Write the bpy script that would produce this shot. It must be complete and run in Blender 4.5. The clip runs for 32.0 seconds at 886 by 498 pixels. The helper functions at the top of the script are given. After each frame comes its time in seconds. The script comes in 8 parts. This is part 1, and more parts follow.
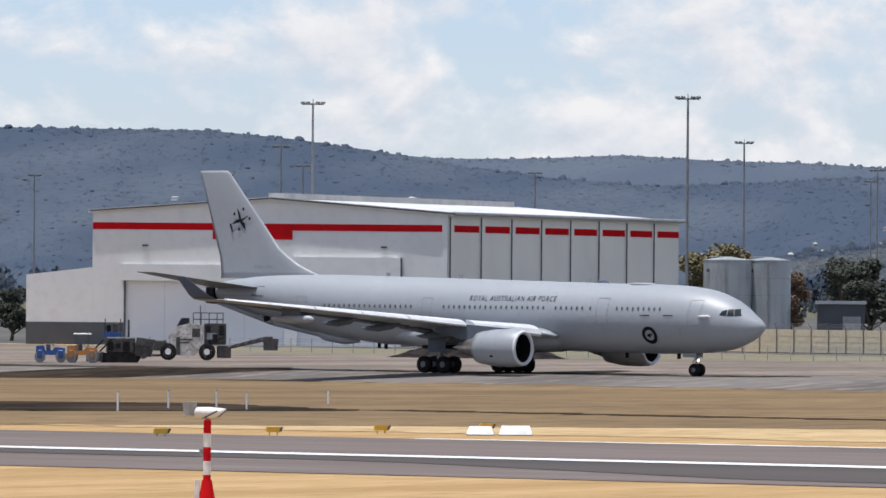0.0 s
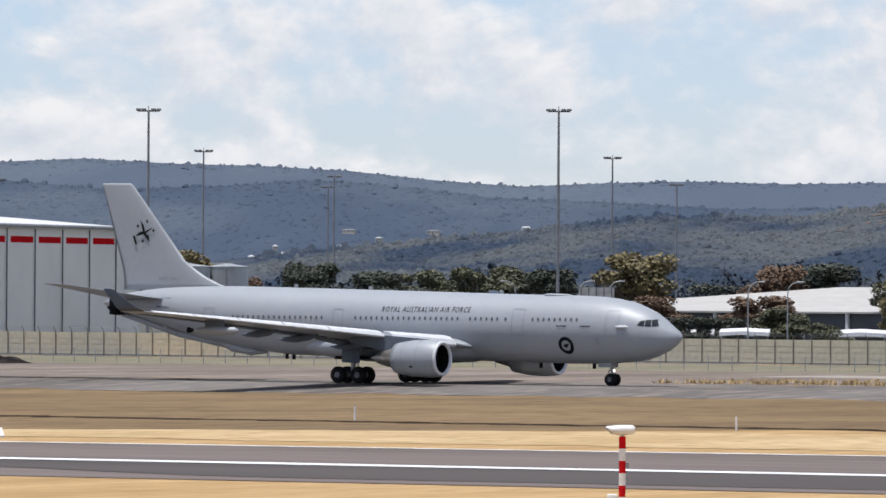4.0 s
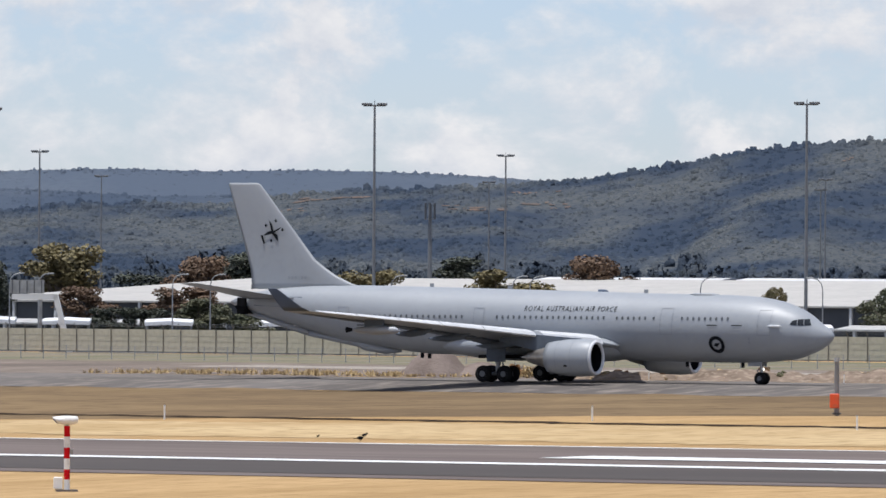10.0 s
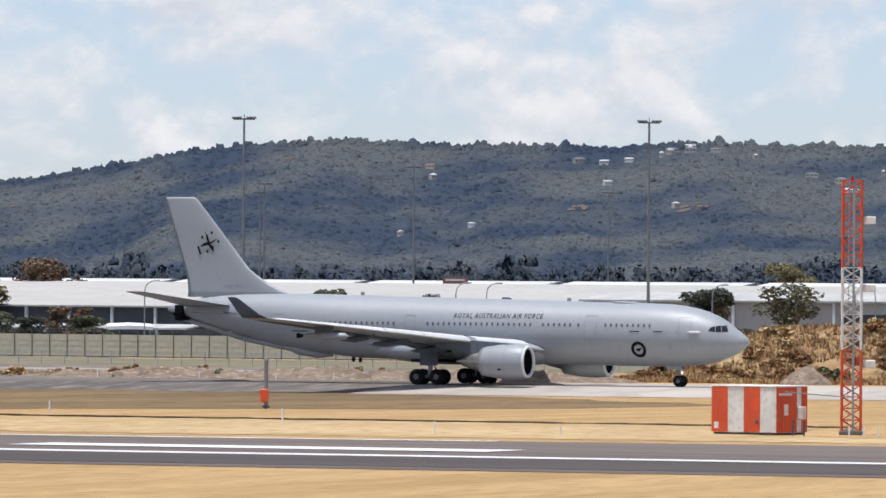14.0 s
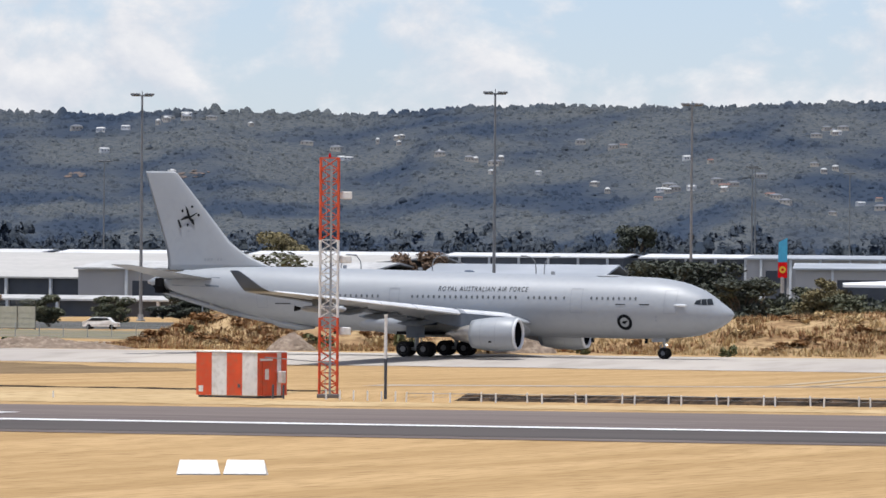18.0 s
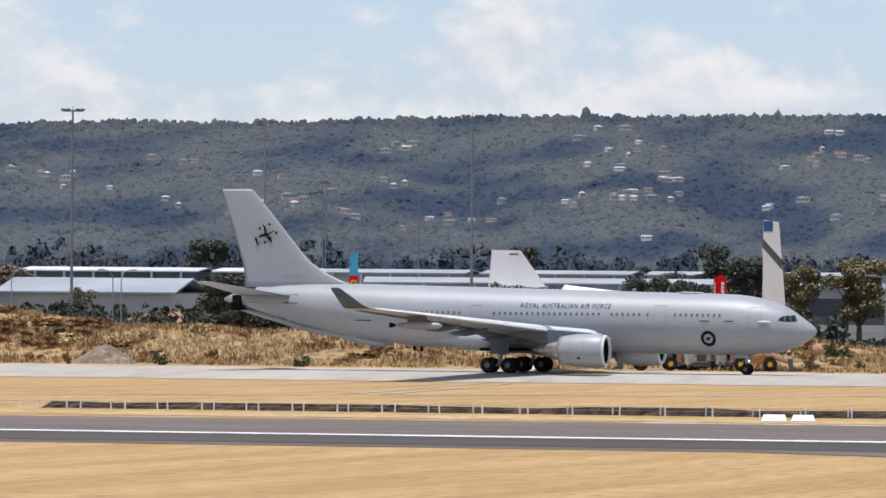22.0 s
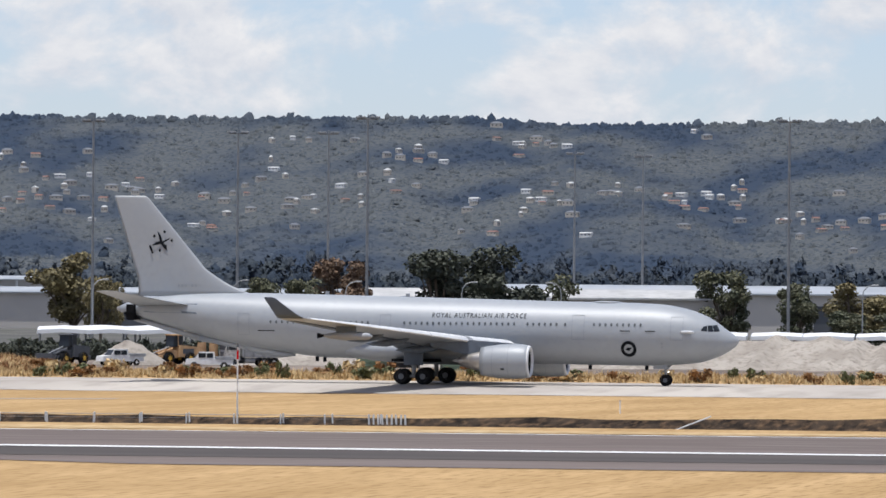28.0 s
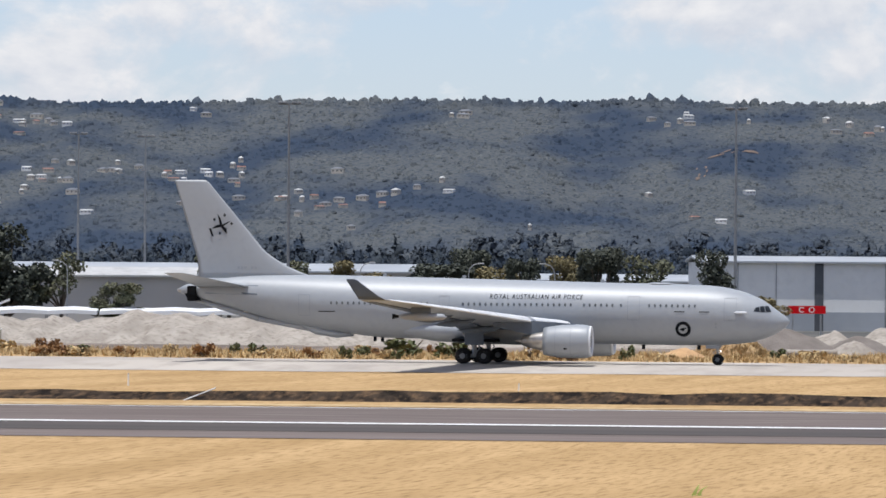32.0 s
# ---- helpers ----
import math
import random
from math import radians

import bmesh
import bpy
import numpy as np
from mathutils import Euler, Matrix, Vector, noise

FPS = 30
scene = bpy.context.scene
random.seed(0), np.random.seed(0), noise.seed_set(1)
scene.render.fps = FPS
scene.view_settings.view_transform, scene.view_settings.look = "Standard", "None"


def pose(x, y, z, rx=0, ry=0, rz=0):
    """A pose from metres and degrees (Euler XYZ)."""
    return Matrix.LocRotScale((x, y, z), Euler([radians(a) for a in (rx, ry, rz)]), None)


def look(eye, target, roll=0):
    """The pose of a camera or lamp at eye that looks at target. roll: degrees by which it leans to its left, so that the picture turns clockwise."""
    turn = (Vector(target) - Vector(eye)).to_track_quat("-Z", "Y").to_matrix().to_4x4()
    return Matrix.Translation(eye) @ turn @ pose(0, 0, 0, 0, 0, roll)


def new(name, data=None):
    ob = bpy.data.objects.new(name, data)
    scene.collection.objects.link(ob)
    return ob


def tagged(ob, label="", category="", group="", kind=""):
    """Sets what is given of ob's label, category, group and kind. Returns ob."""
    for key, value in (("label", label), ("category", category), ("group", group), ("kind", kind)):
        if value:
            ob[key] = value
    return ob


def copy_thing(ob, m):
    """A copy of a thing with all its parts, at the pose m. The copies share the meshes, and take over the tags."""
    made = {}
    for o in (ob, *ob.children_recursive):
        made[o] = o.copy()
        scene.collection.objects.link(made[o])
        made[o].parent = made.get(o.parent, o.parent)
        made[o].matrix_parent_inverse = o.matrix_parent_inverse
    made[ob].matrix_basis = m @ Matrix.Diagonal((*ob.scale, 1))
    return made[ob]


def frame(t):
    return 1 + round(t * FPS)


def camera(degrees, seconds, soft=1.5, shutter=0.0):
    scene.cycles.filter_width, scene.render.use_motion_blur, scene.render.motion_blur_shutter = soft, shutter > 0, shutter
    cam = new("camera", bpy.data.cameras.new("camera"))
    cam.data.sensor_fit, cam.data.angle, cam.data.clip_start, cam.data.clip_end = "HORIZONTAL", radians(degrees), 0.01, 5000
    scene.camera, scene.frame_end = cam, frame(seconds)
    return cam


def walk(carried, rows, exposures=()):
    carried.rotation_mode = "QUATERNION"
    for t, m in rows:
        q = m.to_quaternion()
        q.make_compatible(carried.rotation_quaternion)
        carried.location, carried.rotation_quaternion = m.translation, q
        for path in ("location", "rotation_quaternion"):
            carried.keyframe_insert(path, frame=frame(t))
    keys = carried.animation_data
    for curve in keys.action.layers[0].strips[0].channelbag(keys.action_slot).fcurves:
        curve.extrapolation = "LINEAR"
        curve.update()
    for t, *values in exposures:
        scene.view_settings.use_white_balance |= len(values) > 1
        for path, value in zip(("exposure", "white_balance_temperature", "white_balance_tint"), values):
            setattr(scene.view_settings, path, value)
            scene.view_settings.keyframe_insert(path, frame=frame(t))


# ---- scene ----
# ---------- camera: panned along the taxiway, sliding back and up as the view widens
PATH = [
    (0, -61.61, 107.48, 7.58, -35.578, 0.233, 0.48),
    (0.5, -60.45, 105.75, 7.61, -35.283, 0.254, 0.43),
    (1, -54.65, 97.14, 7.80, -34.819, 0.260, 0.46),
    (1.5, -48.84, 88.52, 7.98, -34.362, 0.255, 0.48),
    (2, -43.04, 79.91, 8.17, -34.031, 0.250, 0.45),
    (2.5, -43.04, 79.91, 8.17, -33.664, 0.261, 0.42),
    (3, -43.04, 79.91, 8.17, -33.051, 0.266, 0.44),
    (3.5, -43.04, 79.91, 8.17, -32.338, 0.268, 0.38),
    (4, -43.04, 79.91, 8.17, -31.813, 0.267, 0.35),
    (4.5, -43.04, 79.91, 8.17, -31.459, 0.263, 0.34),
    (5, -43.04, 79.91, 8.17, -31.175, 0.260, 0.36),
    (5.5, -43.04, 79.91, 8.17, -30.861, 0.259, 0.40),
    (6, -43.04, 79.91, 8.17, -30.500, 0.261, 0.48),
    (6.5, -43.04, 79.91, 8.17, -30.103, 0.269, 0.59),
    (7, -43.04, 79.91, 8.17, -29.772, 0.267, 0.56),
    (7.5, -37.10, 69.24, 8.45, -29.442, 0.237, 0.51),
    (8, -31.16, 58.57, 8.73, -29.051, 0.220, 0.47),
    (8.5, -25.22, 47.90, 9.02, -28.560, 0.203, 0.46),
    (9, -24.03, 45.77, 9.07, -28.122, 0.204, 0.49),
    (9.5, -24.03, 45.77, 9.07, -28.001, 0.176, 0.46),
    (10, -24.03, 45.77, 9.07, -27.766, 0.183, 0.34),
    (10.5, -19.41, 36.45, 9.22, -27.070, 0.169, 0.43),
    (11, -13.63, 24.80, 9.40, -26.440, 0.158, 0.44),
    (11.5, -7.85, 13.16, 9.58, -25.955, 0.145, 0.44),
    (12, -2.07, 1.51, 9.76, -25.615, 0.145, 0.39),
    (12.5, 0.25, -3.15, 9.83, -25.281, 0.153, 0.38),
    (13, 0.25, -3.15, 9.83, -24.797, 0.163, 0.40),
    (13.5, 1.10, -5.09, 9.86, -24.291, 0.173, 0.39),
    (14, 5.34, -14.81, 10.00, -23.874, 0.178, 0.38),
    (14.5, 9.59, -24.52, 10.14, -23.535, 0.177, 0.38),
    (15, 13.83, -34.23, 10.27, -23.199, 0.165, 0.39),
    (15.5, 17.23, -42.00, 10.39, -22.793, 0.137, 0.42),
    (16, 17.23, -42.00, 10.39, -22.304, 0.092, 0.48),
    (16.5, 17.23, -42.00, 10.39, -21.775, 0.047, 0.45),
    (17, 17.23, -42.00, 10.39, -21.200, 0.010, 0.50),
    (17.5, 17.23, -42.00, 10.39, -20.795, -0.016, 0.46),
    (18, 17.23, -42.00, 10.39, -20.360, -0.035, 0.45),
    (18.5, 17.23, -42.00, 10.39, -19.421, -0.045, 0.46),
    (19, 17.23, -42.00, 10.39, -18.867, -0.039, 0.46),
    (19.5, 17.23, -42.00, 10.39, -18.687, -0.036, 0.44),
    (20, 17.23, -42.00, 10.39, -18.578, -0.023, 0.45),
    (20.5, 17.23, -42.00, 10.39, -18.452, -0.014, 0.43),
    (21, 18.03, -44.55, 10.37, -18.209, 0.008, 0.48),
    (21.5, 22.01, -57.26, 10.32, -17.621, 0.053, 0.49),
    (22, 24.41, -64.89, 10.28, -17.350, 0.090, 0.44),
    (22.5, 24.41, -64.89, 10.28, -16.875, 0.101, 0.44),
    (23, 24.41, -64.89, 10.28, -16.112, 0.114, 0.46),
    (23.5, 24.41, -64.89, 10.28, -15.565, 0.126, 0.44),
    (24, 24.41, -64.89, 10.28, -15.054, 0.132, 0.42),
    (24.5, 24.41, -64.89, 10.28, -14.544, 0.131, 0.44),
    (25, 24.41, -64.89, 10.28, -14.119, 0.133, 0.45),
    (25.5, 24.41, -64.89, 10.28, -13.761, 0.139, 0.45),
    (26, 24.41, -64.89, 10.28, -13.357, 0.147, 0.45),
    (26.5, 24.41, -64.89, 10.28, -12.794, 0.155, 0.44),
    (27, 24.41, -64.89, 10.28, -12.053, 0.163, 0.42),
    (27.5, 24.41, -64.89, 10.28, -11.524, 0.163, 0.42),
    (28, 24.41, -64.89, 10.28, -11.064, 0.155, 0.44),
    (28.5, 24.41, -64.89, 10.28, -10.685, 0.142, 0.43),
    (29, 24.41, -64.89, 10.28, -10.216, 0.110, 0.45),
    (29.5, 24.41, -64.89, 10.28, -9.739, 0.072, 0.47),
    (30, 24.41, -64.89, 10.28, -9.295, 0.034, 0.48),
    (30.5, 25.91, -75.19, 10.34, -8.997, 0.005, 0.49),
    (31, 27.58, -86.64, 10.40, -8.519, 0.014, 0.47),
    (31.5, 28.58, -93.50, 10.44, -8.002, 0.017, 0.44),
    (32, 28.58, -93.50, 10.44, -7.555, 0.017, 0.44),
]


def aim(x, y, z, az, el, roll):
    a, e = radians(az), radians(el)
    return look((x, y, z), (x + 500 * math.sin(a) * math.cos(e), y + 500 * math.cos(a) * math.cos(e), z + 500 * math.sin(e)), roll)


cam = camera(6.19, 32.0, soft=1.6)
walk(cam, [(t, aim(*p)) for t, *p in PATH], exposures=[(0, 0.11, 6300, 11), (4, 0.10, 6300, 11), (8, 0.03, 6300, 11), (11, 0.04, 6300, 11), (16, 0.11, 6300, 11), (21, 0.10, 6300, 11), (22.5, 0.05, 6300, 11), (28.5, 0.05, 6300, 11), (32, 0.07, 6300, 11)])

# ---------- daylight: broken cloud, high sun over the camera's left shoulder
SUN_DIR = Vector((-0.06, -0.165, 0.965)).normalized()
world = bpy.data.worlds.new("sky")
scene.world = world
world.use_nodes = True
wt = world.node_tree
wt.nodes.clear()


def wnode(kind, **kw):
    n = wt.nodes.new(kind)
    for k, v in kw.items():
        n.inputs[k].default_value = v
    return n


w_out = wnode("ShaderNodeOutputWorld")
w_bg = wnode("ShaderNodeBackground", Strength=1.0)
w_sky = wt.nodes.new("ShaderNodeTexSky")
w_sky.sky_type = "NISHITA"
w_sky.sun_disc = False
w_sky.sun_elevation = math.asin(SUN_DIR.z)
w_sky.sun_rotation = math.atan2(SUN_DIR.x, SUN_DIR.y)
w_sky.air_density, w_sky.dust_density, w_sky.ozone_density = 0.8, 0.2, 2.0
w_gain = wt.nodes.new("ShaderNodeVectorMath")
w_gain.operation = "MULTIPLY"
w_gain.inputs[1].default_value = (0.096, 0.099, 0.121)
wt.links.new(w_sky.outputs["Color"], w_gain.inputs[0])
w_co = wt.nodes.new("ShaderNodeTexCoord")
w_map = wnode("ShaderNodeMapping", Scale=(44, 44, 66), Location=(3.1, 7.7, 0.3))
wt.links.new(w_co.outputs["Generated"], w_map.inputs["Vector"])
w_n1 = wnode("ShaderNodeTexNoise", Scale=1.0, Detail=8.0, Roughness=0.58, Distortion=0.15)
w_up = wnode("ShaderNodeVectorMath")
w_up.operation = "ADD"
w_up.inputs[1].default_value = (0.03, 0.02, 0.16)
wt.links.new(w_map.outputs["Vector"], w_n1.inputs["Vector"])
wt.links.new(w_map.outputs["Vector"], w_up.inputs[0])
w_n2 = wnode("ShaderNodeTexNoise", Scale=1.0, Detail=8.0, Roughness=0.58, Distortion=0.15)
wt.links.new(w_up.outputs[0], w_n2.inputs["Vector"])
w_lit = wt.nodes.new("ShaderNodeMath")  # clouds are brighter where they thin out above
w_lit.operation = "SUBTRACT"
wt.links.new(w_n1.outputs["Fac"], w_lit.inputs[0])
wt.links.new(w_n2.outputs["Fac"], w_lit.inputs[1])
w_mask = wt.nodes.new("ShaderNodeValToRGB")
w_mask.color_ramp.elements[0].position, w_mask.color_ramp.elements[1].position = 0.435, 0.57
wt.links.new(w_n1.outputs["Fac"], w_mask.inputs["Fac"])
w_tone = wt.nodes.new("ShaderNodeValToRGB")
w_tone.color_ramp.elements[0].position, w_tone.color_ramp.elements[1].position = 0.0, 1.0
w_tone.color_ramp.elements[0].color = (0.62, 0.65, 0.70, 1)
w_tone.color_ramp.elements[1].color = (0.83, 0.82, 0.81, 1)
w_rise = wnode("ShaderNodeMapRange")
for k, v in (("From Min", -0.10), ("From Max", 0.12)):
    w_rise.inputs[k].default_value = v
wt.links.new(w_lit.outputs[0], w_rise.inputs["Value"])
wt.links.new(w_rise.outputs["Result"], w_tone.inputs["Fac"])
w_mix = wt.nodes.new("ShaderNodeMix")
w_mix.data_type = "RGBA"
w_sep = wt.nodes.new("ShaderNodeSeparateXYZ")
wt.links.new(w_co.outputs["Generated"], w_sep.inputs[0])
w_thin = wnode("ShaderNodeMapRange")  # the cloud bank lies low over the hills and thins out overhead
for k, v in (("From Min", 0.05), ("From Max", 0.8), ("To Min", 1.0), ("To Max", 0.75)):
    w_thin.inputs[k].default_value = v
wt.links.new(w_sep.outputs["Z"], w_thin.inputs["Value"])
w_cover = wt.nodes.new("ShaderNodeMath")
w_cover.operation = "MULTIPLY"
wt.links.new(w_mask.outputs["Color"], w_cover.inputs[0])
wt.links.new(w_thin.outputs["Result"], w_cover.inputs[1])
wt.links.new(w_cover.outputs[0], w_mix.inputs["Factor"])
wt.links.new(w_gain.outputs[0], w_mix.inputs["A"])
wt.links.new(w_tone.outputs["Color"], w_mix.inputs["B"])
wt.links.new(w_mix.outputs["Result"], w_bg.inputs["Color"])
wt.links.new(w_bg.outputs[0], w_out.inputs["Surface"])

sun = new("sun", bpy.data.lights.new("sun", "SUN"))
sun.data.energy = 4.25
sun.data.angle = radians(0.6)
sun.data.color = (1.0, 0.975, 0.93)
sun.matrix_world = look(SUN_DIR * 900, (0, 0, 0))


# ---------- materials
def material(name, base, other=None, rough=0.7, metal=0.0, scale=1.0, detail=5.0, bump=0.0, bump_scale=None, space="Object",
             stretch=(1, 1, 1), grain=None, grain_scale=12.0, lo=0.38, hi=0.62, island=0.0, bump_depth=0.15):
    """base and other mixed by a broad noise, grain laid over by a fine one, relief by a third."""
    m = bpy.data.materials.new(name)
    m.use_nodes = True
    nt = m.node_tree
    bs = nt.nodes["Principled BSDF"]
    bs.inputs["Roughness"].default_value = rough
    bs.inputs["Metallic"].default_value = metal
    if rough >= 0.84:
        bs.inputs["Specular IOR Level"].default_value = 0.0
    co = nt.nodes.new("ShaderNodeTexCoord") if space == "Object" else nt.nodes.new("ShaderNodeNewGeometry")
    mp = nt.nodes.new("ShaderNodeMapping")
    mp.inputs["Scale"].default_value = stretch
    nt.links.new(co.outputs["Object" if space == "Object" else "Position"], mp.inputs["Vector"])

    def noisy(s, d, a, b):
        n = nt.nodes.new("ShaderNodeTexNoise")
        n.inputs["Scale"].default_value, n.inputs["Detail"].default_value = s, d
        nt.links.new(mp.outputs["Vector"], n.inputs["Vector"])
        r = nt.nodes.new("ShaderNodeMapRange")
        r.inputs["From Min"].default_value, r.inputs["From Max"].default_value = a, b
        nt.links.new(n.outputs["Fac"], r.inputs["Value"])
        return r.outputs["Result"], n

    other = other or tuple(c * 0.82 for c in base)
    mix = nt.nodes.new("ShaderNodeMix")
    mix.data_type = "RGBA"
    mix.inputs["A"].default_value, mix.inputs["B"].default_value = (*base, 1), (*other, 1)
    f, _ = noisy(scale, detail, lo, hi)
    nt.links.new(f, mix.inputs["Factor"])
    out = mix.outputs["Result"]
    if grain:
        g = nt.nodes.new("ShaderNodeMix")
        g.data_type = "RGBA"
        g.inputs["B"].default_value = (*grain, 1)
        gf, _ = noisy(grain_scale, 4.0, 0.48, 0.72)
        nt.links.new(gf, g.inputs["Factor"])
        nt.links.new(out, g.inputs["A"])
        out = g.outputs["Result"]
    if island:
        geo = nt.nodes.new("ShaderNodeNewGeometry")
        hv = nt.nodes.new("ShaderNodeHueSaturation")
        mr = nt.nodes.new("ShaderNodeMapRange")
        mr.inputs["To Min"].default_value, mr.inputs["To Max"].default_value = 1 - island, 1 + island
        nt.links.new(geo.outputs["Random Per Island"], mr.inputs["Value"])
        nt.links.new(mr.outputs["Result"], hv.inputs["Value"])
        nt.links.new(out, hv.inputs["Color"])
        out = hv.outputs["Color"]
    nt.links.new(out, bs.inputs["Base Color"])
    if bump:
        b = nt.nodes.new("ShaderNodeBump")
        b.inputs["Strength"].default_value = bump
        b.inputs["Distance"].default_value = bump_depth
        _, n = noisy(bump_scale or scale * 6, 6.0, 0, 1)
        nt.links.new(n.outputs["Fac"], b.inputs["Height"])
        nt.links.new(b.outputs["Normal"], bs.inputs["Normal"])
    return m


M_GRASS = material("dry_grass", (0.47, 0.32, 0.165), (0.37, 0.245, 0.12), rough=0.95, scale=0.22, detail=9, bump=1.0, bump_scale=5,
                   stretch=(1, 0.07, 1), grain=(0.26, 0.17, 0.082), grain_scale=3.2, space="World")
M_RUNWAY = material("grooved_asphalt", (0.165, 0.137, 0.127), (0.138, 0.115, 0.107), rough=0.85, scale=0.05, stretch=(0.15, 1, 1), grain=(0.19, 0.165, 0.152), grain_scale=0.5, space="World")
M_RUNWAY_DARK = material("new_asphalt", (0.085, 0.078, 0.076), (0.10, 0.09, 0.086), rough=0.85, scale=0.08, stretch=(0.2, 1, 1), space="World")
M_SHOULDER = material("worn_asphalt", (0.20, 0.185, 0.175), (0.165, 0.15, 0.14), rough=0.9, scale=0.08, stretch=(0.2, 1, 1), space="World")
M_TAXI = material("pale_concrete", (0.45, 0.41, 0.36), (0.37, 0.335, 0.30), rough=0.85, scale=0.10, stretch=(0.4, 0.12, 1), grain=(0.32, 0.29, 0.255), grain_scale=0.8, space="World")
M_TAXI_SHADED = material("cloud_shaded_pavement", (0.168, 0.154, 0.143), (0.118, 0.107, 0.099), rough=0.9, scale=0.12, stretch=(0.5, 0.15, 1), grain=(0.235, 0.205, 0.18), grain_scale=1.5, space="World")
M_LINE = material("white_paint", (0.78, 0.78, 0.76), (0.62, 0.61, 0.58), rough=0.7, scale=0.6, space="World")
M_EARTH = material("dark_earth", (0.020, 0.017, 0.015), (0.060, 0.045, 0.034), rough=1.0, scale=0.7, bump=1.0, bump_scale=4, bump_depth=0.3, stretch=(1, 0.35, 1), grain=(0.13, 0.085, 0.052), grain_scale=1.6, space="World")
M_DIRT = material("bare_dirt", (0.255, 0.212, 0.178), (0.16, 0.134, 0.115), rough=1.0, scale=0.14, bump=0.8, bump_scale=3, stretch=(0.5, 0.15, 1), grain=(0.12, 0.10, 0.088), grain_scale=1.4, space="World")
M_SCORCH = material("scorched_grass", (0.030, 0.025, 0.021), (0.13, 0.095, 0.062), rough=1.0, scale=0.5, stretch=(0.5, 0.10, 1), grain=(0.02, 0.017, 0.015), grain_scale=2.5, space="World", lo=0.42, hi=0.66)
M_SAND = material("grey_sand", (0.37, 0.335, 0.29), (0.28, 0.25, 0.215), rough=1.0, scale=0.25, bump=0.9, bump_scale=1.2, grain=(0.22, 0.19, 0.16), grain_scale=1.5, space="World")
M_GRAVEL = material("dark_gravel", (0.21, 0.185, 0.165), (0.16, 0.14, 0.125), rough=1.0, scale=0.3, bump=0.8, bump_scale=2.5, space="World")
M_SCRUB = material("scrubby_grass", (0.43, 0.305, 0.165), (0.29, 0.185, 0.098), rough=1.0, scale=0.16, bump=1.0, bump_scale=1.6, bump_depth=0.3, grain=(0.14, 0.082, 0.045), grain_scale=0.7, space="World")
# hills: bluish haze and patches of cloud shade are put into the base colours
M_HILL = material("hazed_hillside", (0.040, 0.054, 0.079), (0.090, 0.098, 0.103), rough=1.0, scale=0.017, detail=3, stretch=(1, 0.5, 2.2),
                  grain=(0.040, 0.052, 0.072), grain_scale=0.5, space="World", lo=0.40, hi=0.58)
M_HILL_MID = material("hazed_spur", (0.060, 0.079, 0.112), (0.088, 0.106, 0.134), rough=1.0, scale=0.011, detail=3, stretch=(1, 0.5, 2.2),
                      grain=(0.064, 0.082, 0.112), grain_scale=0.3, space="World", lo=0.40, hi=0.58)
M_HILL_FAR = material("hazed_far_ridge", (0.084, 0.104, 0.138), (0.100, 0.120, 0.150), rough=1.0, scale=0.011, detail=3, stretch=(1, 0.5, 2.2),
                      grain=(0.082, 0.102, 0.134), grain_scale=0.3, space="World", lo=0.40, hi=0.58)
M_LEAF = material("gum_leaves", (0.064, 0.072, 0.038), (0.100, 0.098, 0.050), rough=0.7, scale=0.35, island=0.35)
M_LEAF_DARK = material("dark_leaves", (0.032, 0.039, 0.027), (0.054, 0.060, 0.038), rough=0.7, scale=0.35, island=0.35)
M_LEAF_BROWN = material("olive_leaves", (0.130, 0.108, 0.048), (0.180, 0.145, 0.062), rough=0.75, scale=0.35, island=0.35)
M_STRAW = material("straw_stalks", (0.52, 0.39, 0.21), (0.37, 0.27, 0.14), rough=0.9, scale=0.5, island=0.3)
M_BARK = material("grey_bark", (0.16, 0.13, 0.10), (0.10, 0.08, 0.065), rough=0.9, scale=1.5, bump=0.5, bump_scale=6)
M_PAINT = material("grey_aircraft_paint", (0.300, 0.320, 0.340), (0.286, 0.305, 0.325), rough=0.48, scale=0.35, grain=(0.278, 0.297, 0.316), grain_scale=1.6)
M_PAINT.node_tree.nodes["Principled BSDF"].inputs["Specular IOR Level"].default_value = 0.75
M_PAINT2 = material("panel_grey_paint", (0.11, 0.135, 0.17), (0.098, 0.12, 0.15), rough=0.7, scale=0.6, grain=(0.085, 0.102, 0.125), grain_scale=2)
M_WINGLET = material("dark_grey_tip_paint", (0.088, 0.120, 0.175), (0.078, 0.106, 0.156), rough=0.75, scale=0.6)
M_FAIR = material("pale_leading_edge", (0.62, 0.63, 0.64), (0.56, 0.57, 0.58), rough=0.55, scale=0.8)
M_DARK = material("dark_recess", (0.010, 0.010, 0.011), (0.015, 0.015, 0.016), rough=0.9, scale=2)
M_MARK = material("dark_grey_marking", (0.012, 0.013, 0.016), (0.018, 0.02, 0.023), rough=0.88, scale=2)
M_FAINT = material("faint_grey_line", (0.252, 0.270, 0.288), (0.262, 0.280, 0.298), rough=0.46, scale=2)
M_PANE = material("tinted_cabin_pane", (0.075, 0.082, 0.09), (0.095, 0.102, 0.11), rough=0.4, scale=2)
M_TRACK = material("faint_wheel_track", (0.42, 0.335, 0.23), (0.36, 0.28, 0.18), rough=1, scale=0.3, stretch=(0.5, 0.2, 1), space="World")
M_GRIME = material("grimy_black_steel", (0.022, 0.022, 0.024), (0.055, 0.05, 0.046), rough=0.6, scale=1.6, grain=(0.10, 0.085, 0.07), grain_scale=5)
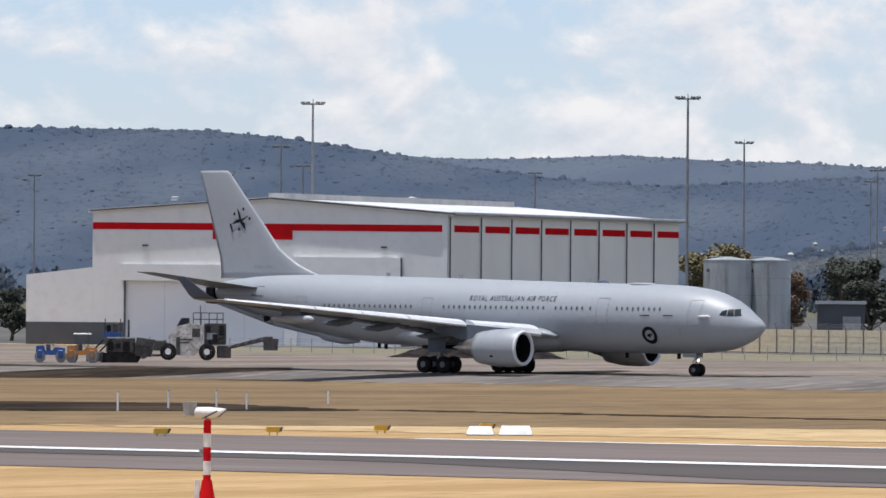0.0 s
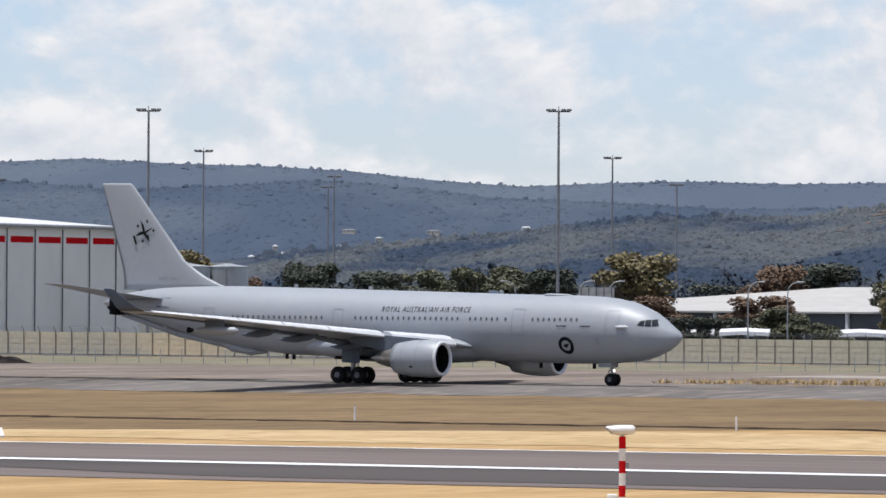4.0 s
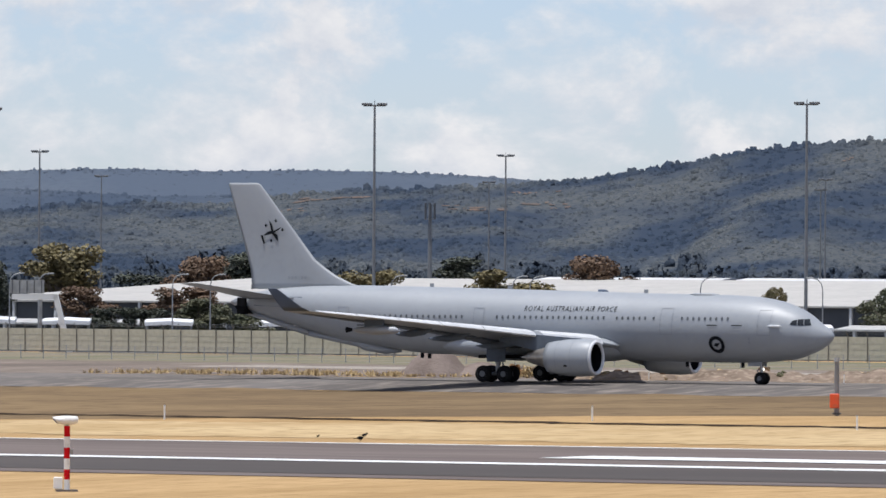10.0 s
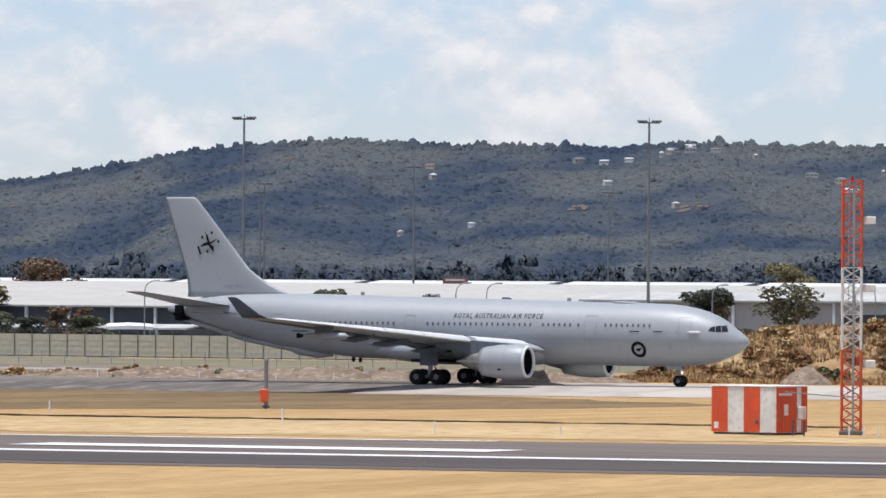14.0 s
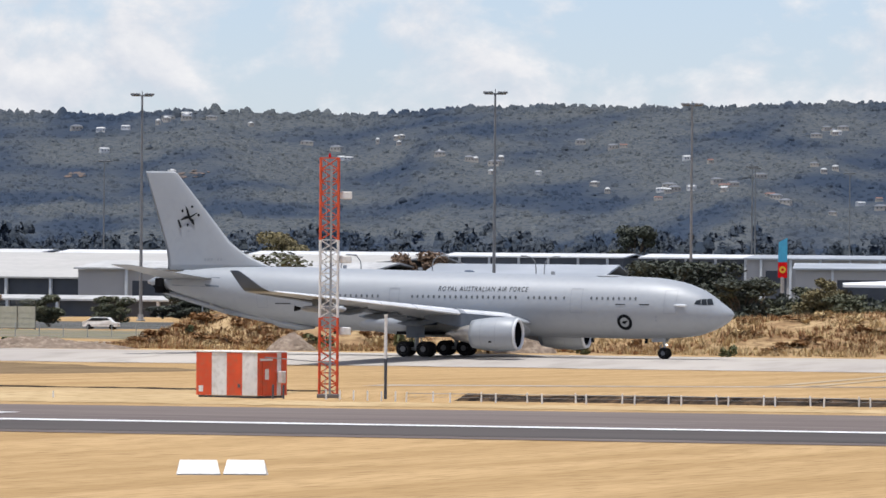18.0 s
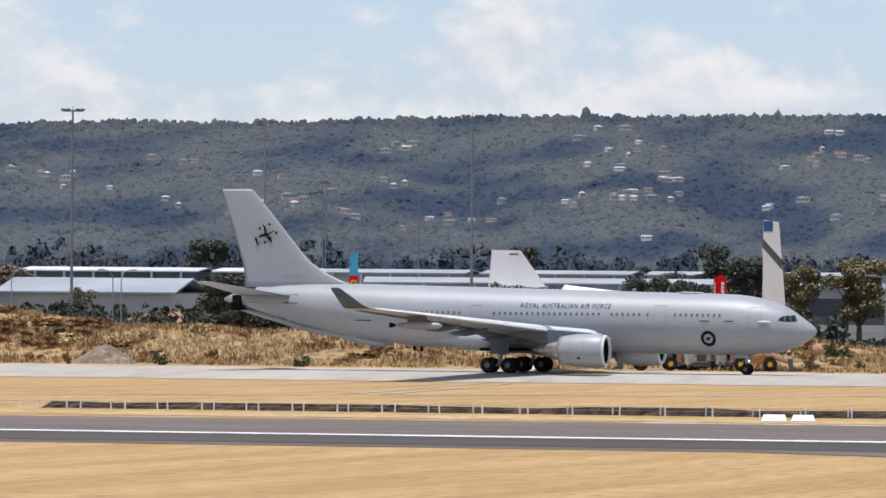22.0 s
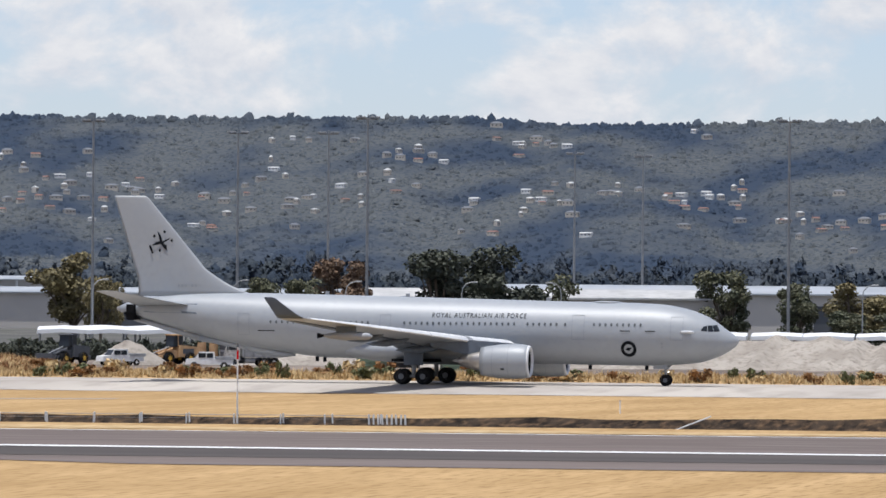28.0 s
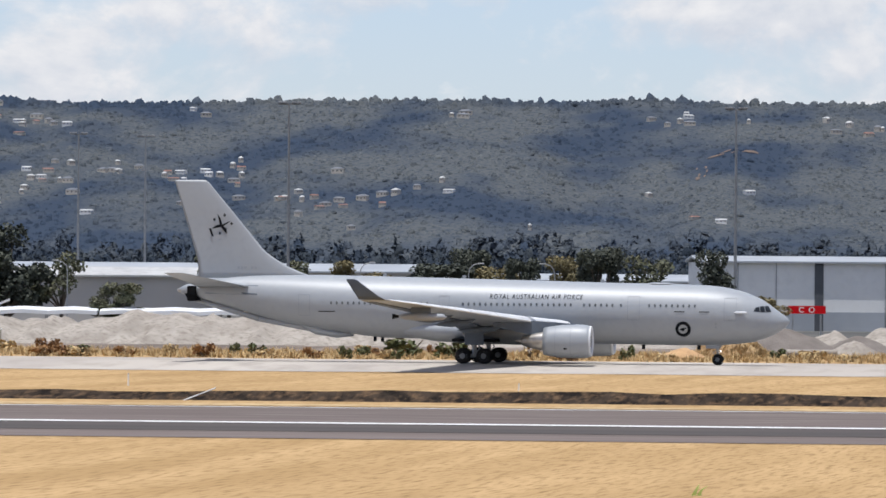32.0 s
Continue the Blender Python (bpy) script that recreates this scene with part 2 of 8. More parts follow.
M_LETTER = material("grey_lettering", (0.04, 0.043, 0.048), (0.05, 0.053, 0.058), rough=0.88, scale=2)
M_METAL = material("bare_metal", (0.50, 0.47, 0.43), (0.36, 0.335, 0.31), rough=0.36, metal=0.85, scale=1.5)
M_STEEL = material("galvanised_steel", (0.34, 0.345, 0.345), (0.25, 0.255, 0.255), rough=0.6, metal=0.25, scale=1.2)
M_POLE = material("weathered_steel_pole", (0.21, 0.215, 0.22), (0.17, 0.175, 0.18), rough=0.7, metal=0.1, scale=0.8)
M_TYRE = material("tyre_rubber", (0.016, 0.016, 0.017), (0.028, 0.027, 0.026), rough=0.85, scale=3)
M_GLASS = material("dark_cockpit_glass", (0.012, 0.015, 0.02), (0.02, 0.025, 0.03), rough=0.30, scale=1)
M_GLASS.node_tree.nodes["Principled BSDF"].inputs["Specular IOR Level"].default_value = 0.25
M_RED = material("red_paint", (0.55, 0.012, 0.016), (0.47, 0.012, 0.015), rough=0.86, scale=0.5)
M_ORANGE = material("orange_red_paint", (0.70, 0.085, 0.02), (0.58, 0.07, 0.02), rough=0.6, scale=0.8, grain=(0.5, 0.10, 0.04), grain_scale=3)
M_WHITE = material("white_enamel", (0.78, 0.77, 0.74), (0.68, 0.67, 0.64), rough=0.55, scale=0.7, grain=(0.58, 0.56, 0.52), grain_scale=3)
M_CLAD = material("pale_grey_cladding", (0.70, 0.70, 0.68), (0.66, 0.66, 0.64), rough=0.6, scale=0.12, grain=(0.63, 0.63, 0.61), grain_scale=0.8)
M_CLAD_WHITE = material("white_cladding", (0.80, 0.80, 0.79), (0.76, 0.76, 0.75), rough=0.6, scale=0.15)
M_ROOF = material("white_metal_roof", (0.50, 0.49, 0.465), (0.40, 0.395, 0.375), rough=0.55, scale=0.25, stretch=(1, 0.3, 1), grain=(0.34, 0.33, 0.31), grain_scale=0.8)
M_ROOF_GREY = material("grey_metal_roof", (0.36, 0.38, 0.40), (0.29, 0.31, 0.33), rough=0.5, scale=0.1)
M_WHITE_CLEAN = material("clean_white_panel", (0.80, 0.80, 0.79), (0.72, 0.72, 0.71), rough=0.5, scale=0.1)
M_CHAR = material("charcoal_panel", (0.06, 0.064, 0.072), (0.075, 0.08, 0.088), rough=0.6, scale=0.3)
M_CREAM = material("cream_fence_panel", (0.53, 0.49, 0.375), (0.47, 0.43, 0.33), rough=0.86, scale=0.4, grain=(0.43, 0.39, 0.30), grain_scale=1.5)
M_TANK = material("zinc_tank", (0.42, 0.445, 0.45), (0.32, 0.34, 0.345), rough=0.5, metal=0.3, scale=0.25, stretch=(1, 1, .2), grain=(0.27, 0.28, 0.28), grain_scale=1)
M_YELLOW = material("yellow_paint", (0.62, 0.37, 0.02), (0.5, 0.3, 0.03), rough=0.5, scale=1)
M_BLUE = material("blue_paint", (0.020, 0.075, 0.26), (0.016, 0.06, 0.20), rough=0.5, scale=1)
M_CYAN = material("sky_blue_paint", (0.05, 0.34, 0.55), (0.04, 0.28, 0.48), rough=0.5, scale=1)
M_GREEN = material("green_tank_plastic", (0.125, 0.175, 0.115), (0.10, 0.145, 0.095), rough=0.6, scale=1)
M_TERRA = material("terracotta_roof", (0.24, 0.125, 0.095), (0.19, 0.105, 0.085), rough=0.8, scale=0.2)
M_WALLH = material("rendered_wall", (0.55, 0.50, 0.43), (0.46, 0.42, 0.36), rough=0.8, scale=0.3)
M_CREAM_WALL = material("cream_wall", (0.50, 0.465, 0.42), (0.44, 0.41, 0.375), rough=0.8, scale=0.1)
M_PAVER = material("machine_orange", (0.47, 0.18, 0.03), (0.30, 0.125, 0.035), rough=0.75, scale=0.8, grain=(0.20, 0.14, 0.09), grain_scale=2.5)
M_CRAG = material("bare_rocky_soil", (0.165, 0.125, 0.105), (0.115, 0.100, 0.092), rough=1.0, scale=0.05, space="World")


# ---------- mesh helpers
def mesh_of(bm, name, mats, smooth=False):
    me = bpy.data.meshes.new(name)
    bm.to_mesh(me)
    bm.free()
    for m in (mats if isinstance(mats, (list, tuple)) else [mats]):
        me.materials.append(m)
    if smooth:
        for p in me.polygons:
            p.use_smooth = True
    return me


def part(name, bm, material_, parent, label="", smooth=False, kind=""):
    ob = new(name, mesh_of(bm, name, material_, smooth) if isinstance(bm, bmesh.types.BMesh) else bm)
    if parent is not None:
        ob.parent = parent
    if label:
        ob["label"] = label
    if kind:
        ob["kind"] = kind
    return ob


def thing(name, label, category, at=(0, 0, 0), rz=0.0, group="", kind=""):
    e = new(name)
    e.empty_display_size = 0.5
    e.matrix_basis = pose(*at, 0, 0, rz)
    return tagged(e, label, category, group, kind)


def box(bm, x0, x1, y0, y1, z0, z1, bevel=0.0, m=None):
    vs = [bm.verts.new(v) for v in ((x0, y0, z0), (x1, y0, z0), (x1, y1, z0), (x0, y1, z0), (x0, y0, z1), (x1, y0, z1), (x1, y1, z1), (x0, y1, z1))]
    fs = [bm.faces.new([vs[i] for i in f]) for f in ((3, 2, 1, 0), (4, 5, 6, 7), (0, 1, 5, 4), (1, 2, 6, 5), (2, 3, 7, 6), (3, 0, 4, 7))]
    if bevel:
        es = list({e for f in fs for e in f.edges})
        r = bmesh.ops.bevel(bm, geom=es, offset=bevel, segments=1, affect="EDGES")
        vs = list({v for f in r["faces"] for v in f.verts})
    if m is not None:
        bmesh.ops.transform(bm, matrix=m, verts=[v for v in bm.verts if v in set(vs)] if bevel else vs)
    return vs


def B(*a, **k):
    bm = bmesh.new()
    box(bm, *a, **k)
    return bm


def rod(bm, p, q, r0, r1=None, n=8, caps=True):
    """A tapered round bar from p to q."""
    p, q = Vector(p), Vector(q)
    r1 = r0 if r1 is None else r1
    d = (q - p).normalized()
    u = d.orthogonal().normalized()
    w = d.cross(u)
    a, b = [], []
    for i in range(n):
        c, s = math.cos(2 * math.pi * i / n), math.sin(2 * math.pi * i / n)
        a.append(bm.verts.new(p + (u * c + w * s) * r0))
        b.append(bm.verts.new(q + (u * c + w * s) * r1))
    for i in range(n):
        j = (i + 1) % n
        bm.faces.new((a[i], a[j], b[j], b[i]))
    if caps:
        bm.faces.new(a[::-1])
        bm.faces.new(b)


def R(*a, **k):
    bm = bmesh.new()
    rod(bm, *a, **k)
    return bm


def lathe(bm, prof, n=24, axis="x", at=(0, 0, 0), close=True):
    """Turns (station, radius) pairs about an axis."""
    rings = []
    for s, r in prof:
        ring = []
        for i in range(n):
            c, q = math.cos(2 * math.pi * i / n) * r, math.sin(2 * math.pi * i / n) * r
            v = {"x": (s, c, q), "y": (q, s, c), "z": (c, q, s)}[axis]
            ring.append(bm.verts.new(Vector(v) + Vector(at)))
        rings.append(ring)
    for a, b in zip(rings, rings[1:]):
        for i in range(n):
            j = (i + 1) % n
            bm.faces.new((a[i], a[j], b[j], b[i]))
    if close:
        bm.faces.new(rings[0][::-1])
        bm.faces.new(rings[-1])
    bmesh.ops.recalc_face_normals(bm, faces=bm.faces[:])


def L(*a, **k):
    bm = bmesh.new()
    lathe(bm, *a, **k)
    return bm


def loft(bm, rings, caps=True):
    vr = [[bm.verts.new(p) for p in ring] for ring in rings]
    n = len(vr[0])
    for a, b in zip(vr, vr[1:]):
        for i in range(n):
            j = (i + 1) % n
            bm.faces.new((a[i], a[j], b[j], b[i]))
    if caps:
        bm.faces.new(vr[0][::-1])
        bm.faces.new(vr[-1])
    bmesh.ops.recalc_face_normals(bm, faces=bm.faces[:])
    return vr


def prism(pts, y0, y1):
    bm = bmesh.new()
    loft(bm, [[(x, y, z) for x, z in pts] for y in (y0, y1)])
    return bm


def raw_mesh(name, verts, faces, mats, smooth=False):
    me = bpy.data.meshes.new(name)
    me.from_pydata(verts, [], faces)
    for m in (mats if isinstance(mats, (list, tuple)) else [mats]):
        me.materials.append(m)
    if smooth:
        me.polygons.foreach_set("use_smooth", [True] * len(me.polygons))
    me.update()
    return me


def lerp_table(tab, x):
    xs, ys = zip(*tab)
    return float(np.interp(x, xs, ys))


# ---------- ground: one sheet to the horizon, with the drain and its spoil bank
BREAKS = [455, 460, 467, 470, 476, 484, 490, 514, 520, 560, 600, 645, 659, 660]


def ground_z(x, y):
    """Lie of the land: the drain with its spoil bank, and the fall of the shoulder below the taxiway."""
    if 520 < y < 660:
        return lerp_table([(520, 0), (560, -0.22), (600, -0.42), (645, -0.62), (659, -0.03), (660, 0)], y)
    k = min(1.0, max(0.0, (x + 186) / 14))
    if k <= 0 or y < 455 or y > 516:
        return 0.0
    top = lerp_table([(-110, 0.18), (-80, 0.3), (-50, 0.5)], x)
    return k * lerp_table([(455, 0), (467, 0), (470, -0.9), (476, -0.9), (484, top), (490, top * 0.9), (514, 0)], y)


def build_ground():
    xs = sorted(set([-9000, -5000, -3000, -2000, -1400, -1000] + list(range(-800, 101, 4)) + [160, 300, 600, 1200, 3000, 9000]))
    ys = sorted(set([-6000, -3000, -1000, -300, 0, 100, 200, 280, 330, 400, 455, 460, 464, 467, 468.5, 470, 473, 476, 478, 481, 484, 487, 490, 498, 506, 514, 520,
                     560, 600, 645, 659, 660, 700, 760, 850, 950, 1100, 1300, 1600, 2000, 2500, 3200, 4200, 5500, 9000]))
    rng = random.Random(3)
    verts = []
    for y in ys:
        for x in xs:
            z = ground_z(x, y)
            verts.append((x, y + (rng.uniform(-.8, .8) if 470 < y < 514 and z else 0), z + (rng.uniform(-0.1, 0.1) if z and y < 516 else 0)))
    n = len(xs)
    faces = [(j * n + i, j * n + i + 1, (j + 1) * n + i + 1, (j + 1) * n + i) for j in range(len(ys) - 1) for i in range(n - 1)]
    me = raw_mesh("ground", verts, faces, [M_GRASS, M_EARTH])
    # drain bed and far bank: dark soil with the bank's shade painted in
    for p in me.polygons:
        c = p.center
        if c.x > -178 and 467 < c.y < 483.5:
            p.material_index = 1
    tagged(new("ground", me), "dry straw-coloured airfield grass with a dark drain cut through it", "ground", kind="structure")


def sheet(name, pts, z, mat, label, category, wobble=0.0, step=6.0, seed=1):
    """A flat strip between a near and a far line, each a list of (x, y); its edges waver by wobble metres."""
    near, far = pts
    rng = random.Random(seed)
    x0, x1 = near[0][0], near[-1][0]
    n = max(2, int((x1 - x0) / step))
    cuts = [q for q in BREAKS if min(q_[1] for q_ in near) < q < max(q_[1] for q_ in far)]
    vs, fs = [], []
    for i in range(n + 1):
        x = x0 + (x1 - x0) * i / n
        ya, yb = lerp_table(near, x) + rng.uniform(-wobble, wobble), lerp_table(far, x) + rng.uniform(-wobble, wobble)
        for y in [ya] + [min(yb, max(ya, q)) for q in cuts] + [yb]:
            vs.append((x, y, ground_z(x, y) + z))
    w = len(cuts) + 2
    for i in range(n):
        for j in range(w - 1):
            a = i * w + j
            fs.append((a, a + w, a + w + 1, a + 1))
    me = raw_mesh(name, vs, fs, mat)
    ob = tagged(new(name, me), label, category, kind="structure")
    return ob


M_BURNT = material("burnt_grass", (0.022, 0.019, 0.017), (0.075, 0.055, 0.04), rough=1.0, scale=0.35, stretch=(0.5, 0.16, 1), grain=(0.06, 0.046, 0.034), grain_scale=1.2, space="World", lo=0.44, hi=0.68)
build_ground()
FAR_L = [(-900, 424), (-290, 428), (-43, 447), (400, 452)]
sheet("road", ([(-900, 367), (-97, 367), (400, 367)], FAR_L), 0.03, M_RUNWAY, "long grey-brown asphalt runway with white edge lines", "runway")
sheet("shoulder", ([(-92, 366), (-74, 355), (400, 354)], [(-90, 368), (-75.5, 368), (400, 368)]), 0.032, M_RUNWAY, "worn grey-brown asphalt runway shoulder", "pavement")
sheet("dark_strip", ([(-900, 386), (-264, 386), (-236, 372), (400, 372)], [(-900, 392.6), (400, 392.6)]), 0.05, M_RUNWAY_DARK, "strip of new dark asphalt along the runway", "pavement")
sheet("edge_line", ([(-900, 392.8), (400, 392.8)], [(-900, 396.0), (400, 396.0)]), 0.07, M_LINE, "solid white painted runway line", "road marking", wobble=0.15)
sheet("far_line", ([(-292, 427), (-190, 434.2)], [(-292, 428.3), (-190, 435.6)]), 0.05, M_LINE, "white painted runway edge line", "road marking", wobble=0.2)
sheet("far_kerb_line", ([(-120, 440.6), (100, 447.2)], [(-120, 441.7), (100, 448.4)]), 0.05, M_LINE, "thin white painted runway edge line", "road marking", wobble=0.2)
sheet("marking_bar", ([(-208.5, 406.5), (-178.5, 406.5)], [(-208.5, 412.5), (-178.5, 412.5)]), 0.07, M_LINE, "broad white painted touchdown bar", "road marking")
sheet("grass_strip", ([(-900, 425), (-43, 449), (400, 454)], [(-900, 430), (-335, 435), (-288, 476), (-250, 491), (-192, 495), (-184, 459), (-43, 455), (400, 459)]), 0.024,
      material("bleached_grass", (0.50, 0.375, 0.215), (0.42, 0.30, 0.16), rough=1, scale=0.2, stretch=(0.5, 0.2, 1), grain=(0.29, 0.205, 0.105), grain_scale=1.8, space="World"), "bleached grass verge beside the runway", "grass", wobble=1.5, step=2)
# browner sheet: the cloud shade over this grass is put into its colour
sheet("cloud_shaded_grass", ([(-900, 428), (-335, 433), (-288, 474), (-240, 560)], [(-900, 645), (-285, 645), (-240, 600)]), 0.012,
      material("cloud_shaded_grass", (0.225, 0.160, 0.092), (0.165, 0.118, 0.072), rough=1, scale=0.14, stretch=(0.5, 0.13, 1), bump=0.8, bump_scale=3, grain=(0.12, 0.086, 0.056), grain_scale=1.5, space="World"), "dry grass between runway and taxiway, cloud shade painted brown", "grass", wobble=3, step=5)
# left stretch of the taxiway: cloud shade is put into its grey colour
sheet("taxiway_shaded", ([(-900, 645), (-296, 645)], [(-900, 684), (-296, 684)]), 0.03, M_TAXI_SHADED, "taxiway stretch painted grey for cloud shade", "taxiway", wobble=0.6)
sheet("taxiway", ([(-296, 645), (400, 645)], [(-296, 684), (400, 686)]), 0.031, M_TAXI, "pale concrete taxiway", "taxiway", wobble=0.6)
sheet("dirt_strip", ([(-900, 685), (-330, 685), (-300, 700)], [(-900, 850), (-420, 850), (-300, 720)]), 0.02, M_DIRT, "strip of bare graded dirt beyond the taxiway", "dirt", wobble=4, step=5)
sheet("burnt_strip", ([(-900, 655), (-560, 655), (-430, 672)], [(-900, 668), (-560, 668), (-430, 676)]), 0.06, M_SCORCH, "dark scorched strip along the taxiway edge", "ground", wobble=3, step=1.5)
sheet("burnt_strip", ([(-498, 642), (-484, 630), (-474, 660)], [(-498, 644), (-487, 680), (-474, 662)]), 0.07, M_BURNT, "dark scorched strip along the taxiway edge", "ground", wobble=0.8, step=1.0)
sheet("burnt_patch", ([(-386, 478), (-366, 474), (-354, 476), (-345, 492)], [(-386, 480), (-377, 503), (-366, 508), (-345, 496)]), 0.05, M_BURNT, "scorched patch of black grass", "ground", wobble=1.0, step=1.0)
sheet("burnt_line", ([(-345, 496), (-276, 495), (-190, 491)], [(-345, 500), (-276, 499), (-190, 496)]), 0.034, M_EARTH, "thin dark furrow across dry grass", "ground", wobble=1.3, step=1.5)
sheet("track", ([(-196, 516), (-179, 530), (-157, 556), (-130, 584)], [(-196, 521), (-179, 535), (-157, 561), (-130, 589)]), 0.03, M_TAXI, "pale worn vehicle track in dry grass", "track", wobble=0.5, step=3)
sheet("track", ([(-191, 632), (-174.6, 545)], [(-191, 638), (-174.6, 551)]), 0.034, M_TRACK, "faint wheel track crossing dry grass to the taxiway", "track", wobble=0.5, step=1)
sheet("track", ([(-188, 632), (-171.6, 545)], [(-188, 637), (-171.6, 550)]), 0.038, M_TRACK, "faint wheel track crossing dry grass to the taxiway", "track", wobble=0.5, step=1)


# ---------- hills
# ridge heights by azimuth in degrees; the far ridge, the dark spur before it, the near hillside
FAR_SKY = [(-60, 95), (-38.4, 86.7), (-37.8, 84.9), (-37.2, 83.8), (-36.6, 80.0), (-36.0, 76.4), (-35.4, 73.3), (-34.8, 73.8), (-34.2, 76.0), (-33.6, 73.5), (-33.0, 72.5), (-32.4, 70.2), (-31.8, 65.4), (-31.2, 62.3), (-30.6, 64.5), (-30.0, 65.6), (-29.4, 64.4), (-28.8, 65.3), (-28.2, 64.8), (-27.6, 63.0), (-26, 55), (-20, 44)]
MID_SKY = [(-60, 92), (-37.0, 80), (-36.4, 76), (-35.8, 70), (-35.2, 63), (-34.6, 58), (-34.0, 55), (-33.2, 57), (-32.6, 60), (-32.0, 57), (-31.4, 52), (-30.6, 50), (-29.8, 47), (-29.0, 48), (-28.2, 46), (-27.0, 38), (-25, 20)]
NEAR_SKY = [(-33.5, 18), (-32.4, 26), (-31.1, 34.2), (-30.5, 40.1), (-29.9, 41.3), (-29.3, 40.5), (-28.7, 46.8), (-28.1, 48.4), (-27.5, 50.2), (-26.9, 53.1), (-26.3, 59.0), (-25.7, 67.5), (-25.1, 71.6), (-24.5, 73.3), (-23.9, 71.1), (-23.3, 70.5), (-22.7, 70.5), (-22.1, 73.1), (-21.5, 72.2), (-20.9, 71.4), (-20.3, 74.5), (-19.7, 76.3), (-19.1, 75.7), (-18.5, 75.9), (-17.9, 78.1), (-17.3, 79.3), (-16.7, 80.0), (-16.1, 80.4), (-15.5, 80.4), (-14.9, 81.0), (-14.3, 82.0), (-13.7, 82.7), (-13.1, 82.6), (-12.5, 82.4), (-11.9, 83.0), (-11.3, 83.4), (-10.7, 84.0), (-10.1, 80.7), (-9.5, 81.1), (-8.9, 81.7), (-8.3, 83.1), (-7.7, 83.0), (-7.1, 83.6), (-6.5, 82.7), (-5.9, 84.7), (-5.3, 83.0), (-4.7, 82.9), (8, 82), (30, 76)]
# streets on the near hillside: azimuth, share of the slope, number of houses
STREETS = [(-24.0, 0.81, 2), (-22.4, 0.9, 13), (-21.0, 0.81, 8), (-20.0, 0.66, 9), (-19.1, 0.74, 3), (-18.7, 0.49, 13), (-18.5, 0.65, 2), (-18.0, 0.37, 5), (-17.6, 0.64, 3), (-17.6, 0.82, 5), (-17.1, 0.46, 6), (-16.0, 0.84, 7), (-16.0, 0.5, 14), (-15.7, 0.64, 10), (-15.0, 0.52, 3), (-14.6, 0.94, 2), (-14.3, 0.76, 12), (-13.6, 0.51, 19), (-13.3, 0.65, 20), (-12.5, 0.47, 4), (-12.0, 0.87, 3), (-11.9, 0.62, 30), (-11.1, 0.76, 7), (-10.4, 0.88, 12), (-10.2, 0.48, 17), (-9.3, 0.58, 26), (-9.1, 0.93, 2), (-8.2, 0.41, 15), (-7.4, 0.4, 4), (-7.3, 0.93, 3), (-5.6, 0.88, 7), (-5.5, 0.29, 2), (-4.4, 0.87, 7)]
# bare rocky places: azimuth, share of the slope, half width and half height in the same measures
BARE = [(-28.45, 0.92, 0.39, 0.039), (-27.47, 0.8, 0.35, 0.036), (-27.12, 0.91, 0.19, 0.025), (-28.84, 0.82, 0.23, 0.029), (-27.01, 0.82, 0.16, 0.025), (-22.97, 0.6, 0.18, 0.029), (-24.99, 0.87, 0.06, 0.026), (-22.07, 0.58, 0.1, 0.018), (-22.12, 0.56, 0.18, 0.029), (-5.22, 0.7, 0.24, 0.02), (-5.46, 0.63, 0.06, 0.047)]
NEAR_R, MID_R, FAR_R = (3300, 3870), (3760, 4080), (4060, 4480)


def hill_z(tab, a, k):
    """Height on the slope at azimuth a (degrees), k from 0 at its foot to 1 on the ridge; spurs and gullies run down it."""
    top = lerp_table(tab, a)
    spur = noise.noise(Vector((a * 0.8 + k * 0.5, k * 1.1, 4.2))) * 0.13 + noise.noise(Vector((a * 2.3 - k * 0.8, k * 2.5, 9.2))) * 0.055
    return max(-2, top * (k ** 1.1 + spur * math.sin(math.pi * k) * 1.2))


def hill_place(tab, span, a, k):
    r = span[0] + (span[1] - span[0]) * k
    return r * math.sin(radians(a)), r * math.cos(radians(a)), hill_z(tab, a, k)


def hill(name, tab, a0, a1, span, mat, label):
    na, nk = int((a1 - a0) * 14), 60
    vs, fs = [], []
    for i in range(na + 1):
        a = a0 + (a1 - a0) * i / na
        vs += [hill_place(tab, span, a, j / nk) for j in range(nk + 1)]
        r = span[1] + 300
        vs.append((r * math.sin(radians(a)), r * math.cos(radians(a)), 0))
    w = nk + 2
    for i in range(na):
        for j in range(w - 1):
            fs.append((i * w + j, (i + 1) * w + j, (i + 1) * w + j + 1, i * w + j + 1))
    tagged(new(name, raw_mesh(name, vs, fs, mat, True)), label, "hill", kind="structure")


hill("backdrop_ridge", FAR_SKY, -55, -20, FAR_R, M_HILL_FAR, "long wooded ridge on the horizon, haze painted blue-grey")
hill("backdrop_spur", MID_SKY, -55, -25, MID_R, M_HILL_MID, "wooded spur below the far ridge, haze painted dark blue")
hill("backdrop_hill", NEAR_SKY, -33.5, 25, NEAR_R, M_HILL, "broad wooded hillside with scattered houses, haze in its colour")

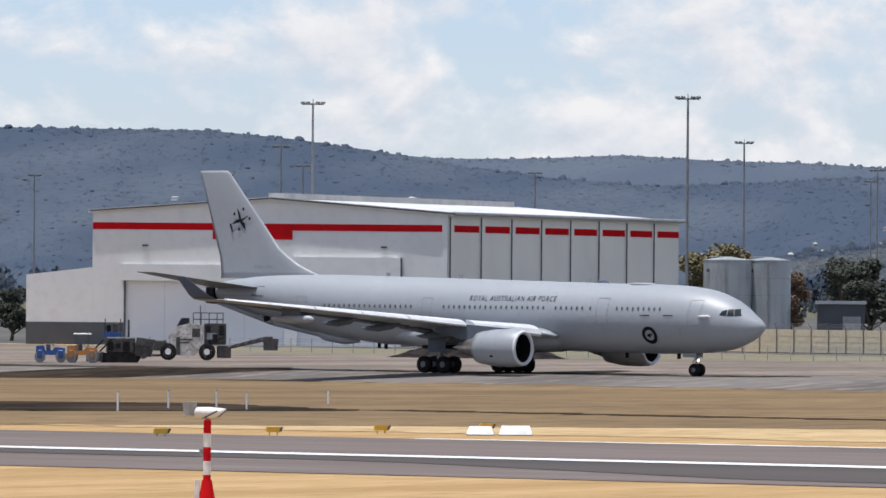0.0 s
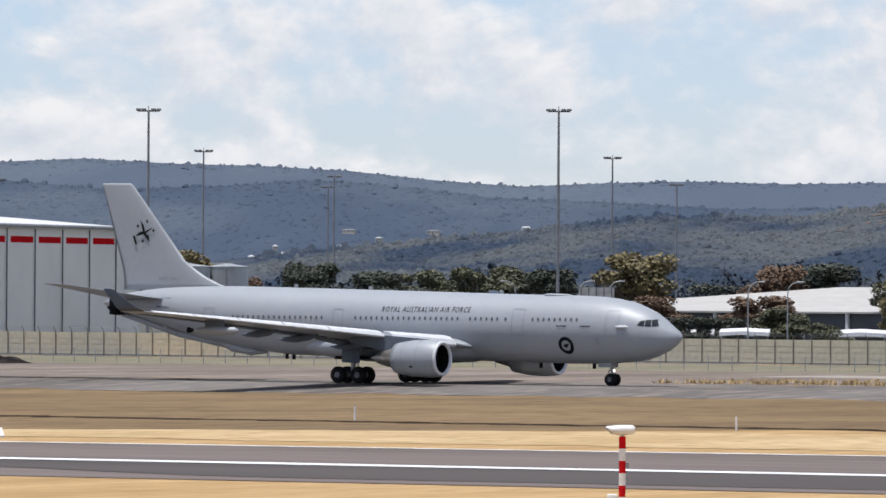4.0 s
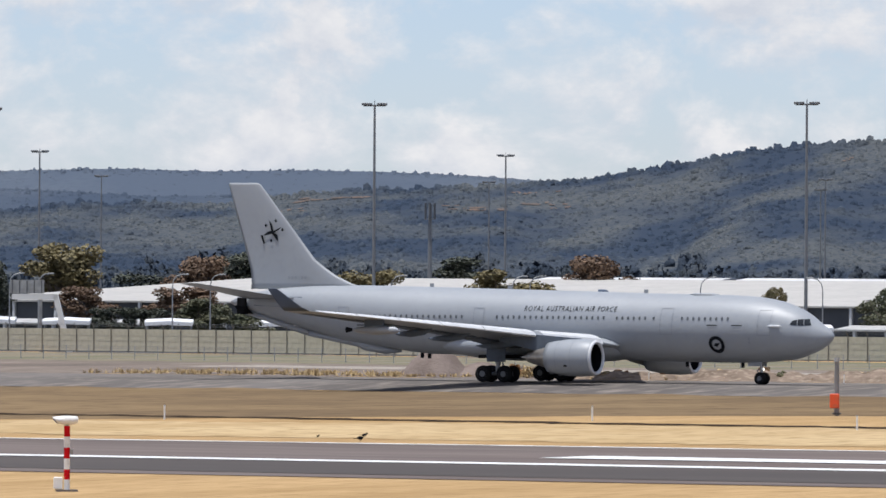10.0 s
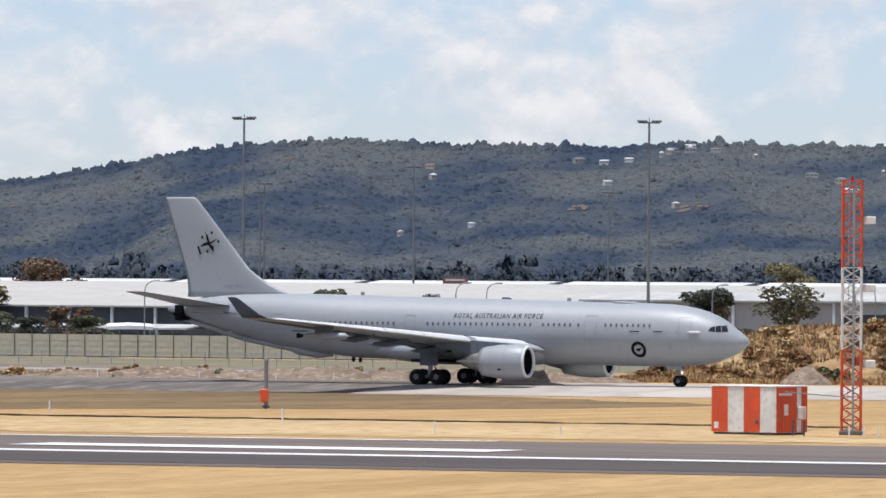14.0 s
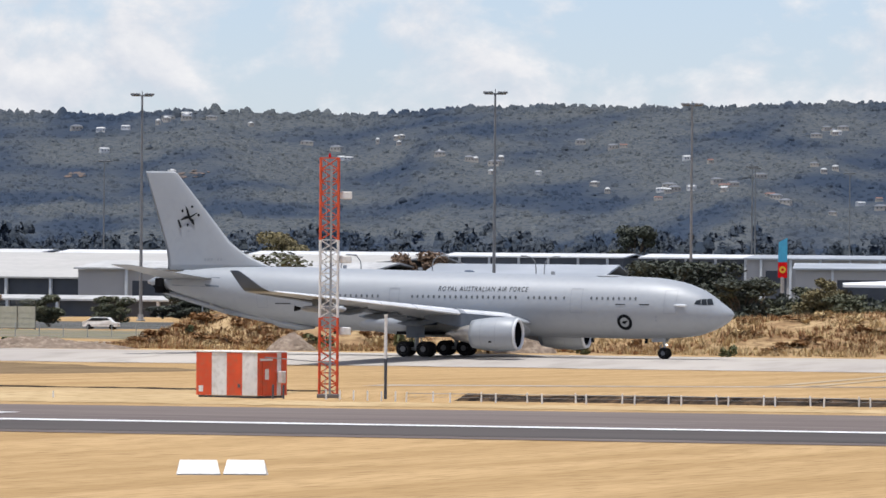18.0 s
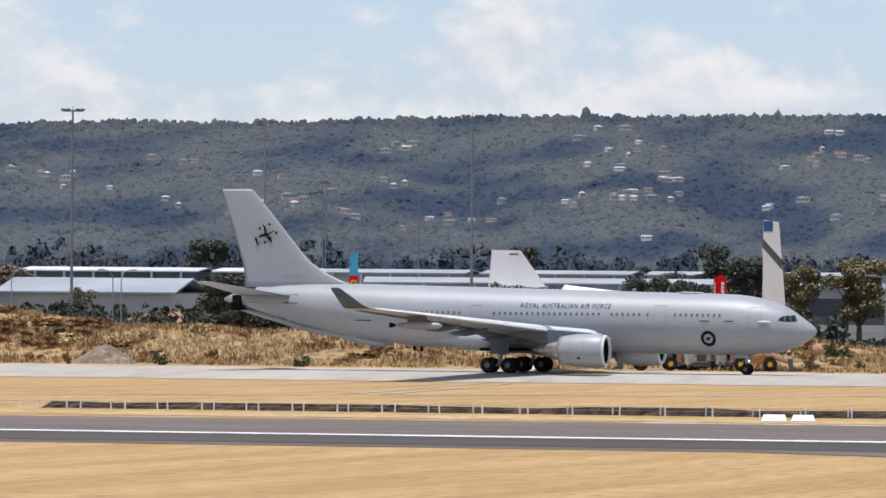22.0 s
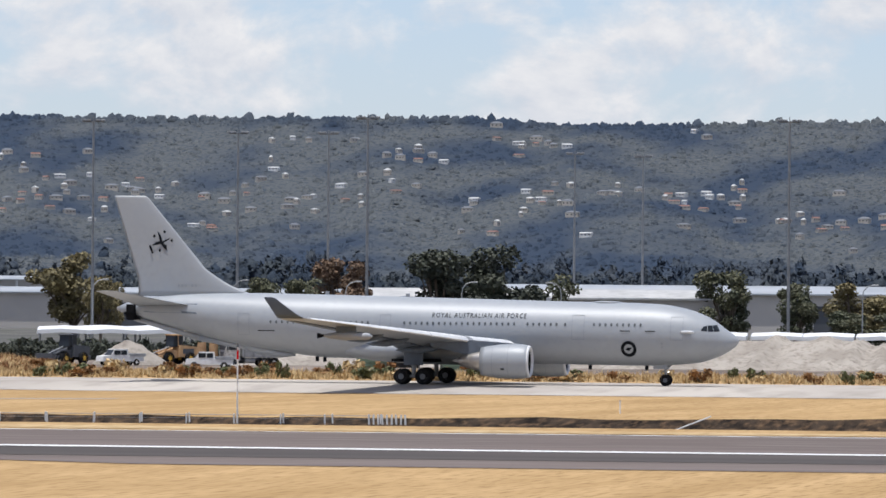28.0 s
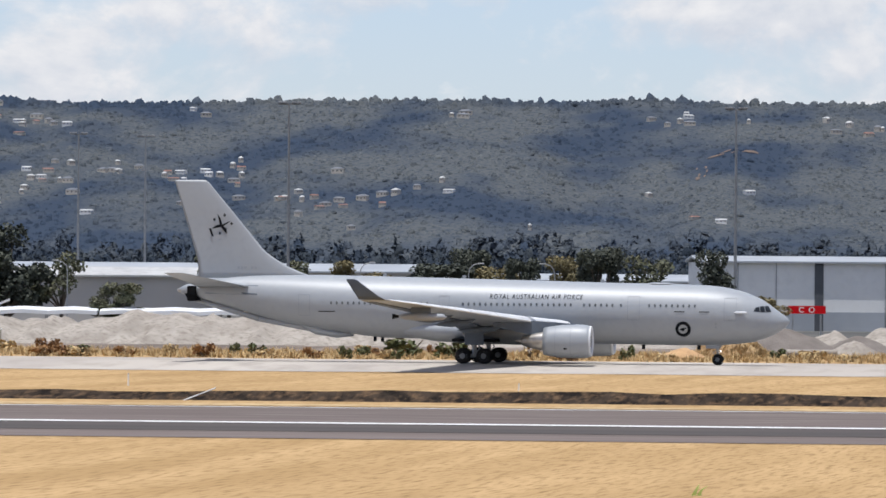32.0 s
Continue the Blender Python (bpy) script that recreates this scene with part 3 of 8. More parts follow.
# places of the houses, so that the woods leave room for them: x, y, z, azimuth
HOUSE_AT = []
rng = random.Random(77)
for a0, k0, n in STREETS:
    for i in range(n - n // 8):
        a, k = a0 + rng.gauss(0, 0.10 + 0.014 * n), min(0.96, max(0.12, k0 + rng.gauss(0, 0.022 + 0.0012 * n)))
        HOUSE_AT.append((*hill_place(NEAR_SKY, NEAR_R, a, k), a))
for i in range(26):
    a, k = rng.uniform(-25, -4), rng.uniform(0.2, 0.9)
    HOUSE_AT.append((*hill_place(NEAR_SKY, NEAR_R, a, k), a))
FAR_HOUSE_AT = []
for a0, k0, n in ((-37.6, 0.42, 5), (-35.6, 0.40, 5), (-33.2, 0.40, 5), (-32.2, 0.44, 7), (-31.5, 0.48, 6), (-30.6, 0.36, 3)):
    for i in range(n):
        a, k = a0 + rng.gauss(0, 0.35), k0 + rng.gauss(0, 0.10)
        FAR_HOUSE_AT.append((*hill_place(MID_SKY, MID_R, a, k), a))


def bare_slope(a0, k0, wa, wk, seed):
    """An irregular patch of bare rocky soil lying on the hillside."""
    rng = random.Random(seed)
    n = 22
    vs = [Vector(hill_place(NEAR_SKY, NEAR_R, a0, k0))]
    for m in (0.5, 1.0):
        for i in range(n):
            q = 2 * math.pi * i / n
            j = m * (0.75 + 0.5 * noise.noise(Vector((math.cos(q) * 2, math.sin(q) * 2, seed)))+ rng.uniform(-.1, .1))
            vs.append(Vector(hill_place(NEAR_SKY, NEAR_R, a0 + wa * j * math.cos(q), min(1, k0 + wk * j * math.sin(q)))))
    vs = [tuple(v + Vector((0, 0, 0.35))) for v in vs]
    fs = [(0, 1 + i, 1 + (i + 1) % n) for i in range(n)] + [(1 + i, 1 + n + i, 1 + n + (i + 1) % n, 1 + (i + 1) % n) for i in range(n)]
    tagged(new("bare_slope", raw_mesh("bare_slope", vs, fs, M_CRAG, True)), "bare pinkish rocky patch on the wooded hillside", "bare ground", kind="structure")


rng = random.Random(12)
for i, (a, k, wa, wk) in enumerate(BARE):
    for j in range(6):
        bare_slope(a + rng.uniform(-.8, .8) * wa, min(.97, k + rng.uniform(-.8, .8) * wk), wa * rng.uniform(.12, .34), wk * rng.uniform(.14, .34), i * 7 + j)


def crown_cloud(name, spots, mat, label, seed, category="trees"):
    """Woods seen from afar: spots are (x, y, z, radius, height), each a rounded, uneven crown down to the ground."""
    rng = np.random.default_rng(seed)
    rings = ((-.12, 1.08), (.36, .94), (.76, .62))
    bv = [(r * math.cos(1.2566 * (i + .5 * k)), r * math.sin(1.2566 * (i + .5 * k)), z) for k, (z, r) in enumerate(rings) for i in range(5)] + [(0, 0, 1)]
    bf = [q for k in (0, 5) for i in range(5) for q in ((k + i, k + (i + 1) % 5, k + 5 + i), (k + (i + 1) % 5, k + 5 + (i + 1) % 5, k + 5 + i))] + [(10 + i, 10 + (i + 1) % 5, 15) for i in range(5)]
    bv, bf, s = np.array(bv, float), np.array(bf), np.array(spots)
    n = len(s)
    turn = rng.uniform(0, 6.28, n)
    v = bv[None] * (1 + rng.uniform(-0.26, 0.26, size=(n, 16, 1)))
    c, q = np.cos(turn)[:, None], np.sin(turn)[:, None]
    v = np.stack([v[..., 0] * c - v[..., 1] * q, v[..., 0] * q + v[..., 1] * c, v[..., 2]], -1)
    v = v * np.stack([s[:, 3], s[:, 3], s[:, 4]], -1)[:, None] + s[:, None, :3]
    f = bf[None] + (np.arange(n) * 16)[:, None, None]
    return tagged(new(name, raw_mesh(name, v.reshape(-1, 3).tolist(), f.reshape(-1, 3).tolist(), mat, True)), label, category, kind="stuff")


def clump_cloud(name, spots, mat, label, seed, category="trees", leaves=9, facet=1.0):
    """Shrubs of loose leaf facets; spots are (x, y, z, radius, height)."""
    rng = np.random.default_rng(seed)
    fk = facet * math.sqrt(9 / leaves)
    vs, fs = [], []
    for x, y, z, r, h in spots:
        d = rng.normal(size=(leaves, 3))
        d /= np.linalg.norm(d, axis=1)[:, None]
        o = np.array([x, y, z + h * 0.5]) + d * np.array([r * 0.75, r * 0.75, h * 0.45])
        u = rng.normal(size=(leaves, 3)) * r * 0.55 * fk
        w = rng.normal(size=(leaves, 3)) * r * 0.5 * fk
        i = len(vs)
        vs += np.stack([o - u, o + w, o + u, o - w], 1).reshape(-1, 3).tolist()
        fs += [(i + 4 * k, i + 4 * k + 1, i + 4 * k + 2, i + 4 * k + 3) for k in range(leaves)]
    return tagged(new(name, raw_mesh(name, vs, fs, mat)), label, category, kind="stuff")


def wood_spots(tab, span, a0, a1, n, seed, size=(0.9, 2.0), ridge=0.07, open_=0.0, clear=(), flat=1.0):
    """Gum trees over a slope, thick in the gullies and thin on open ground, tall ones along the ridge."""
    rng = random.Random(seed)
    trees = []
    while len(trees) < n:
        a = rng.uniform(a0, a1)
        if lerp_table(tab, a) < 6:
            continue
        top = rng.random() < ridge
        k = 1.0 - abs(rng.gauss(0, 0.02)) if top else rng.random()
        dens = noise.noise(Vector((a * 1.1, k * 4, 1.5))) + noise.noise(Vector((a * 4.3, k * 13, 7.5))) * 0.7
        if not top and dens < -0.28 + open_ + rng.uniform(-0.3, 0.3):
            continue
        if any(abs(a - p[0]) < p[2] and abs(k - p[1]) < p[3] and rng.random() < 0.6 for p in BARE):
            continue
        q = rng.uniform(*size) * (0.7 + 0.8 * rng.random() ** 3) * (1.35 if top else 1)
        trees.append((*hill_place(tab, span, a, k), q, q * flat * rng.uniform(1.0, 1.6) * (1.35 if top and rng.random() < .35 else 1)))
    t = np.array(trees)
    keep = np.ones(len(t), bool)
    for x, y, z, a in clear:  # room before and around each house
        c, s = math.cos(radians(a)), math.sin(radians(a))
        dx, dy = t[:, 0] - x, t[:, 1] - y
        across, deep = dx * c - dy * s, dx * s + dy * c
        keep &= ~((np.abs(across) < 2.6) & (deep > -11) & (deep < 2.2))
    out = []
    for x, y, z, q, h in t[keep]:
        out.append((x, y, z - .15, q, h))
    return out


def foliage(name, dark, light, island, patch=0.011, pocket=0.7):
    """Leaves of far woods: bluish haze put into the colour, broad patches of drier and greener trees that also stand in
    for cloud shade, dark pockets painted as shade between the leaves; leaves turn up to the light, so the shading
    normal leans up.
    """
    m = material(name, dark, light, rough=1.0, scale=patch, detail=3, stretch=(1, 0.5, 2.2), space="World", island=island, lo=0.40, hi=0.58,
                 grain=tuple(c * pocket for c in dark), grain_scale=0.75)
    nt = m.node_tree
    geo = nt.nodes.new("ShaderNodeNewGeometry")
    lean = nt.nodes.new("ShaderNodeVectorMath")
    lean.operation = "ADD"
    lean.inputs[1].default_value = (0, 0, 1.3)
    unit = nt.nodes.new("ShaderNodeVectorMath")
    unit.operation = "NORMALIZE"
    nt.links.new(geo.outputs["Normal"], lean.inputs[0])
    nt.links.new(lean.outputs[0], unit.inputs[0])
    co = nt.nodes.new("ShaderNodeNewGeometry")
    leafy = nt.nodes.new("ShaderNodeTexNoise")
    leafy.inputs["Scale"].default_value, leafy.inputs["Detail"].default_value = 1.1, 5.0
    nt.links.new(co.outputs["Position"], leafy.inputs["Vector"])
    rel = nt.nodes.new("ShaderNodeBump")
    rel.inputs["Strength"].default_value, rel.inputs["Distance"].default_value = 0.45, 0.8
    nt.links.new(leafy.outputs["Fac"], rel.inputs["Height"])
    nt.links.new(unit.outputs[0], rel.inputs["Normal"])
    nt.links.new(rel.outputs["Normal"], nt.nodes["Principled BSDF"].inputs["Normal"])
    return m


crown_cloud("ridge_woods", wood_spots(FAR_SKY, FAR_R, -41, -25, 8000, 5, size=(.5, .95), ridge=.2, open_=-.4, flat=.6), foliage("ridge_foliage", (0.086, 0.106, 0.140), (0.100, 0.120, 0.150), 0.05, pocket=.85), "gum woods covering a far ridge, haze painted pale blue", 11)
crown_cloud("spur_woods", wood_spots(MID_SKY, MID_R, -41, -26, 15000, 25, size=(.6, 1.2), open_=-.4, clear=FAR_HOUSE_AT, flat=.6), foliage("spur_foliage", (0.062, 0.081, 0.115), (0.092, 0.110, 0.138), 0.07, pocket=.92), "gum woods covering a spur, haze painted dark blue", 15)
crown_cloud("hillside_woods", wood_spots(NEAR_SKY, NEAR_R, -33, -1.5, 56000, 6, size=(0.65, 1.5), open_=-.5, clear=HOUSE_AT, flat=.8), foliage("hillside_foliage", (0.038, 0.053, 0.080), (0.094, 0.103, 0.108), 0.18, patch=.017), "grey-green gum woods covering the hillside, haze in their colour", 12)
# ---------- the aircraft: nose at local x = 0, tail towards -x, wheels on z = 0
FUS = [(0, 4.16, 4.04, 0.06), (0.18, 4.442, 3.772, 0.36), (0.5, 4.719, 3.469, 0.65), (0.9, 5.004, 3.184, 0.95), (1.3, 5.273, 2.943, 1.22), (1.8, 5.656, 2.716, 1.52), (2.3, 5.995, 2.525, 1.78), (2.8, 6.289, 2.349, 2),
       (3.3, 6.5, 2.19, 2.18), (4.1, 6.82, 2.07, 2.4), (4.9, 7.05, 1.99, 2.56), (6.2, 7.29, 1.89, 2.72), (7.5, 7.43, 1.84, 2.8), (10, 7.52, 1.82, 2.82), (16, 7.594, 1.884, 2.82), (24, 7.76, 2.04, 2.82),
       (32, 7.916, 2.176, 2.82), (38, 8.028, 2.288, 2.82), (40, 8.062, 2.472, 2.8), (42, 8.096, 2.756, 2.74), (44, 8.12, 3.0, 2.6), (46, 8.11, 3.32, 2.4), (48, 8.08, 3.75, 2.12), (50, 8.02, 4.25, 1.78),
       (52, 7.9, 4.8, 1.42), (54, 7.68, 5.35, 1.05), (55.5, 7.45, 5.83, 0.78), (56.8, 7.15, 6.1, 0.5), (57.4, 6.9, 6.3, 0.3)]


def fus_at(s):
    st, tp, bt, hw = zip(*FUS)
    return float(np.interp(s, st, tp)), float(np.interp(s, st, bt)), float(np.interp(s, st, hw))


def skin(s, z, proud=0.012, side=-1):
    """The point of the fuselage skin at station s and height z, a little proud of it."""
    t, b, w = fus_at(s)
    zc, rz = (t + b) / 2, (t - b) / 2
    q = max(-0.999, min(0.999, (z - zc) / rz))
    return Vector((-s, side * (w * math.sqrt(1 - q * q) + proud), z))


def decal(polys, proud=0.014, side=-1):
    """Thin skin patches: polygons of (station, height), laid on the fuselage."""
    bm = bmesh.new()
    for poly in polys:
        vs = [bm.verts.new(skin(s, z, proud, side)) for s, z in poly]
        bm.faces.new(vs)
    return bm


def quad(s0, s1, z0, z1, n=1):
    """A patch of the skin split in n rows so that it follows the curve."""
    out = []
    for i in range(n):
        a, b = z0 + (z1 - z0) * i / n, z0 + (z1 - z0) * (i + 1) / n
        out.append([(s0, a), (s1, a), (s1, b), (s0, b)])
    return out


def outline(s0, s1, z0, z1, w=0.05):
    return quad(s0, s1, z0, z0 + w) + quad(s0, s1, z1 - w, z1) + quad(s0, s0 + w, z0, z1, 5) + quad(s1 - w, s1, z0, z1, 5)


def airfoil(le, chord, thick, y, z, n=7, twist=0.0, vertical=False):
    """A closed wing section: leading edge at station le, chord running aft."""
    up, lo = [], []
    for i in range(n + 1):
        u = (1 - math.cos(math.pi * i / n)) / 2
        h = thick * chord * 2.6 * (0.2969 * math.sqrt(u) - 0.126 * u - 0.3516 * u * u + 0.2843 * u ** 3 - 0.1015 * u ** 4)
        bow = 0 if vertical else thick * chord * 0.18 * math.sin(math.pi * u)
        up.append((u, h + bow))
        lo.append((u, -h * (1 if vertical else 0.72) + bow))
    pts = up + lo[-2:0:-1]
    if vertical:
        return [(-(le + u * chord), y + h, z) for u, h in pts]
    return [(-(le + u * chord), y, z + h - twist * u * chord) for u, h in pts]


WING = [  # y, leading edge station, chord, height, thickness
    (0.0, 18.6, 11.6, 3.05, 0.125), (2.6, 19.4, 10.9, 3.2, 0.125), (5.5, 20.9, 9.3, 3.55, 0.115), (9.4, 23.0, 7.5, 4.0, 0.105), (14, 25.5, 6.2, 4.5, 0.1), (19, 28.25, 5.0, 5.0, 0.098), (24, 31.0, 3.8, 5.5, 0.095), (28.2, 33.3, 2.75, 5.9, 0.09), (29.3, 33.95, 2.4, 6.02, 0.085)]


def wing_at(y):
    ys, le, ch, z, th = zip(*WING)
    f = lambda v: float(np.interp(y, ys, v))
    return f(le), f(ch), f(z), f(th)


def hull_loft(table, name, mat, parent, label="", n=20, power=2.0):
    """A faired body from (x, y, z, half width, half height) rings."""
    rings = []
    for x, y, z, w, h in table:
        ring = []
        for i in range(n):
            a = 2 * math.pi * i / n
            c, s = math.cos(a), math.sin(a)
            ring.append((x, y + w * math.copysign(abs(c) ** (2 / power), c), z + h * math.copysign(abs(s) ** (2 / power), s)))
        rings.append(ring)
    bm = bmesh.new()
    loft(bm, rings)
    return part(name, bm, mat, parent, label, smooth=True)


def wheel(bm, at, r, w):
    prof = [(-w / 2, r * 0.62), (-w / 2, r * 0.86), (-w * 0.36, r * 0.97), (0, r), (w * 0.36, r * 0.97), (w / 2, r * 0.86), (w / 2, r * 0.62)]
    lathe(bm, prof, n=24, axis="y", at=at)


def hub(at, r, w):
    bm = bmesh.new()
    lathe(bm, [(-w / 2 - 0.01, r * 0.2), (-w / 2 - 0.03, r * 0.34), (-w * 0.3, r * 0.46), (-w / 2 - 0.005, r * 0.6), (w / 2 + 0.005, r * 0.6), (w * 0.3, r * 0.46), (w / 2 + 0.03, r * 0.34), (w / 2 + 0.01, r * 0.2)], n=20, axis="y", at=at)
    return bm


def text_words(words, size, mat, place):
    """One mesh a word, its letters thin skin patches; place maps a letter's (u, v) to a point."""
    cu = bpy.data.curves.new("letters", "FONT")
    cu.body, cu.size, cu.resolution_u = words, size, 2
    cu.space_character = 1.2
    cu.shear = 0.15
    ob = new("letters", cu)
    dg = bpy.context.evaluated_depsgraph_get()
    me = bpy.data.meshes.new_from_object(ob.evaluated_get(dg))
    co = [v.co.copy() for v in me.vertices]
    polys = [tuple(p.vertices) for p in me.polygons]
    bpy.data.objects.remove(ob)
    wide = max(c.x for c in co)
    spans = sorted((min(co[i].x for i in p), max(co[i].x for i in p), p) for p in polys)
    groups, end = [], -9.0
    for a, b, p in spans:
        if a - end > size * 0.22:
            groups.append([])
        groups[-1].append(p)
        end = max(end, b)
    out = []
    for g in groups:
        used = sorted({i for p in g for i in p})
        slot = {i: k for k, i in enumerate(used)}
        out.append(raw_mesh("word", [tuple(place(co[i].x / wide, co[i].y)) for i in used], [tuple(slot[i] for i in p) for p in g], mat))
    return out


def build_aircraft():
    jet = thing("airliner", "grey twin-engined military tanker aircraft taxiing on its wheels", "aircraft")
    # fuselage
    n = 40
    rings = []
    sts = sorted(set([f[0] for f in FUS] + [12, 14, 18, 20, 22, 26, 28, 30, 34, 36]))
    for s in sts:
        t, b, w = fus_at(s)
        zc, rz = (t + b) / 2, (t - b) / 2
        rings.append([(-s, w * math.cos(2 * math.pi * i / n), zc + rz * math.sin(2 * math.pi * i / n)) for i in range(n)])
    bm = bmesh.new()
    loft(bm, rings)
    fus = part("fuselage", bm, M_PAINT, jet, "matt grey painted fuselage", smooth=True)
    # belly fairing
    hull_loft([(-17.2, 0, 3.3, 0.4, 0.3), (-18.6, 0, 3.1, 1.7, 0.85), (-20.5, 0, 2.95, 2.75, 1.1), (-24, 0, 2.9, 3.1, 1.18), (-30, 0, 2.95, 3.1, 1.16), (-33.5, 0, 3.05, 2.7, 1.02), (-36, 0, 3.2, 1.9, 0.75), (-38, 0, 3.3, 0.7, 0.4)],
              "belly_fairing", M_PAINT, jet, n=28, power=2.3)
    # fillets where the wing's nose meets the fuselage
    for sd in (-1, 1):
        bm = bmesh.new()
        rr = []
        for x, zc, out, hh in ((-18.9, 3.2, .05, .08), (-19.4, 3.3, .3, .25), (-20.1, 3.4, .7, .38), (-20.9, 3.48, 1.1, .42), (-21.9, 3.5, 1.5, .42), (-23.5, 3.45, 1.7, .38)):
            rr.append([(x, sd * (2.35 + (out + .45) * math.cos(q)), zc + hh * math.sin(q)) for q in [math.pi * (i / 8 - .5) for i in range(9)]] + [(x, sd * 2.2, zc + hh), (x, sd * 2.2, zc - hh)])
        loft(bm, rr)
        part("wing_root_fillet", bm, M_PAINT, jet, smooth=True)
    # crown fairings and aerials
    hull_loft([(-10.6, 0, 7.49, .1, .05), (-11.2, 0, 7.52, .6, .12), (-12.8, 0, 7.54, .7, .13), (-13.6, 0, 7.5, .2, .05)], "antenna_fairing", M_PAINT, jet, n=12)
    for s in (17.5, 30.5, 38.0):
        part("blade_antenna", B(-s - 0.25, -s + 0.12, -0.03, 0.03, fus_at(s)[0] - 0.03, fus_at(s)[0] + 0.3), M_FAINT, jet)
    for s in (8.3, 13.5, 38.8):
        part("drain_mast", B(-s - 0.3, -s, -0.04, 0.04, fus_at(s)[1] - 0.42, fus_at(s)[1] + 0.05, m=None), M_MARK, jet)
    part("black_antenna_belly", B(-38.4, -38.1, -0.05, 0.05, 1.9, 2.45), M_MARK, jet)
    # cockpit glazing, both sides
    for sd in (-1, 1):
        for a, b, c, d in (((1.60, 5.02), (2.06, 4.98), (2.24, 5.54), (1.90, 5.58)), ((2.10, 4.98), (2.58, 4.99), (2.64, 5.52), (2.28, 5.55)), ((2.63, 5.0), (3.20, 5.06), (3.02, 5.40), (2.69, 5.51))):
            def at(u, v):
                return tuple(a[i] * (1 - u) * (1 - v) + b[i] * u * (1 - v) + c[i] * u * v + d[i] * (1 - u) * v for i in (0, 1))

            n = 5
            part("cockpit_window", decal([[at(i / n, j / n), at((i + 1) / n, j / n), at((i + 1) / n, (j + 1) / n), at(i / n, (j + 1) / n)] for i in range(n) for j in range(n)], 0.03, sd), M_GLASS, jet, "dark cockpit window pane")
        part("sensor_pod", L([(-5.0, 0.03), (-4.7, .12), (-4.0, .13), (-3.75, 0.05)], n=10, at=(0, sd * 2.52, 4.93)), M_FAIR, jet)
    # cabin windows
    rows = [(8.6, 13.1), (16.3, 19.3), (20.2, 30.4), (33.7, 43.0)]
    wins = [s0 + 0.533 * i for s0, s1 in rows for i in range(int((s1 - s0) / 0.533) + 1)] + [15.5]
    for s in wins:
        for sd in (-1, 1):
            part("cabin_window", decal([[(s + 0.105 * math.cos(a), 5.52 + 0.155 * math.sin(a)) for a in [i * math.pi / 4 for i in range(8)]]], 0.03, sd), M_PANE, jet)
    # doors
    for s, w, z0, z1 in ((4.75, 1.15, 4.15, 6.3), (13.75, 1.15, 4.15, 6.4), (31.6, 1.0, 4.3, 6.3), (44.8, 1.1, 4.3, 6.3)):
        for sd in (-1, 1):
            part("cabin_door", decal(outline(s, s + w, z0, z1), 0.03, sd), M_FAINT, jet, "flush cabin door outlined by its gap")
    # markings on the visible side and its twin
    for me in text_words("ROYAL AUSTRALIAN AIR FORCE", 0.62, M_LETTER, lambda u, v: skin(27.85 - 8.75 * u, 6.05 + v * 1.02, 0.034)):
        part("lettering", me, None, jet, "dark grey word along the fuselage")
    for s0 in (7.25, 9.55):
        part("warning_bar", decal(quad(s0, s0 + 0.95, 4.93, 5.01), 0.034), M_MARK, jet)
        part("warning_text", decal(quad(s0 + 0.2, s0 + 0.8, 4.72, 4.77), 0.034), M_FAINT, jet)
    part("warning_bar", decal(quad(42.4, 44.0, 4.68, 4.76), 0.034), M_MARK, jet)
    for z0 in (3.75, 3.45):
        part("stencil", decal(quad(6.56, 6.74, z0, z0 + .2), 0.034), M_FAINT, jet)
    zc, sc = 3.35, 9.7
    ring = []
    for i in range(28):
        a, b = 2 * math.pi * i / 28, 2 * math.pi * (i + 1) / 28
        ring.append([(sc + r * math.cos(q), zc + r * math.sin(q)) for r, q in ((0.43, a), (0.72, a), (0.72, b), (0.43, b))])
    part("roundel", decal(ring, 0.036), M_MARK, jet, "dark grey ring marking")
    part("roundel_emblem", decal([[(sc + 0.33, zc - 0.06), (sc + 0.1, zc - 0.14), (sc - 0.02, zc + 0.0), (sc + 0.08, zc + 0.12)], [(sc - 0.02, zc + 0.0), (sc + 0.1, zc - 0.14), (sc - 0.06, zc - 0.2), (sc - 0.12, zc - 0.05)],
                                  [(sc + 0.08, zc + 0.12), (sc - 0.02, zc), (sc - 0.12, zc - 0.05), (sc - 0.26, zc + 0.03), (sc - 0.32, zc + 0.16), (sc - 0.12, zc + 0.12)]], 0.036), M_MARK, jet)
    # fin
    bm = bmesh.new()
    loft(bm, [airfoil(44.2, 11.6, 0.052, 0, 7.75, vertical=True), airfoil(45.9, 9.85, 0.062, 0, 8.3, vertical=True), airfoil(47.3, 8.5, 0.072, 0, 8.9, vertical=True), airfoil(48.45, 7.45, 0.08, 0, 9.6, vertical=True), airfoil(49.45, 6.65, 0.085, 0, 10.3, vertical=True), airfoil(52.2, 4.9, 0.085, 0, 13.6, vertical=True), airfoil(54.85, 3.2, 0.08, 0, 16.75, vertical=True), airfoil(55.15, 2.9, 0.05, 0, 16.95, vertical=True)])
    fin = part("tail_fin", bm, M_PAINT, jet, "tall grey tail fin with a dark bird emblem", smooth=True)
    def fin_patch(name, polys, mat, parent=jet):
        bm = bmesh.new()
        for sd in (-1,):
            for p in polys:
                bm.faces.new([bm.verts.new((-s, sd * (0.0221 * (7.9 - (z - 8.6) * 0.577) + 0.075), z)) for s, z in p])
        return part(name, bm, mat, parent)

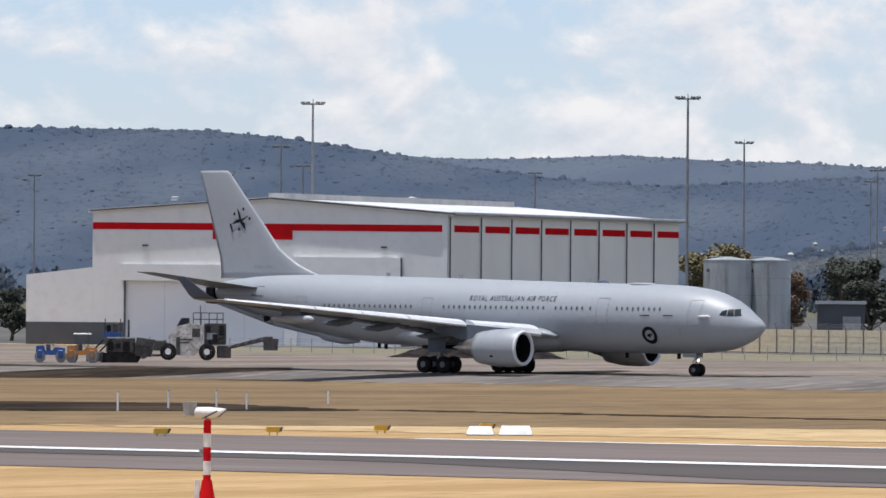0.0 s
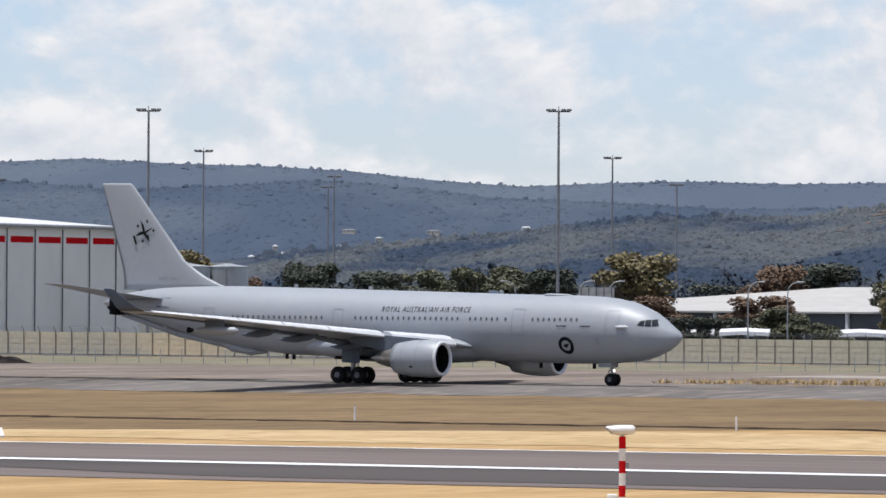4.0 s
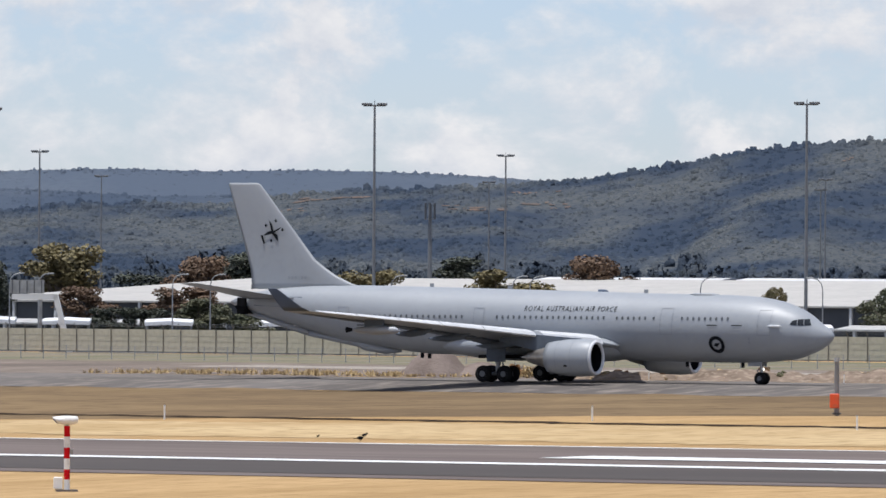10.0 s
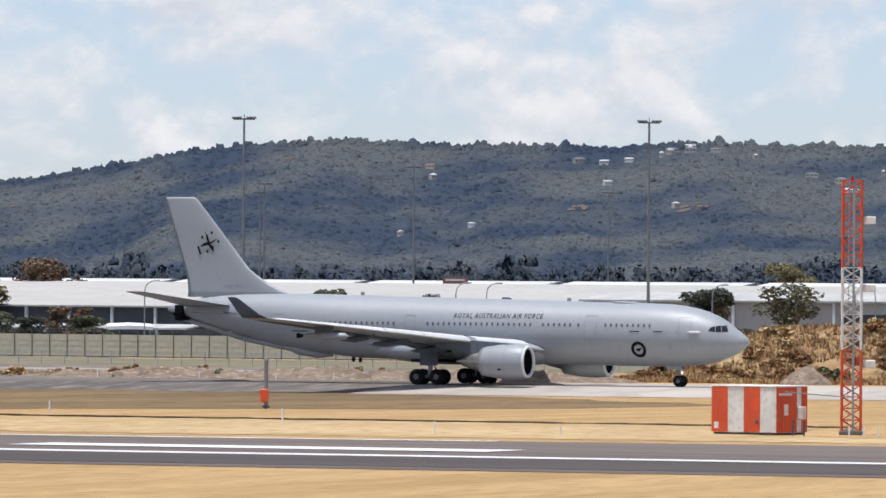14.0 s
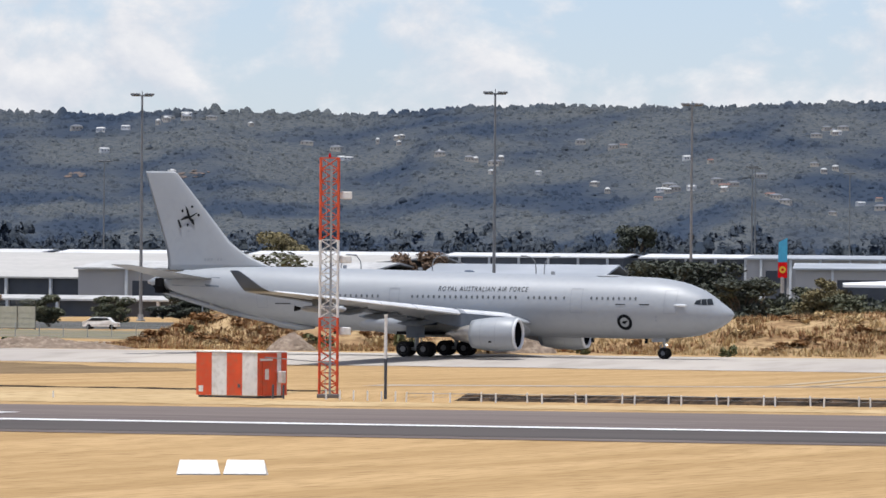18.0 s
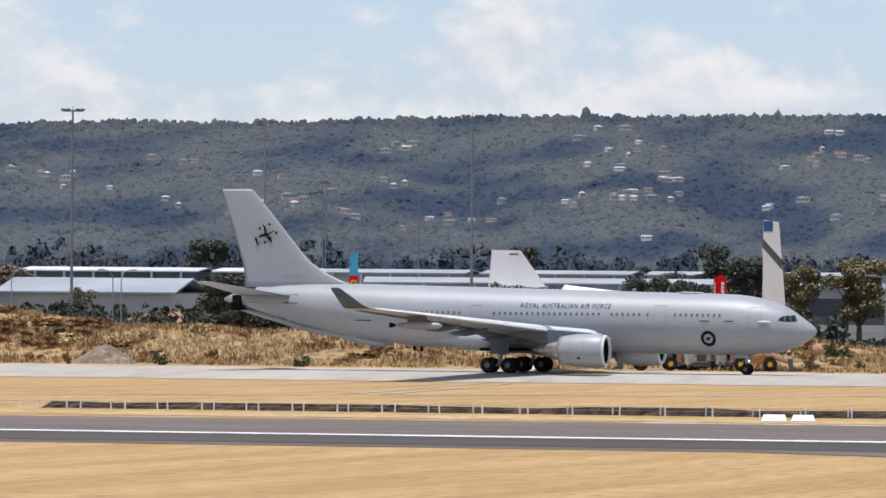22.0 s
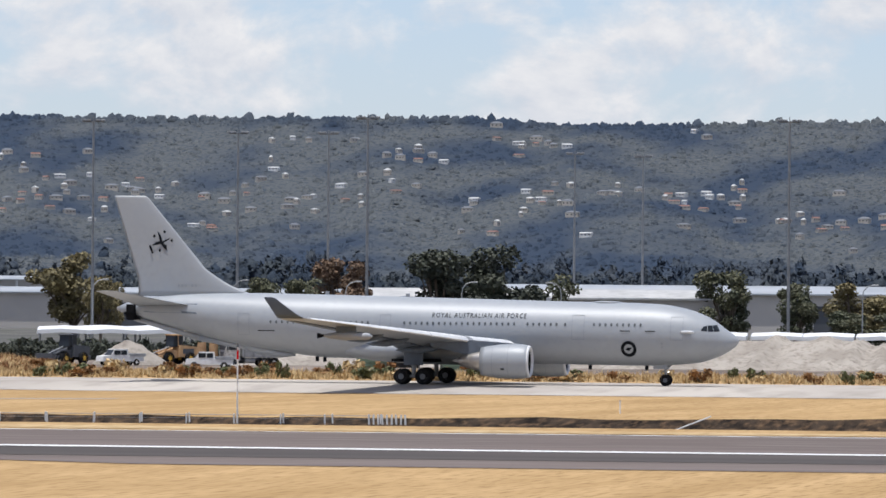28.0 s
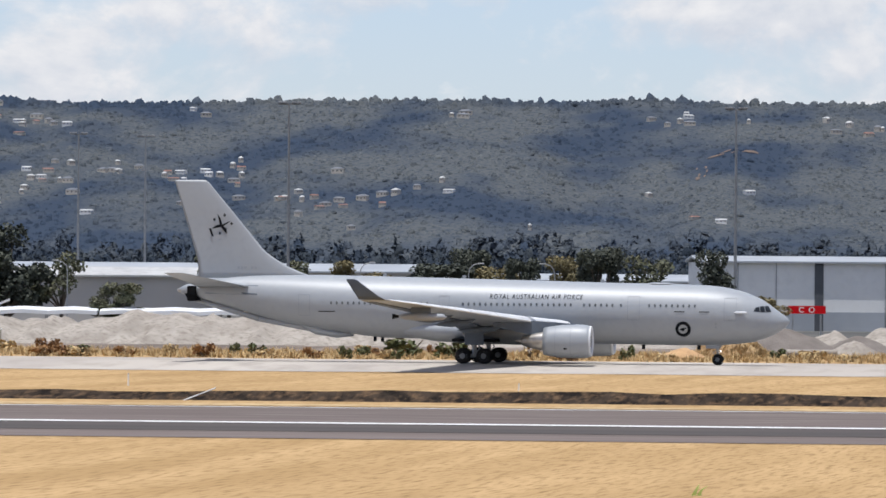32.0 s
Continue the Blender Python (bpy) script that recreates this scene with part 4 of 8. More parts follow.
    # rudder gap line, bird emblem as plain shapes, fin code as bars
    ex, ez = 53.55, 12.75
    K = 1.02

    def em(*pts):
        return [(ex + K * a, ez + K * b) for a, b in pts]

    fin_patch("bird_emblem", [em((.42, .98), (.14, .62), (-.04, .04), (.18, -.02)), em((.5, -.02), (.18, .06), (-.04, .04), (-.12, -.14), (.1, -.2)), em((-.04, .04), (-.75, .36), (-.7, .26), (-.12, -.14)),
                              em((.5, -.02), (.88, -.3), (.8, -.36), (.1, -.2)), em((.1, -.2), (-.12, -.14), (-.42, -.3), (-.5, -.85), (-.18, -.55)), em((1.02, -.3), (1.2, -.36), (.92, -1.08), (.76, -1.02))], M_MARK)
    for dx, dz in ((-.32, .9), (-.98, .12), (.62, .5), (.1, -.78)):
        fin_patch("emblem_star", [em((dx - .05, dz), (dx + .08, dz + .16), (dx + .21, dz), (dx + .08, dz - .18))], M_MARK)
    for i in (0, 1, 3, 4, 5):
        fin_patch("code_bar", [[(50.2 + i * .32, 8.62), (50.42 + i * .32, 8.62), (50.42 + i * .32, 8.86), (50.2 + i * .32, 8.86)]], M_FAINT)
    # tailplanes
    for sd in (-1, 1):
        bm = bmesh.new()
        loft(bm, [airfoil(50.2, 5.4, 0.075, sd * 0.6, 6.85), airfoil(51.3, 4.6, 0.075, sd * 2.4, 7.1), airfoil(54.0, 2.9, 0.07, sd * 7.0, 7.8), airfoil(55.5, 1.95, 0.065, sd * 9.6, 8.2), airfoil(55.9, 1.45, 0.05, sd * 9.8, 8.23)])
        part("tailplane", bm, M_PAINT, jet, smooth=True)
        part("tailplane_seal", decal([[(49.9, 6.2), (55.0, 6.3), (55.0, 7.0), (49.9, 7.1)]], 0.02, sd), M_PAINT2, jet)
    # wings
    for sd in (-1, 1):
        bm = bmesh.new()
        loft(bm, [airfoil(le, ch, th, sd * y, z, n=9, twist=0.02) for y, le, ch, z, th in WING])
        wing = part("wing", bm, M_PAINT, jet, smooth=True)
        # slats as pale leading edge pieces
        for a, b in ((3.6, 9.0), (9.7, 14.2), (14.3, 17.9), (18.0, 21.6), (21.7, 25.2), (25.3, 28.6)):
            bm = bmesh.new()
            rr = []
            for y in (a, b):
                le, ch, z, th = wing_at(y)
                c, t = 0.11 * ch, th * ch
                rr.append([(-(le - 0.03), sd * y, z - 0.16 * t), (-(le - 0.16), sd * y, z + 0.0 * t), (-(le + 0.06 * c), sd * y, z + 0.34 * t), (-(le + 0.45 * c), sd * y, z + 0.54 * t), (-(le + c), sd * y, z + 0.64 * t), (-(le + c), sd * y, z + 0.20 * t), (-(le + 0.3 * c), sd * y, z - 0.06 * t)])
            loft(bm, rr)
            part("slat", bm, M_FAIR, wing, "pale leading-edge slat")
        # flaps and aileron along the trailing edge
        for a, b, nm in ((3.0, 8.8, "flap"), (9.6, 19.8, "flap"), (20.1, 27.6, "aileron")):
            bm = bmesh.new()
            rr = []
            for y in (a, b):
                le, ch, z, th = wing_at(y)
                x = -(le + ch * 0.76)
                rr.append([(x, sd * y, z + 0.02 * ch), (-(le + ch * 1.01), sd * y, z - 0.022 * ch), (-(le + ch * 1.01), sd * y, z - 0.03 * ch), (x, sd * y, z - 0.035 * ch)])
            loft(bm, rr)
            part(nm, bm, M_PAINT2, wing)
        # flap track fairings
        for y, ln in ((6.7, 4.4), (12.3, 4.0), (16.1, 3.6), (19.9, 3.0)):
            le, ch, z, th = wing_at(y)
            x0 = -(le + ch * 0.50)
            hull_loft([(x0, sd * y, z - .15, .03, .03), (x0 - ln * .2, sd * y, z - .42, .2, .26), (x0 - ln * .55, sd * y, z - .58, .24, .32), (x0 - ln * .85, sd * y, z - .62, .13, .18), (x0 - ln, sd * y, z - .6, .02, .03)], "flap_fairing", M_PAINT2, wing, n=10)
        # refuelling pod near the tip
        le, ch, z, th = wing_at(22.4)
        part("pod_pylon", B(-(le + 2.4), -(le + 0.6), sd * 22.4 - .08, sd * 22.4 + .08, z - .75, z), M_PAINT2, wing)
        hull_loft([(-(le - .9), sd * 22.4, z - .9, .03, .03), (-(le - .5), sd * 22.4, z - .9, .3, .3), (-(le + 1.6), sd * 22.4, z - .92, .38, .38), (-(le + 3.0), sd * 22.4, z - .9, .26, .26), (-(le + 3.5), sd * 22.4, z - .88, .12, .12)], "refuelling_pod", M_PAINT, wing, "pale refuelling pod under the wing", n=14)
        part("drogue", L([(-(le + 4.1), .26), (-(le + 3.5), .1)], n=10, at=(0, sd * 22.4, z - .88)), M_MARK, wing)
        # winglet
        bm = bmesh.new()
        loft(bm, [airfoil(33.95, 2.4, 0.07, sd * 29.3, 6.02), airfoil(34.5, 2.0, 0.07, sd * 29.75, 6.35), airfoil(36.35, 1.0, 0.07, sd * 30.25, 7.75), airfoil(36.6, 0.75, 0.05, sd * 30.27, 7.85)])
        part("winglet", bm, M_WINGLET, wing, "dark grey upturned winglet", smooth=True)
        # engine
        y = sd * 9.4
        ec = 2.2
        bm = bmesh.new()
        prof = [(-17.55, 1.18), (-17.42, 1.3), (-17.5, 1.4), (-17.9, 1.52), (-18.8, 1.58), (-20.2, 1.53), (-21.4, 1.36), (-21.9, 1.26), (-21.85, 1.2), (-20.5, 1.28), (-18.8, 1.34)]
        lathe(bm, prof, n=36, at=(0, y, ec), close=False)
        eng = part("engine", bm, M_PAINT, jet, "large grey engine nacelle", smooth=True)
        part("inlet_lip", L([(-17.62, 1.165), (-17.5, 1.2), (-17.395, 1.3), (-17.47, 1.41), (-17.62, 1.47), (-17.6, 1.40), (-17.56, 1.3), (-17.62, 1.165)], n=36, at=(0, y, ec), close=False), M_FAIR, eng, "bright metal inlet lip", smooth=True)
        for x, r in ((-19.3, 1.572), (-20.75, 1.47)):
            part("cowl_joint", L([(x, r), (x + .04, r + .008)], n=36, at=(0, y, ec), close=False), M_FAINT, eng)
        # duct and fan disc near-black: shade inside the intake put into their colour
        part("inlet_duct", L([(-17.6, 1.17), (-17.9, 1.165), (-18.75, 1.21)], n=36, at=(0, y, ec), close=False), M_DARK, eng, "inlet duct painted near-black for its inner shade", smooth=True)
        bm = bmesh.new()
        lathe(bm, [(-18.72, 0.02), (-18.72, 1.2)], n=24, at=(0, y, ec), close=False)
        part("fan_disc", bm, M_DARK, eng)
        part("spinner", L([(-18.7, .36), (-18.4, .26), (-18.05, .02)], n=16, at=(0, y, ec)), M_DARK, eng, smooth=True)
        part("core_nozzle", L([(-23.9, .42), (-23.3, .6), (-22.4, .82), (-21.6, .95), (-20.6, .98)], n=24, at=(0, y, ec)), M_METAL, eng, "bare metal exhaust nozzle", smooth=True)
        part("exhaust_plug", L([(-24.6, .03), (-23.9, .3), (-23.3, .36)], n=16, at=(0, y, ec)), M_METAL, eng)
        bm = bmesh.new()
        le, ch, z, th = wing_at(9.4)
        loft(bm, [[(-18.9, y - .12, ec + 1.45), (-18.9, y + .12, ec + 1.45), (-18.9, y + .12, ec + 1.6), (-18.9, y - .12, ec + 1.6)], [(-21.0, y - .22, ec + .8), (-21.0, y + .22, ec + .8), (-21.0, y + .22, z - .05), (-21.0, y - .22, z - .05)],
                  [(-23.2, y - .25, ec + .6), (-23.2, y + .25, ec + .6), (-23.2, y + .22, z + .1), (-23.2, y - .22, z + .1)], [(-26.6, y - .1, z - .5), (-26.6, y + .1, z - .5), (-26.6, y + .1, z - .2), (-26.6, y - .1, z - .2)]])
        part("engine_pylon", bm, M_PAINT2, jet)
        part("nacelle_strake", B(-20.3, -18.9, y - sd * 1.0 - .03, y - sd * 1.0 + .03, ec + 1.05, ec + 1.5), M_PAINT2, eng)
        part("nacelle_mark", B(-19.9, -19.6, y + sd * 1.40 - .02, y + sd * 1.40 + .02, ec - .75, ec - .6), M_MARK, eng)
        # main gear
        g = -28.9
        gy = sd * 5.34
        gear = part("main_gear", R((g, gy, .75), (g, gy - sd * .35, 4.0), .2, .26, n=12), M_STEEL, jet, "pale main landing gear leg")
        part("bogie_beam", B(g - 1.1, g + 1.1, gy - .14, gy + .14, .58, .86, bevel=.04), M_STEEL, gear)
        part("drag_strut", R((g, gy, 1.5), (g - 1.6, gy - sd * .6, 3.4), .09, n=8), M_STEEL, gear)
        part("side_strut", R((g, gy, 1.9), (g + .2, gy - sd * 2.2, 3.3), .1, n=8), M_STEEL, gear)
        part("torque_link", R((g + .2, gy, 1.0), (g + .55, gy, 1.5), .06, n=6), M_STEEL, gear)
        part("torque_link", R((g + .55, gy, 1.5), (g + .2, gy, 2.1), .06, n=6), M_STEEL, gear)
        # door takes the darker grey: shade around the gear put into its paint
        part("gear_door", B(g - .85, g + .95, gy + sd * .42 - .03, gy + sd * .42 + .03, 1.75, 3.75, bevel=.02), M_PAINT2, gear, "landing gear door, darker grey for shade")
        for dx in (-.99, .99):
            part("axle", R((g + dx, gy - .95, .72), (g + dx, gy + .95, .72), .09, n=8), M_STEEL, gear)
            for dy in (-.7, .7):
                bm = bmesh.new()
                wheel(bm, (0, 0, 0), .72, .5)
                w = part("wheel", bm, M_TYRE, gear, "black rubber wheel", smooth=True)
                w.location = (g + dx, gy + dy, .72)
                part("rim", hub((0, 0, 0), .72, .5), M_POLE, w, "grey metal rim")
                ROLLERS.append((w, .72))
        # solid near-black slab in place of the open well's shade
        part("wheel_well", B(g - 2.2, g + 2.0, sd * 2.0, sd * 4.7, 2.02, 2.3), M_DARK, jet)
    # nose gear
    g = -6.67
    ng = part("nose_gear", R((g, 0, .55), (g - .1, 0, 2.6), .12, .15, n=10), M_STEEL, jet, "pale nose landing gear leg")
    part("torque_link", R((g - .12, 0, .8), (g - .45, 0, 1.15), .05, n=6), M_STEEL, ng)
    part("torque_link", R((g - .45, 0, 1.15), (g - .12, 0, 1.5), .05, n=6), M_STEEL, ng)
    part("drag_brace", R((g, 0, 1.5), (g + 1.1, 0, 2.5), .07, n=6), M_STEEL, ng)
    for sd in (-1, 1):
        part("nose_gear_door", B(g - 1.1, g + .2, sd * .5 - .02, sd * .5 + .02, 1.55, 2.45), M_PAINT, ng)
        bm = bmesh.new()
        wheel(bm, (0, 0, 0), .53, .36)
        w = part("wheel", bm, M_TYRE, ng, "black rubber wheel", smooth=True)
        w.location = (g, sd * .36, .53)
        part("rim", hub((0, 0, 0), .53, .36), M_POLE, w, "grey metal rim")
        ROLLERS.append((w, .53))
    lamp = bpy.data.materials.new("landing_light_glow")
    lamp.use_nodes = True
    lamp.node_tree.nodes["Principled BSDF"].inputs["Emission Color"].default_value = (1, .96, .88, 1)
    lamp.node_tree.nodes["Principled BSDF"].inputs["Emission Strength"].default_value = 3.0
    part("taxi_light", L([(g + .24, .1), (g + .3, .08)], n=10, at=(0, -.22, 1.3)), lamp, ng, "lit white taxi light")
    # stowed refuelling boom under the tail
    bm = bmesh.new()
    rod(bm, (-43.2, 0, 2.72), (-50, 0, 4.0), .26, .3, n=12)
    rod(bm, (-50, 0, 4.0), (-56.2, 0, 5.75), .3, .22, n=12)
    boom = part("refuelling_boom", bm, M_PAINT, jet, "stowed refuelling boom under the tail", smooth=True)
    hull_loft([(-41.0, 0, 2.5, .1, .1), (-42.5, 0, 2.62, .7, .4), (-44.5, 0, 3.0, .75, .5), (-46, 0, 3.5, .3, .3)], "boom_fairing", M_PAINT, jet, n=14)
    # white strips painted as highlights along the boom
    for i in range(2):
        s = 47.5 + i * 3.4
        part("boom_highlight", B(-s - .5, -s, -.34, -.28, 3.05 + (s - 44.5) * .235, 3.17 + (s - 44.5) * .235), M_WHITE, boom)
    for sd in (-1, 1):
        bm = bmesh.new()
        loft(bm, [airfoil(55.4, 1.3, .1, sd * .15, 5.55), airfoil(55.9, 1.0, .1, sd * 1.1, 6.3)])
        part("boom_ruddervator", bm, M_MARK, boom, "black boom control surface")
    part("boom_tip", B(-56.7, -55.85, -.95, .95, 5.6, 7.0, bevel=.06), M_DARK, boom, "black end of the boom")
    part("tail_cone_exhaust", L([(-57.75, .14), (-57.3, .3)], n=14, at=(0, 0, 6.6)), M_METAL, jet)
    return jet


ROLLERS = []
AIRLINER = build_aircraft()
# ---------- apron light masts
def build_mast():
    p = thing("light_mast", "tall grey steel apron floodlight mast with a flat lamp ring", "light mast", group="apron masts")
    part("pole", R((0, 0, 0), (0, 0, 29.4), .23, .13, n=12), M_POLE, p)
    part("base_flange", L([(0, .6), (.25, .6), (.3, .4), (.9, .38)], n=12, axis="z"), M_STEEL, p)
    part("cross_arm", B(-1.35, 1.35, -.1, .1, 29.3, 29.5), M_POLE, p)
    for x in (-1.25, -.6, .6, 1.25):
        part("floodlight", B(x - .27, x + .27, -.45, .25, 29.42, 29.72, bevel=.05), M_POLE, p)
    part("finial", R((0, 0, 29.4), (0, 0, 30.0), .05, n=6), M_POLE, p)
    return p


MASTS = [(-662, 919), (-599, 908), (-551, 925), (-490, 913), (-435, 918), (-391, 945), (-336.6, 930), (-337, 1009), (-294, 967), (-225, 973), (-183, 946), (-131, 957), (-75, 980)]
MASTS_FAR = [(-759, 1162), (-860, 1178), (-727, 1235), (-665, 1286), (-601, 1342), (-989, 1358), (-996, 1445), (-1085, 1461), (-1139, 1465), (-898, 1418), (-891, 1538), (-989, 1558), (-851, 1638), (-751, 1598), (-837, 1779), (-739, 1763),
             (-225, 1060), (-212, 1060), (-210, 1245), (-203, 1270), (-598, 1829), (-623, 1986), (-610, 1868), (-591, 2373)]
mast0 = build_mast()
mast0.matrix_basis = pose(*MASTS[0], 0, 0, 0, 34)
for x, y in MASTS[1:] + MASTS_FAR:
    copy_thing(mast0, pose(x, y, 0, 0, 0, -math.degrees(math.atan2(x, y)) + (x * 7 % 24) - 12))


# ---------- hangar
M_CLAD_SIDE = material("cream_cladding", (0.76, 0.73, 0.645), (0.71, 0.68, 0.60), rough=0.6, scale=0.12)
M_ROOF_HANGAR = material("pale_ribbed_roof", (0.66, 0.66, 0.65), (0.56, 0.56, 0.55), rough=0.5, scale=0.15, stretch=(1, 0.3, 1))


def build_hangar():
    """Local x runs along the gable to the right, y runs back along the side wall."""
    h = thing("hangar", "large pale grey metal hangar with a red band and white roof", "hangar", at=(-650.5, 860.5, 0), rz=35.6)
    W, D, EV, RG = 41.3, 90.0, 15.6, 17.1
    sk = 28.0 / 85  # the side wall leans away to the right

    def P(x, y, z):
        return (x + y * sk, y, z)

    def panel(name, pts, t, mat, label="", parent=h):
        """A wall panel from four corners, t metres thick towards its back."""
        bm = bmesh.new()
        a, b, c, d = [Vector(p) for p in pts]
        nrm = (b - a).cross(d - a).normalized() * -t
        vs = [bm.verts.new(p) for p in (a, b, c, d, a + nrm, b + nrm, c + nrm, d + nrm)]
        for f in ((0, 1, 2, 3), (7, 6, 5, 4), (0, 4, 5, 1), (1, 5, 6, 2), (2, 6, 7, 3), (3, 7, 4, 0)):
            bm.faces.new([vs[i] for i in f])
        return part(name, bm, mat, parent, label)

    zt = lambda x: EV + (RG - EV) * (1 - abs(x - W / 2) / (W / 2))
    # gable wall in pieces round the two door openings: doors at x 3.8..22 and 23.6..36
    for x0, x1, z0 in ((0, 3.8, 0), (3.8, 22.4, 7.6), (22.4, 23.8, 0), (23.8, 36.0, 10.2), (36.0, W, 0)):
        xs = [x0, x1] if not x0 < W / 2 < x1 else [x0, W / 2, x1]
        bm = bmesh.new()
        for a, b in zip(xs, xs[1:]):
            vs = [bm.verts.new(v) for v in ((a, 0, z0), (b, 0, z0), (b, 0, zt(b)), (a, 0, zt(a)), (a, .3, z0), (b, .3, z0), (b, .3, zt(b)), (a, .3, zt(a)))]
            for f in ((0, 1, 2, 3), (7, 6, 5, 4), (0, 4, 5, 1), (1, 5, 6, 2), (2, 6, 7, 3), (3, 7, 4, 0)):
                bm.faces.new([vs[i] for i in f])
        part("gable_wall", bm, M_CLAD, h)
    part("base_panel", B(36.02, W - .56, -.07, -.005, 0, 2.6), M_CHAR, h, "charcoal base panel")
    for x0, x1, z1 in ((3.8, 22.4, 7.6), (23.8, 36.0, 10.2)):
        d = part("hangar_door", B(x0, x1, .32, .45, 0, z1), M_CLAD_WHITE, h, "white sliding hangar door")
        n = 4
        for i in range(1, n):
            x = x0 + (x1 - x0) * i / n
            part("door_seam", B(x - .05, x + .05, .28, .33, 0, z1), M_CLAD, d)
        part("door_jamb", B(x0 - .12, x0 + .1, -.06, .3, 0, z1), M_CHAR if x0 < 5 else M_CLAD, h)
    # canopies over the doors, and the stepped red band
    part("door_canopy", B(3.4, 22.8, -.5, -.02, 7.5, 9.4), M_CLAD, h, "projecting pale door canopy")
    part("door_canopy", B(23.4, 36.0, -.5, -.02, 8.0, 10.4), M_CLAD, h, "projecting pale door canopy")
    part("canopy_edge", B(35.9, 36.1, -.55, -.01, 8.0, 10.4), M_CHAR, h)
    part("red_band", B(.02, W - .4, -.06, -.005, 13.45, 14.25), M_RED, h, "red painted band")
    part("red_panel", B(14.0, 23.3, -.08, -.062, 12.4, 14.25), M_RED, h, "red painted sign panel")
    part("gable_light", B(5.8, 6.5, -.25, -.02, 11.5, 11.7), M_CHAR, h)
    part("gable_light", B(33.6, 34.3, -.25, -.02, 11.5, 11.7), M_CHAR, h)
    part("corner_trim", B(W - .55, W + .05, -.1, .35, 0, EV), M_CLAD, h)
    # side wall with bays, seams and downpipes
    n = 8
    for i in range(n):
        y0, y1 = .4 + (D - .4) * i / n, .4 + (D - .4) * (i + 1) / n
        panel("wall_bay", [P(W, y0, 0), P(W, y1, 0), P(W, y1, EV), P(W, y0, EV)], .3, M_CLAD_SIDE)
        panel("red_band", [P(W + .03, y0 + 2.05, 13.45), P(W + .03, y1 - .1, 13.45), P(W + .03, y1 - .1, 14.25), P(W + .03, y0 + 2.05, 14.25)], .05, M_RED)
        part("downpipe", R(P(W + .16, y0 + .3, 0), P(W + .16, y0 + .3, EV - .4), .08, n=8), M_CHAR, h, "dark downpipe")
        panel("column_cover", [P(W + .05, y0 + .6, 0), P(W + .05, y0 + 2.0, 0), P(W + .05, y0 + 2.0, EV - .2), P(W + .05, y0 + .6, EV - .2)], .08, M_CLAD_SIDE)
    # roof: two slopes with overhang, standing seams, ridge ventilators
    for x0, x1, z0, z1 in ((-.4, W / 2, EV + .05, RG + .15), (W / 2, W + .9, RG + .15, EV + .0)):
        panel("roof_slope", [P(x0, -.4, z0), P(x1, -.4, z1), P(x1, D, z1), P(x0, D, z0)], .25, M_ROOF_HANGAR, "white ribbed metal roof")
    part("fascia", R(P(W + .9, -.4, EV), P(W + .9, D, EV), .22, n=6), M_STEEL, h)
    for x0, x1 in ((-.4, W / 2), (W / 2, W + .9)):
        za, zb = (EV + .05, RG + .15) if x0 < 0 else (RG + .15, EV)
        part("barge_board", R((x0, -.42, za), (x1, -.42, zb), .13, n=6), M_CHAR, h, "dark barge board")
    for k, (y0, y1) in enumerate(((2, 68), (69, 86))):
        bm = bmesh.new()
        hw = .9
        for (xa, xb, za, zb) in ((-hw, hw, RG + .15, RG + .75),):
            vs = [bm.verts.new(P(W / 2 + x, y, z)) for y in (y0, y1) for x, z in ((xa, za - .1), (xb, za - .1), (xb, zb), (xa, zb))]
            for f in ((0, 1, 2, 3), (7, 6, 5, 4), (0, 4, 5, 1), (1, 5, 6, 2), (2, 6, 7, 3), (3, 7, 4, 0)):
                bm.faces.new([vs[i] for i in f])
        part("ridge_vent", bm, M_ROOF, h, "white ridge ventilator")
    # low lean-to with a charcoal base
    bm = bmesh.new()
    vs = [bm.verts.new(v) for v in ((-7.7, .2, 2.6), (-.02, .2, 2.6), (-.02, .2, 9.0), (-7.7, .2, 8.1), (-7.7, 30, 2.6), (-.02, 30, 2.6), (-.02, 30, 9.0), (-7.7, 30, 8.1))]
    for f in ((0, 1, 2, 3), (7, 6, 5, 4), (0, 4, 5, 1), (1, 5, 6, 2), (2, 6, 7, 3), (3, 7, 4, 0)):
        bm.faces.new([vs[i] for i in f])
    part("lean_to", bm, M_CLAD, h)
    part("base_panel", B(-7.7, 3.66, -.05, .19, 0, 2.6), M_CHAR, h, "charcoal base panel")
    part("back_wall", B(.3 + D * sk, W + D * sk, D - .1, D + .2, 0, EV), M_CLAD, h)
    return h


build_hangar()


# ---------- cream acoustic fence with steel posts and angled tops
M_FENCE_POST = material("dusty_fence_post", (0.20, 0.18, 0.15), (0.15, 0.135, 0.115), rough=0.8, scale=1)


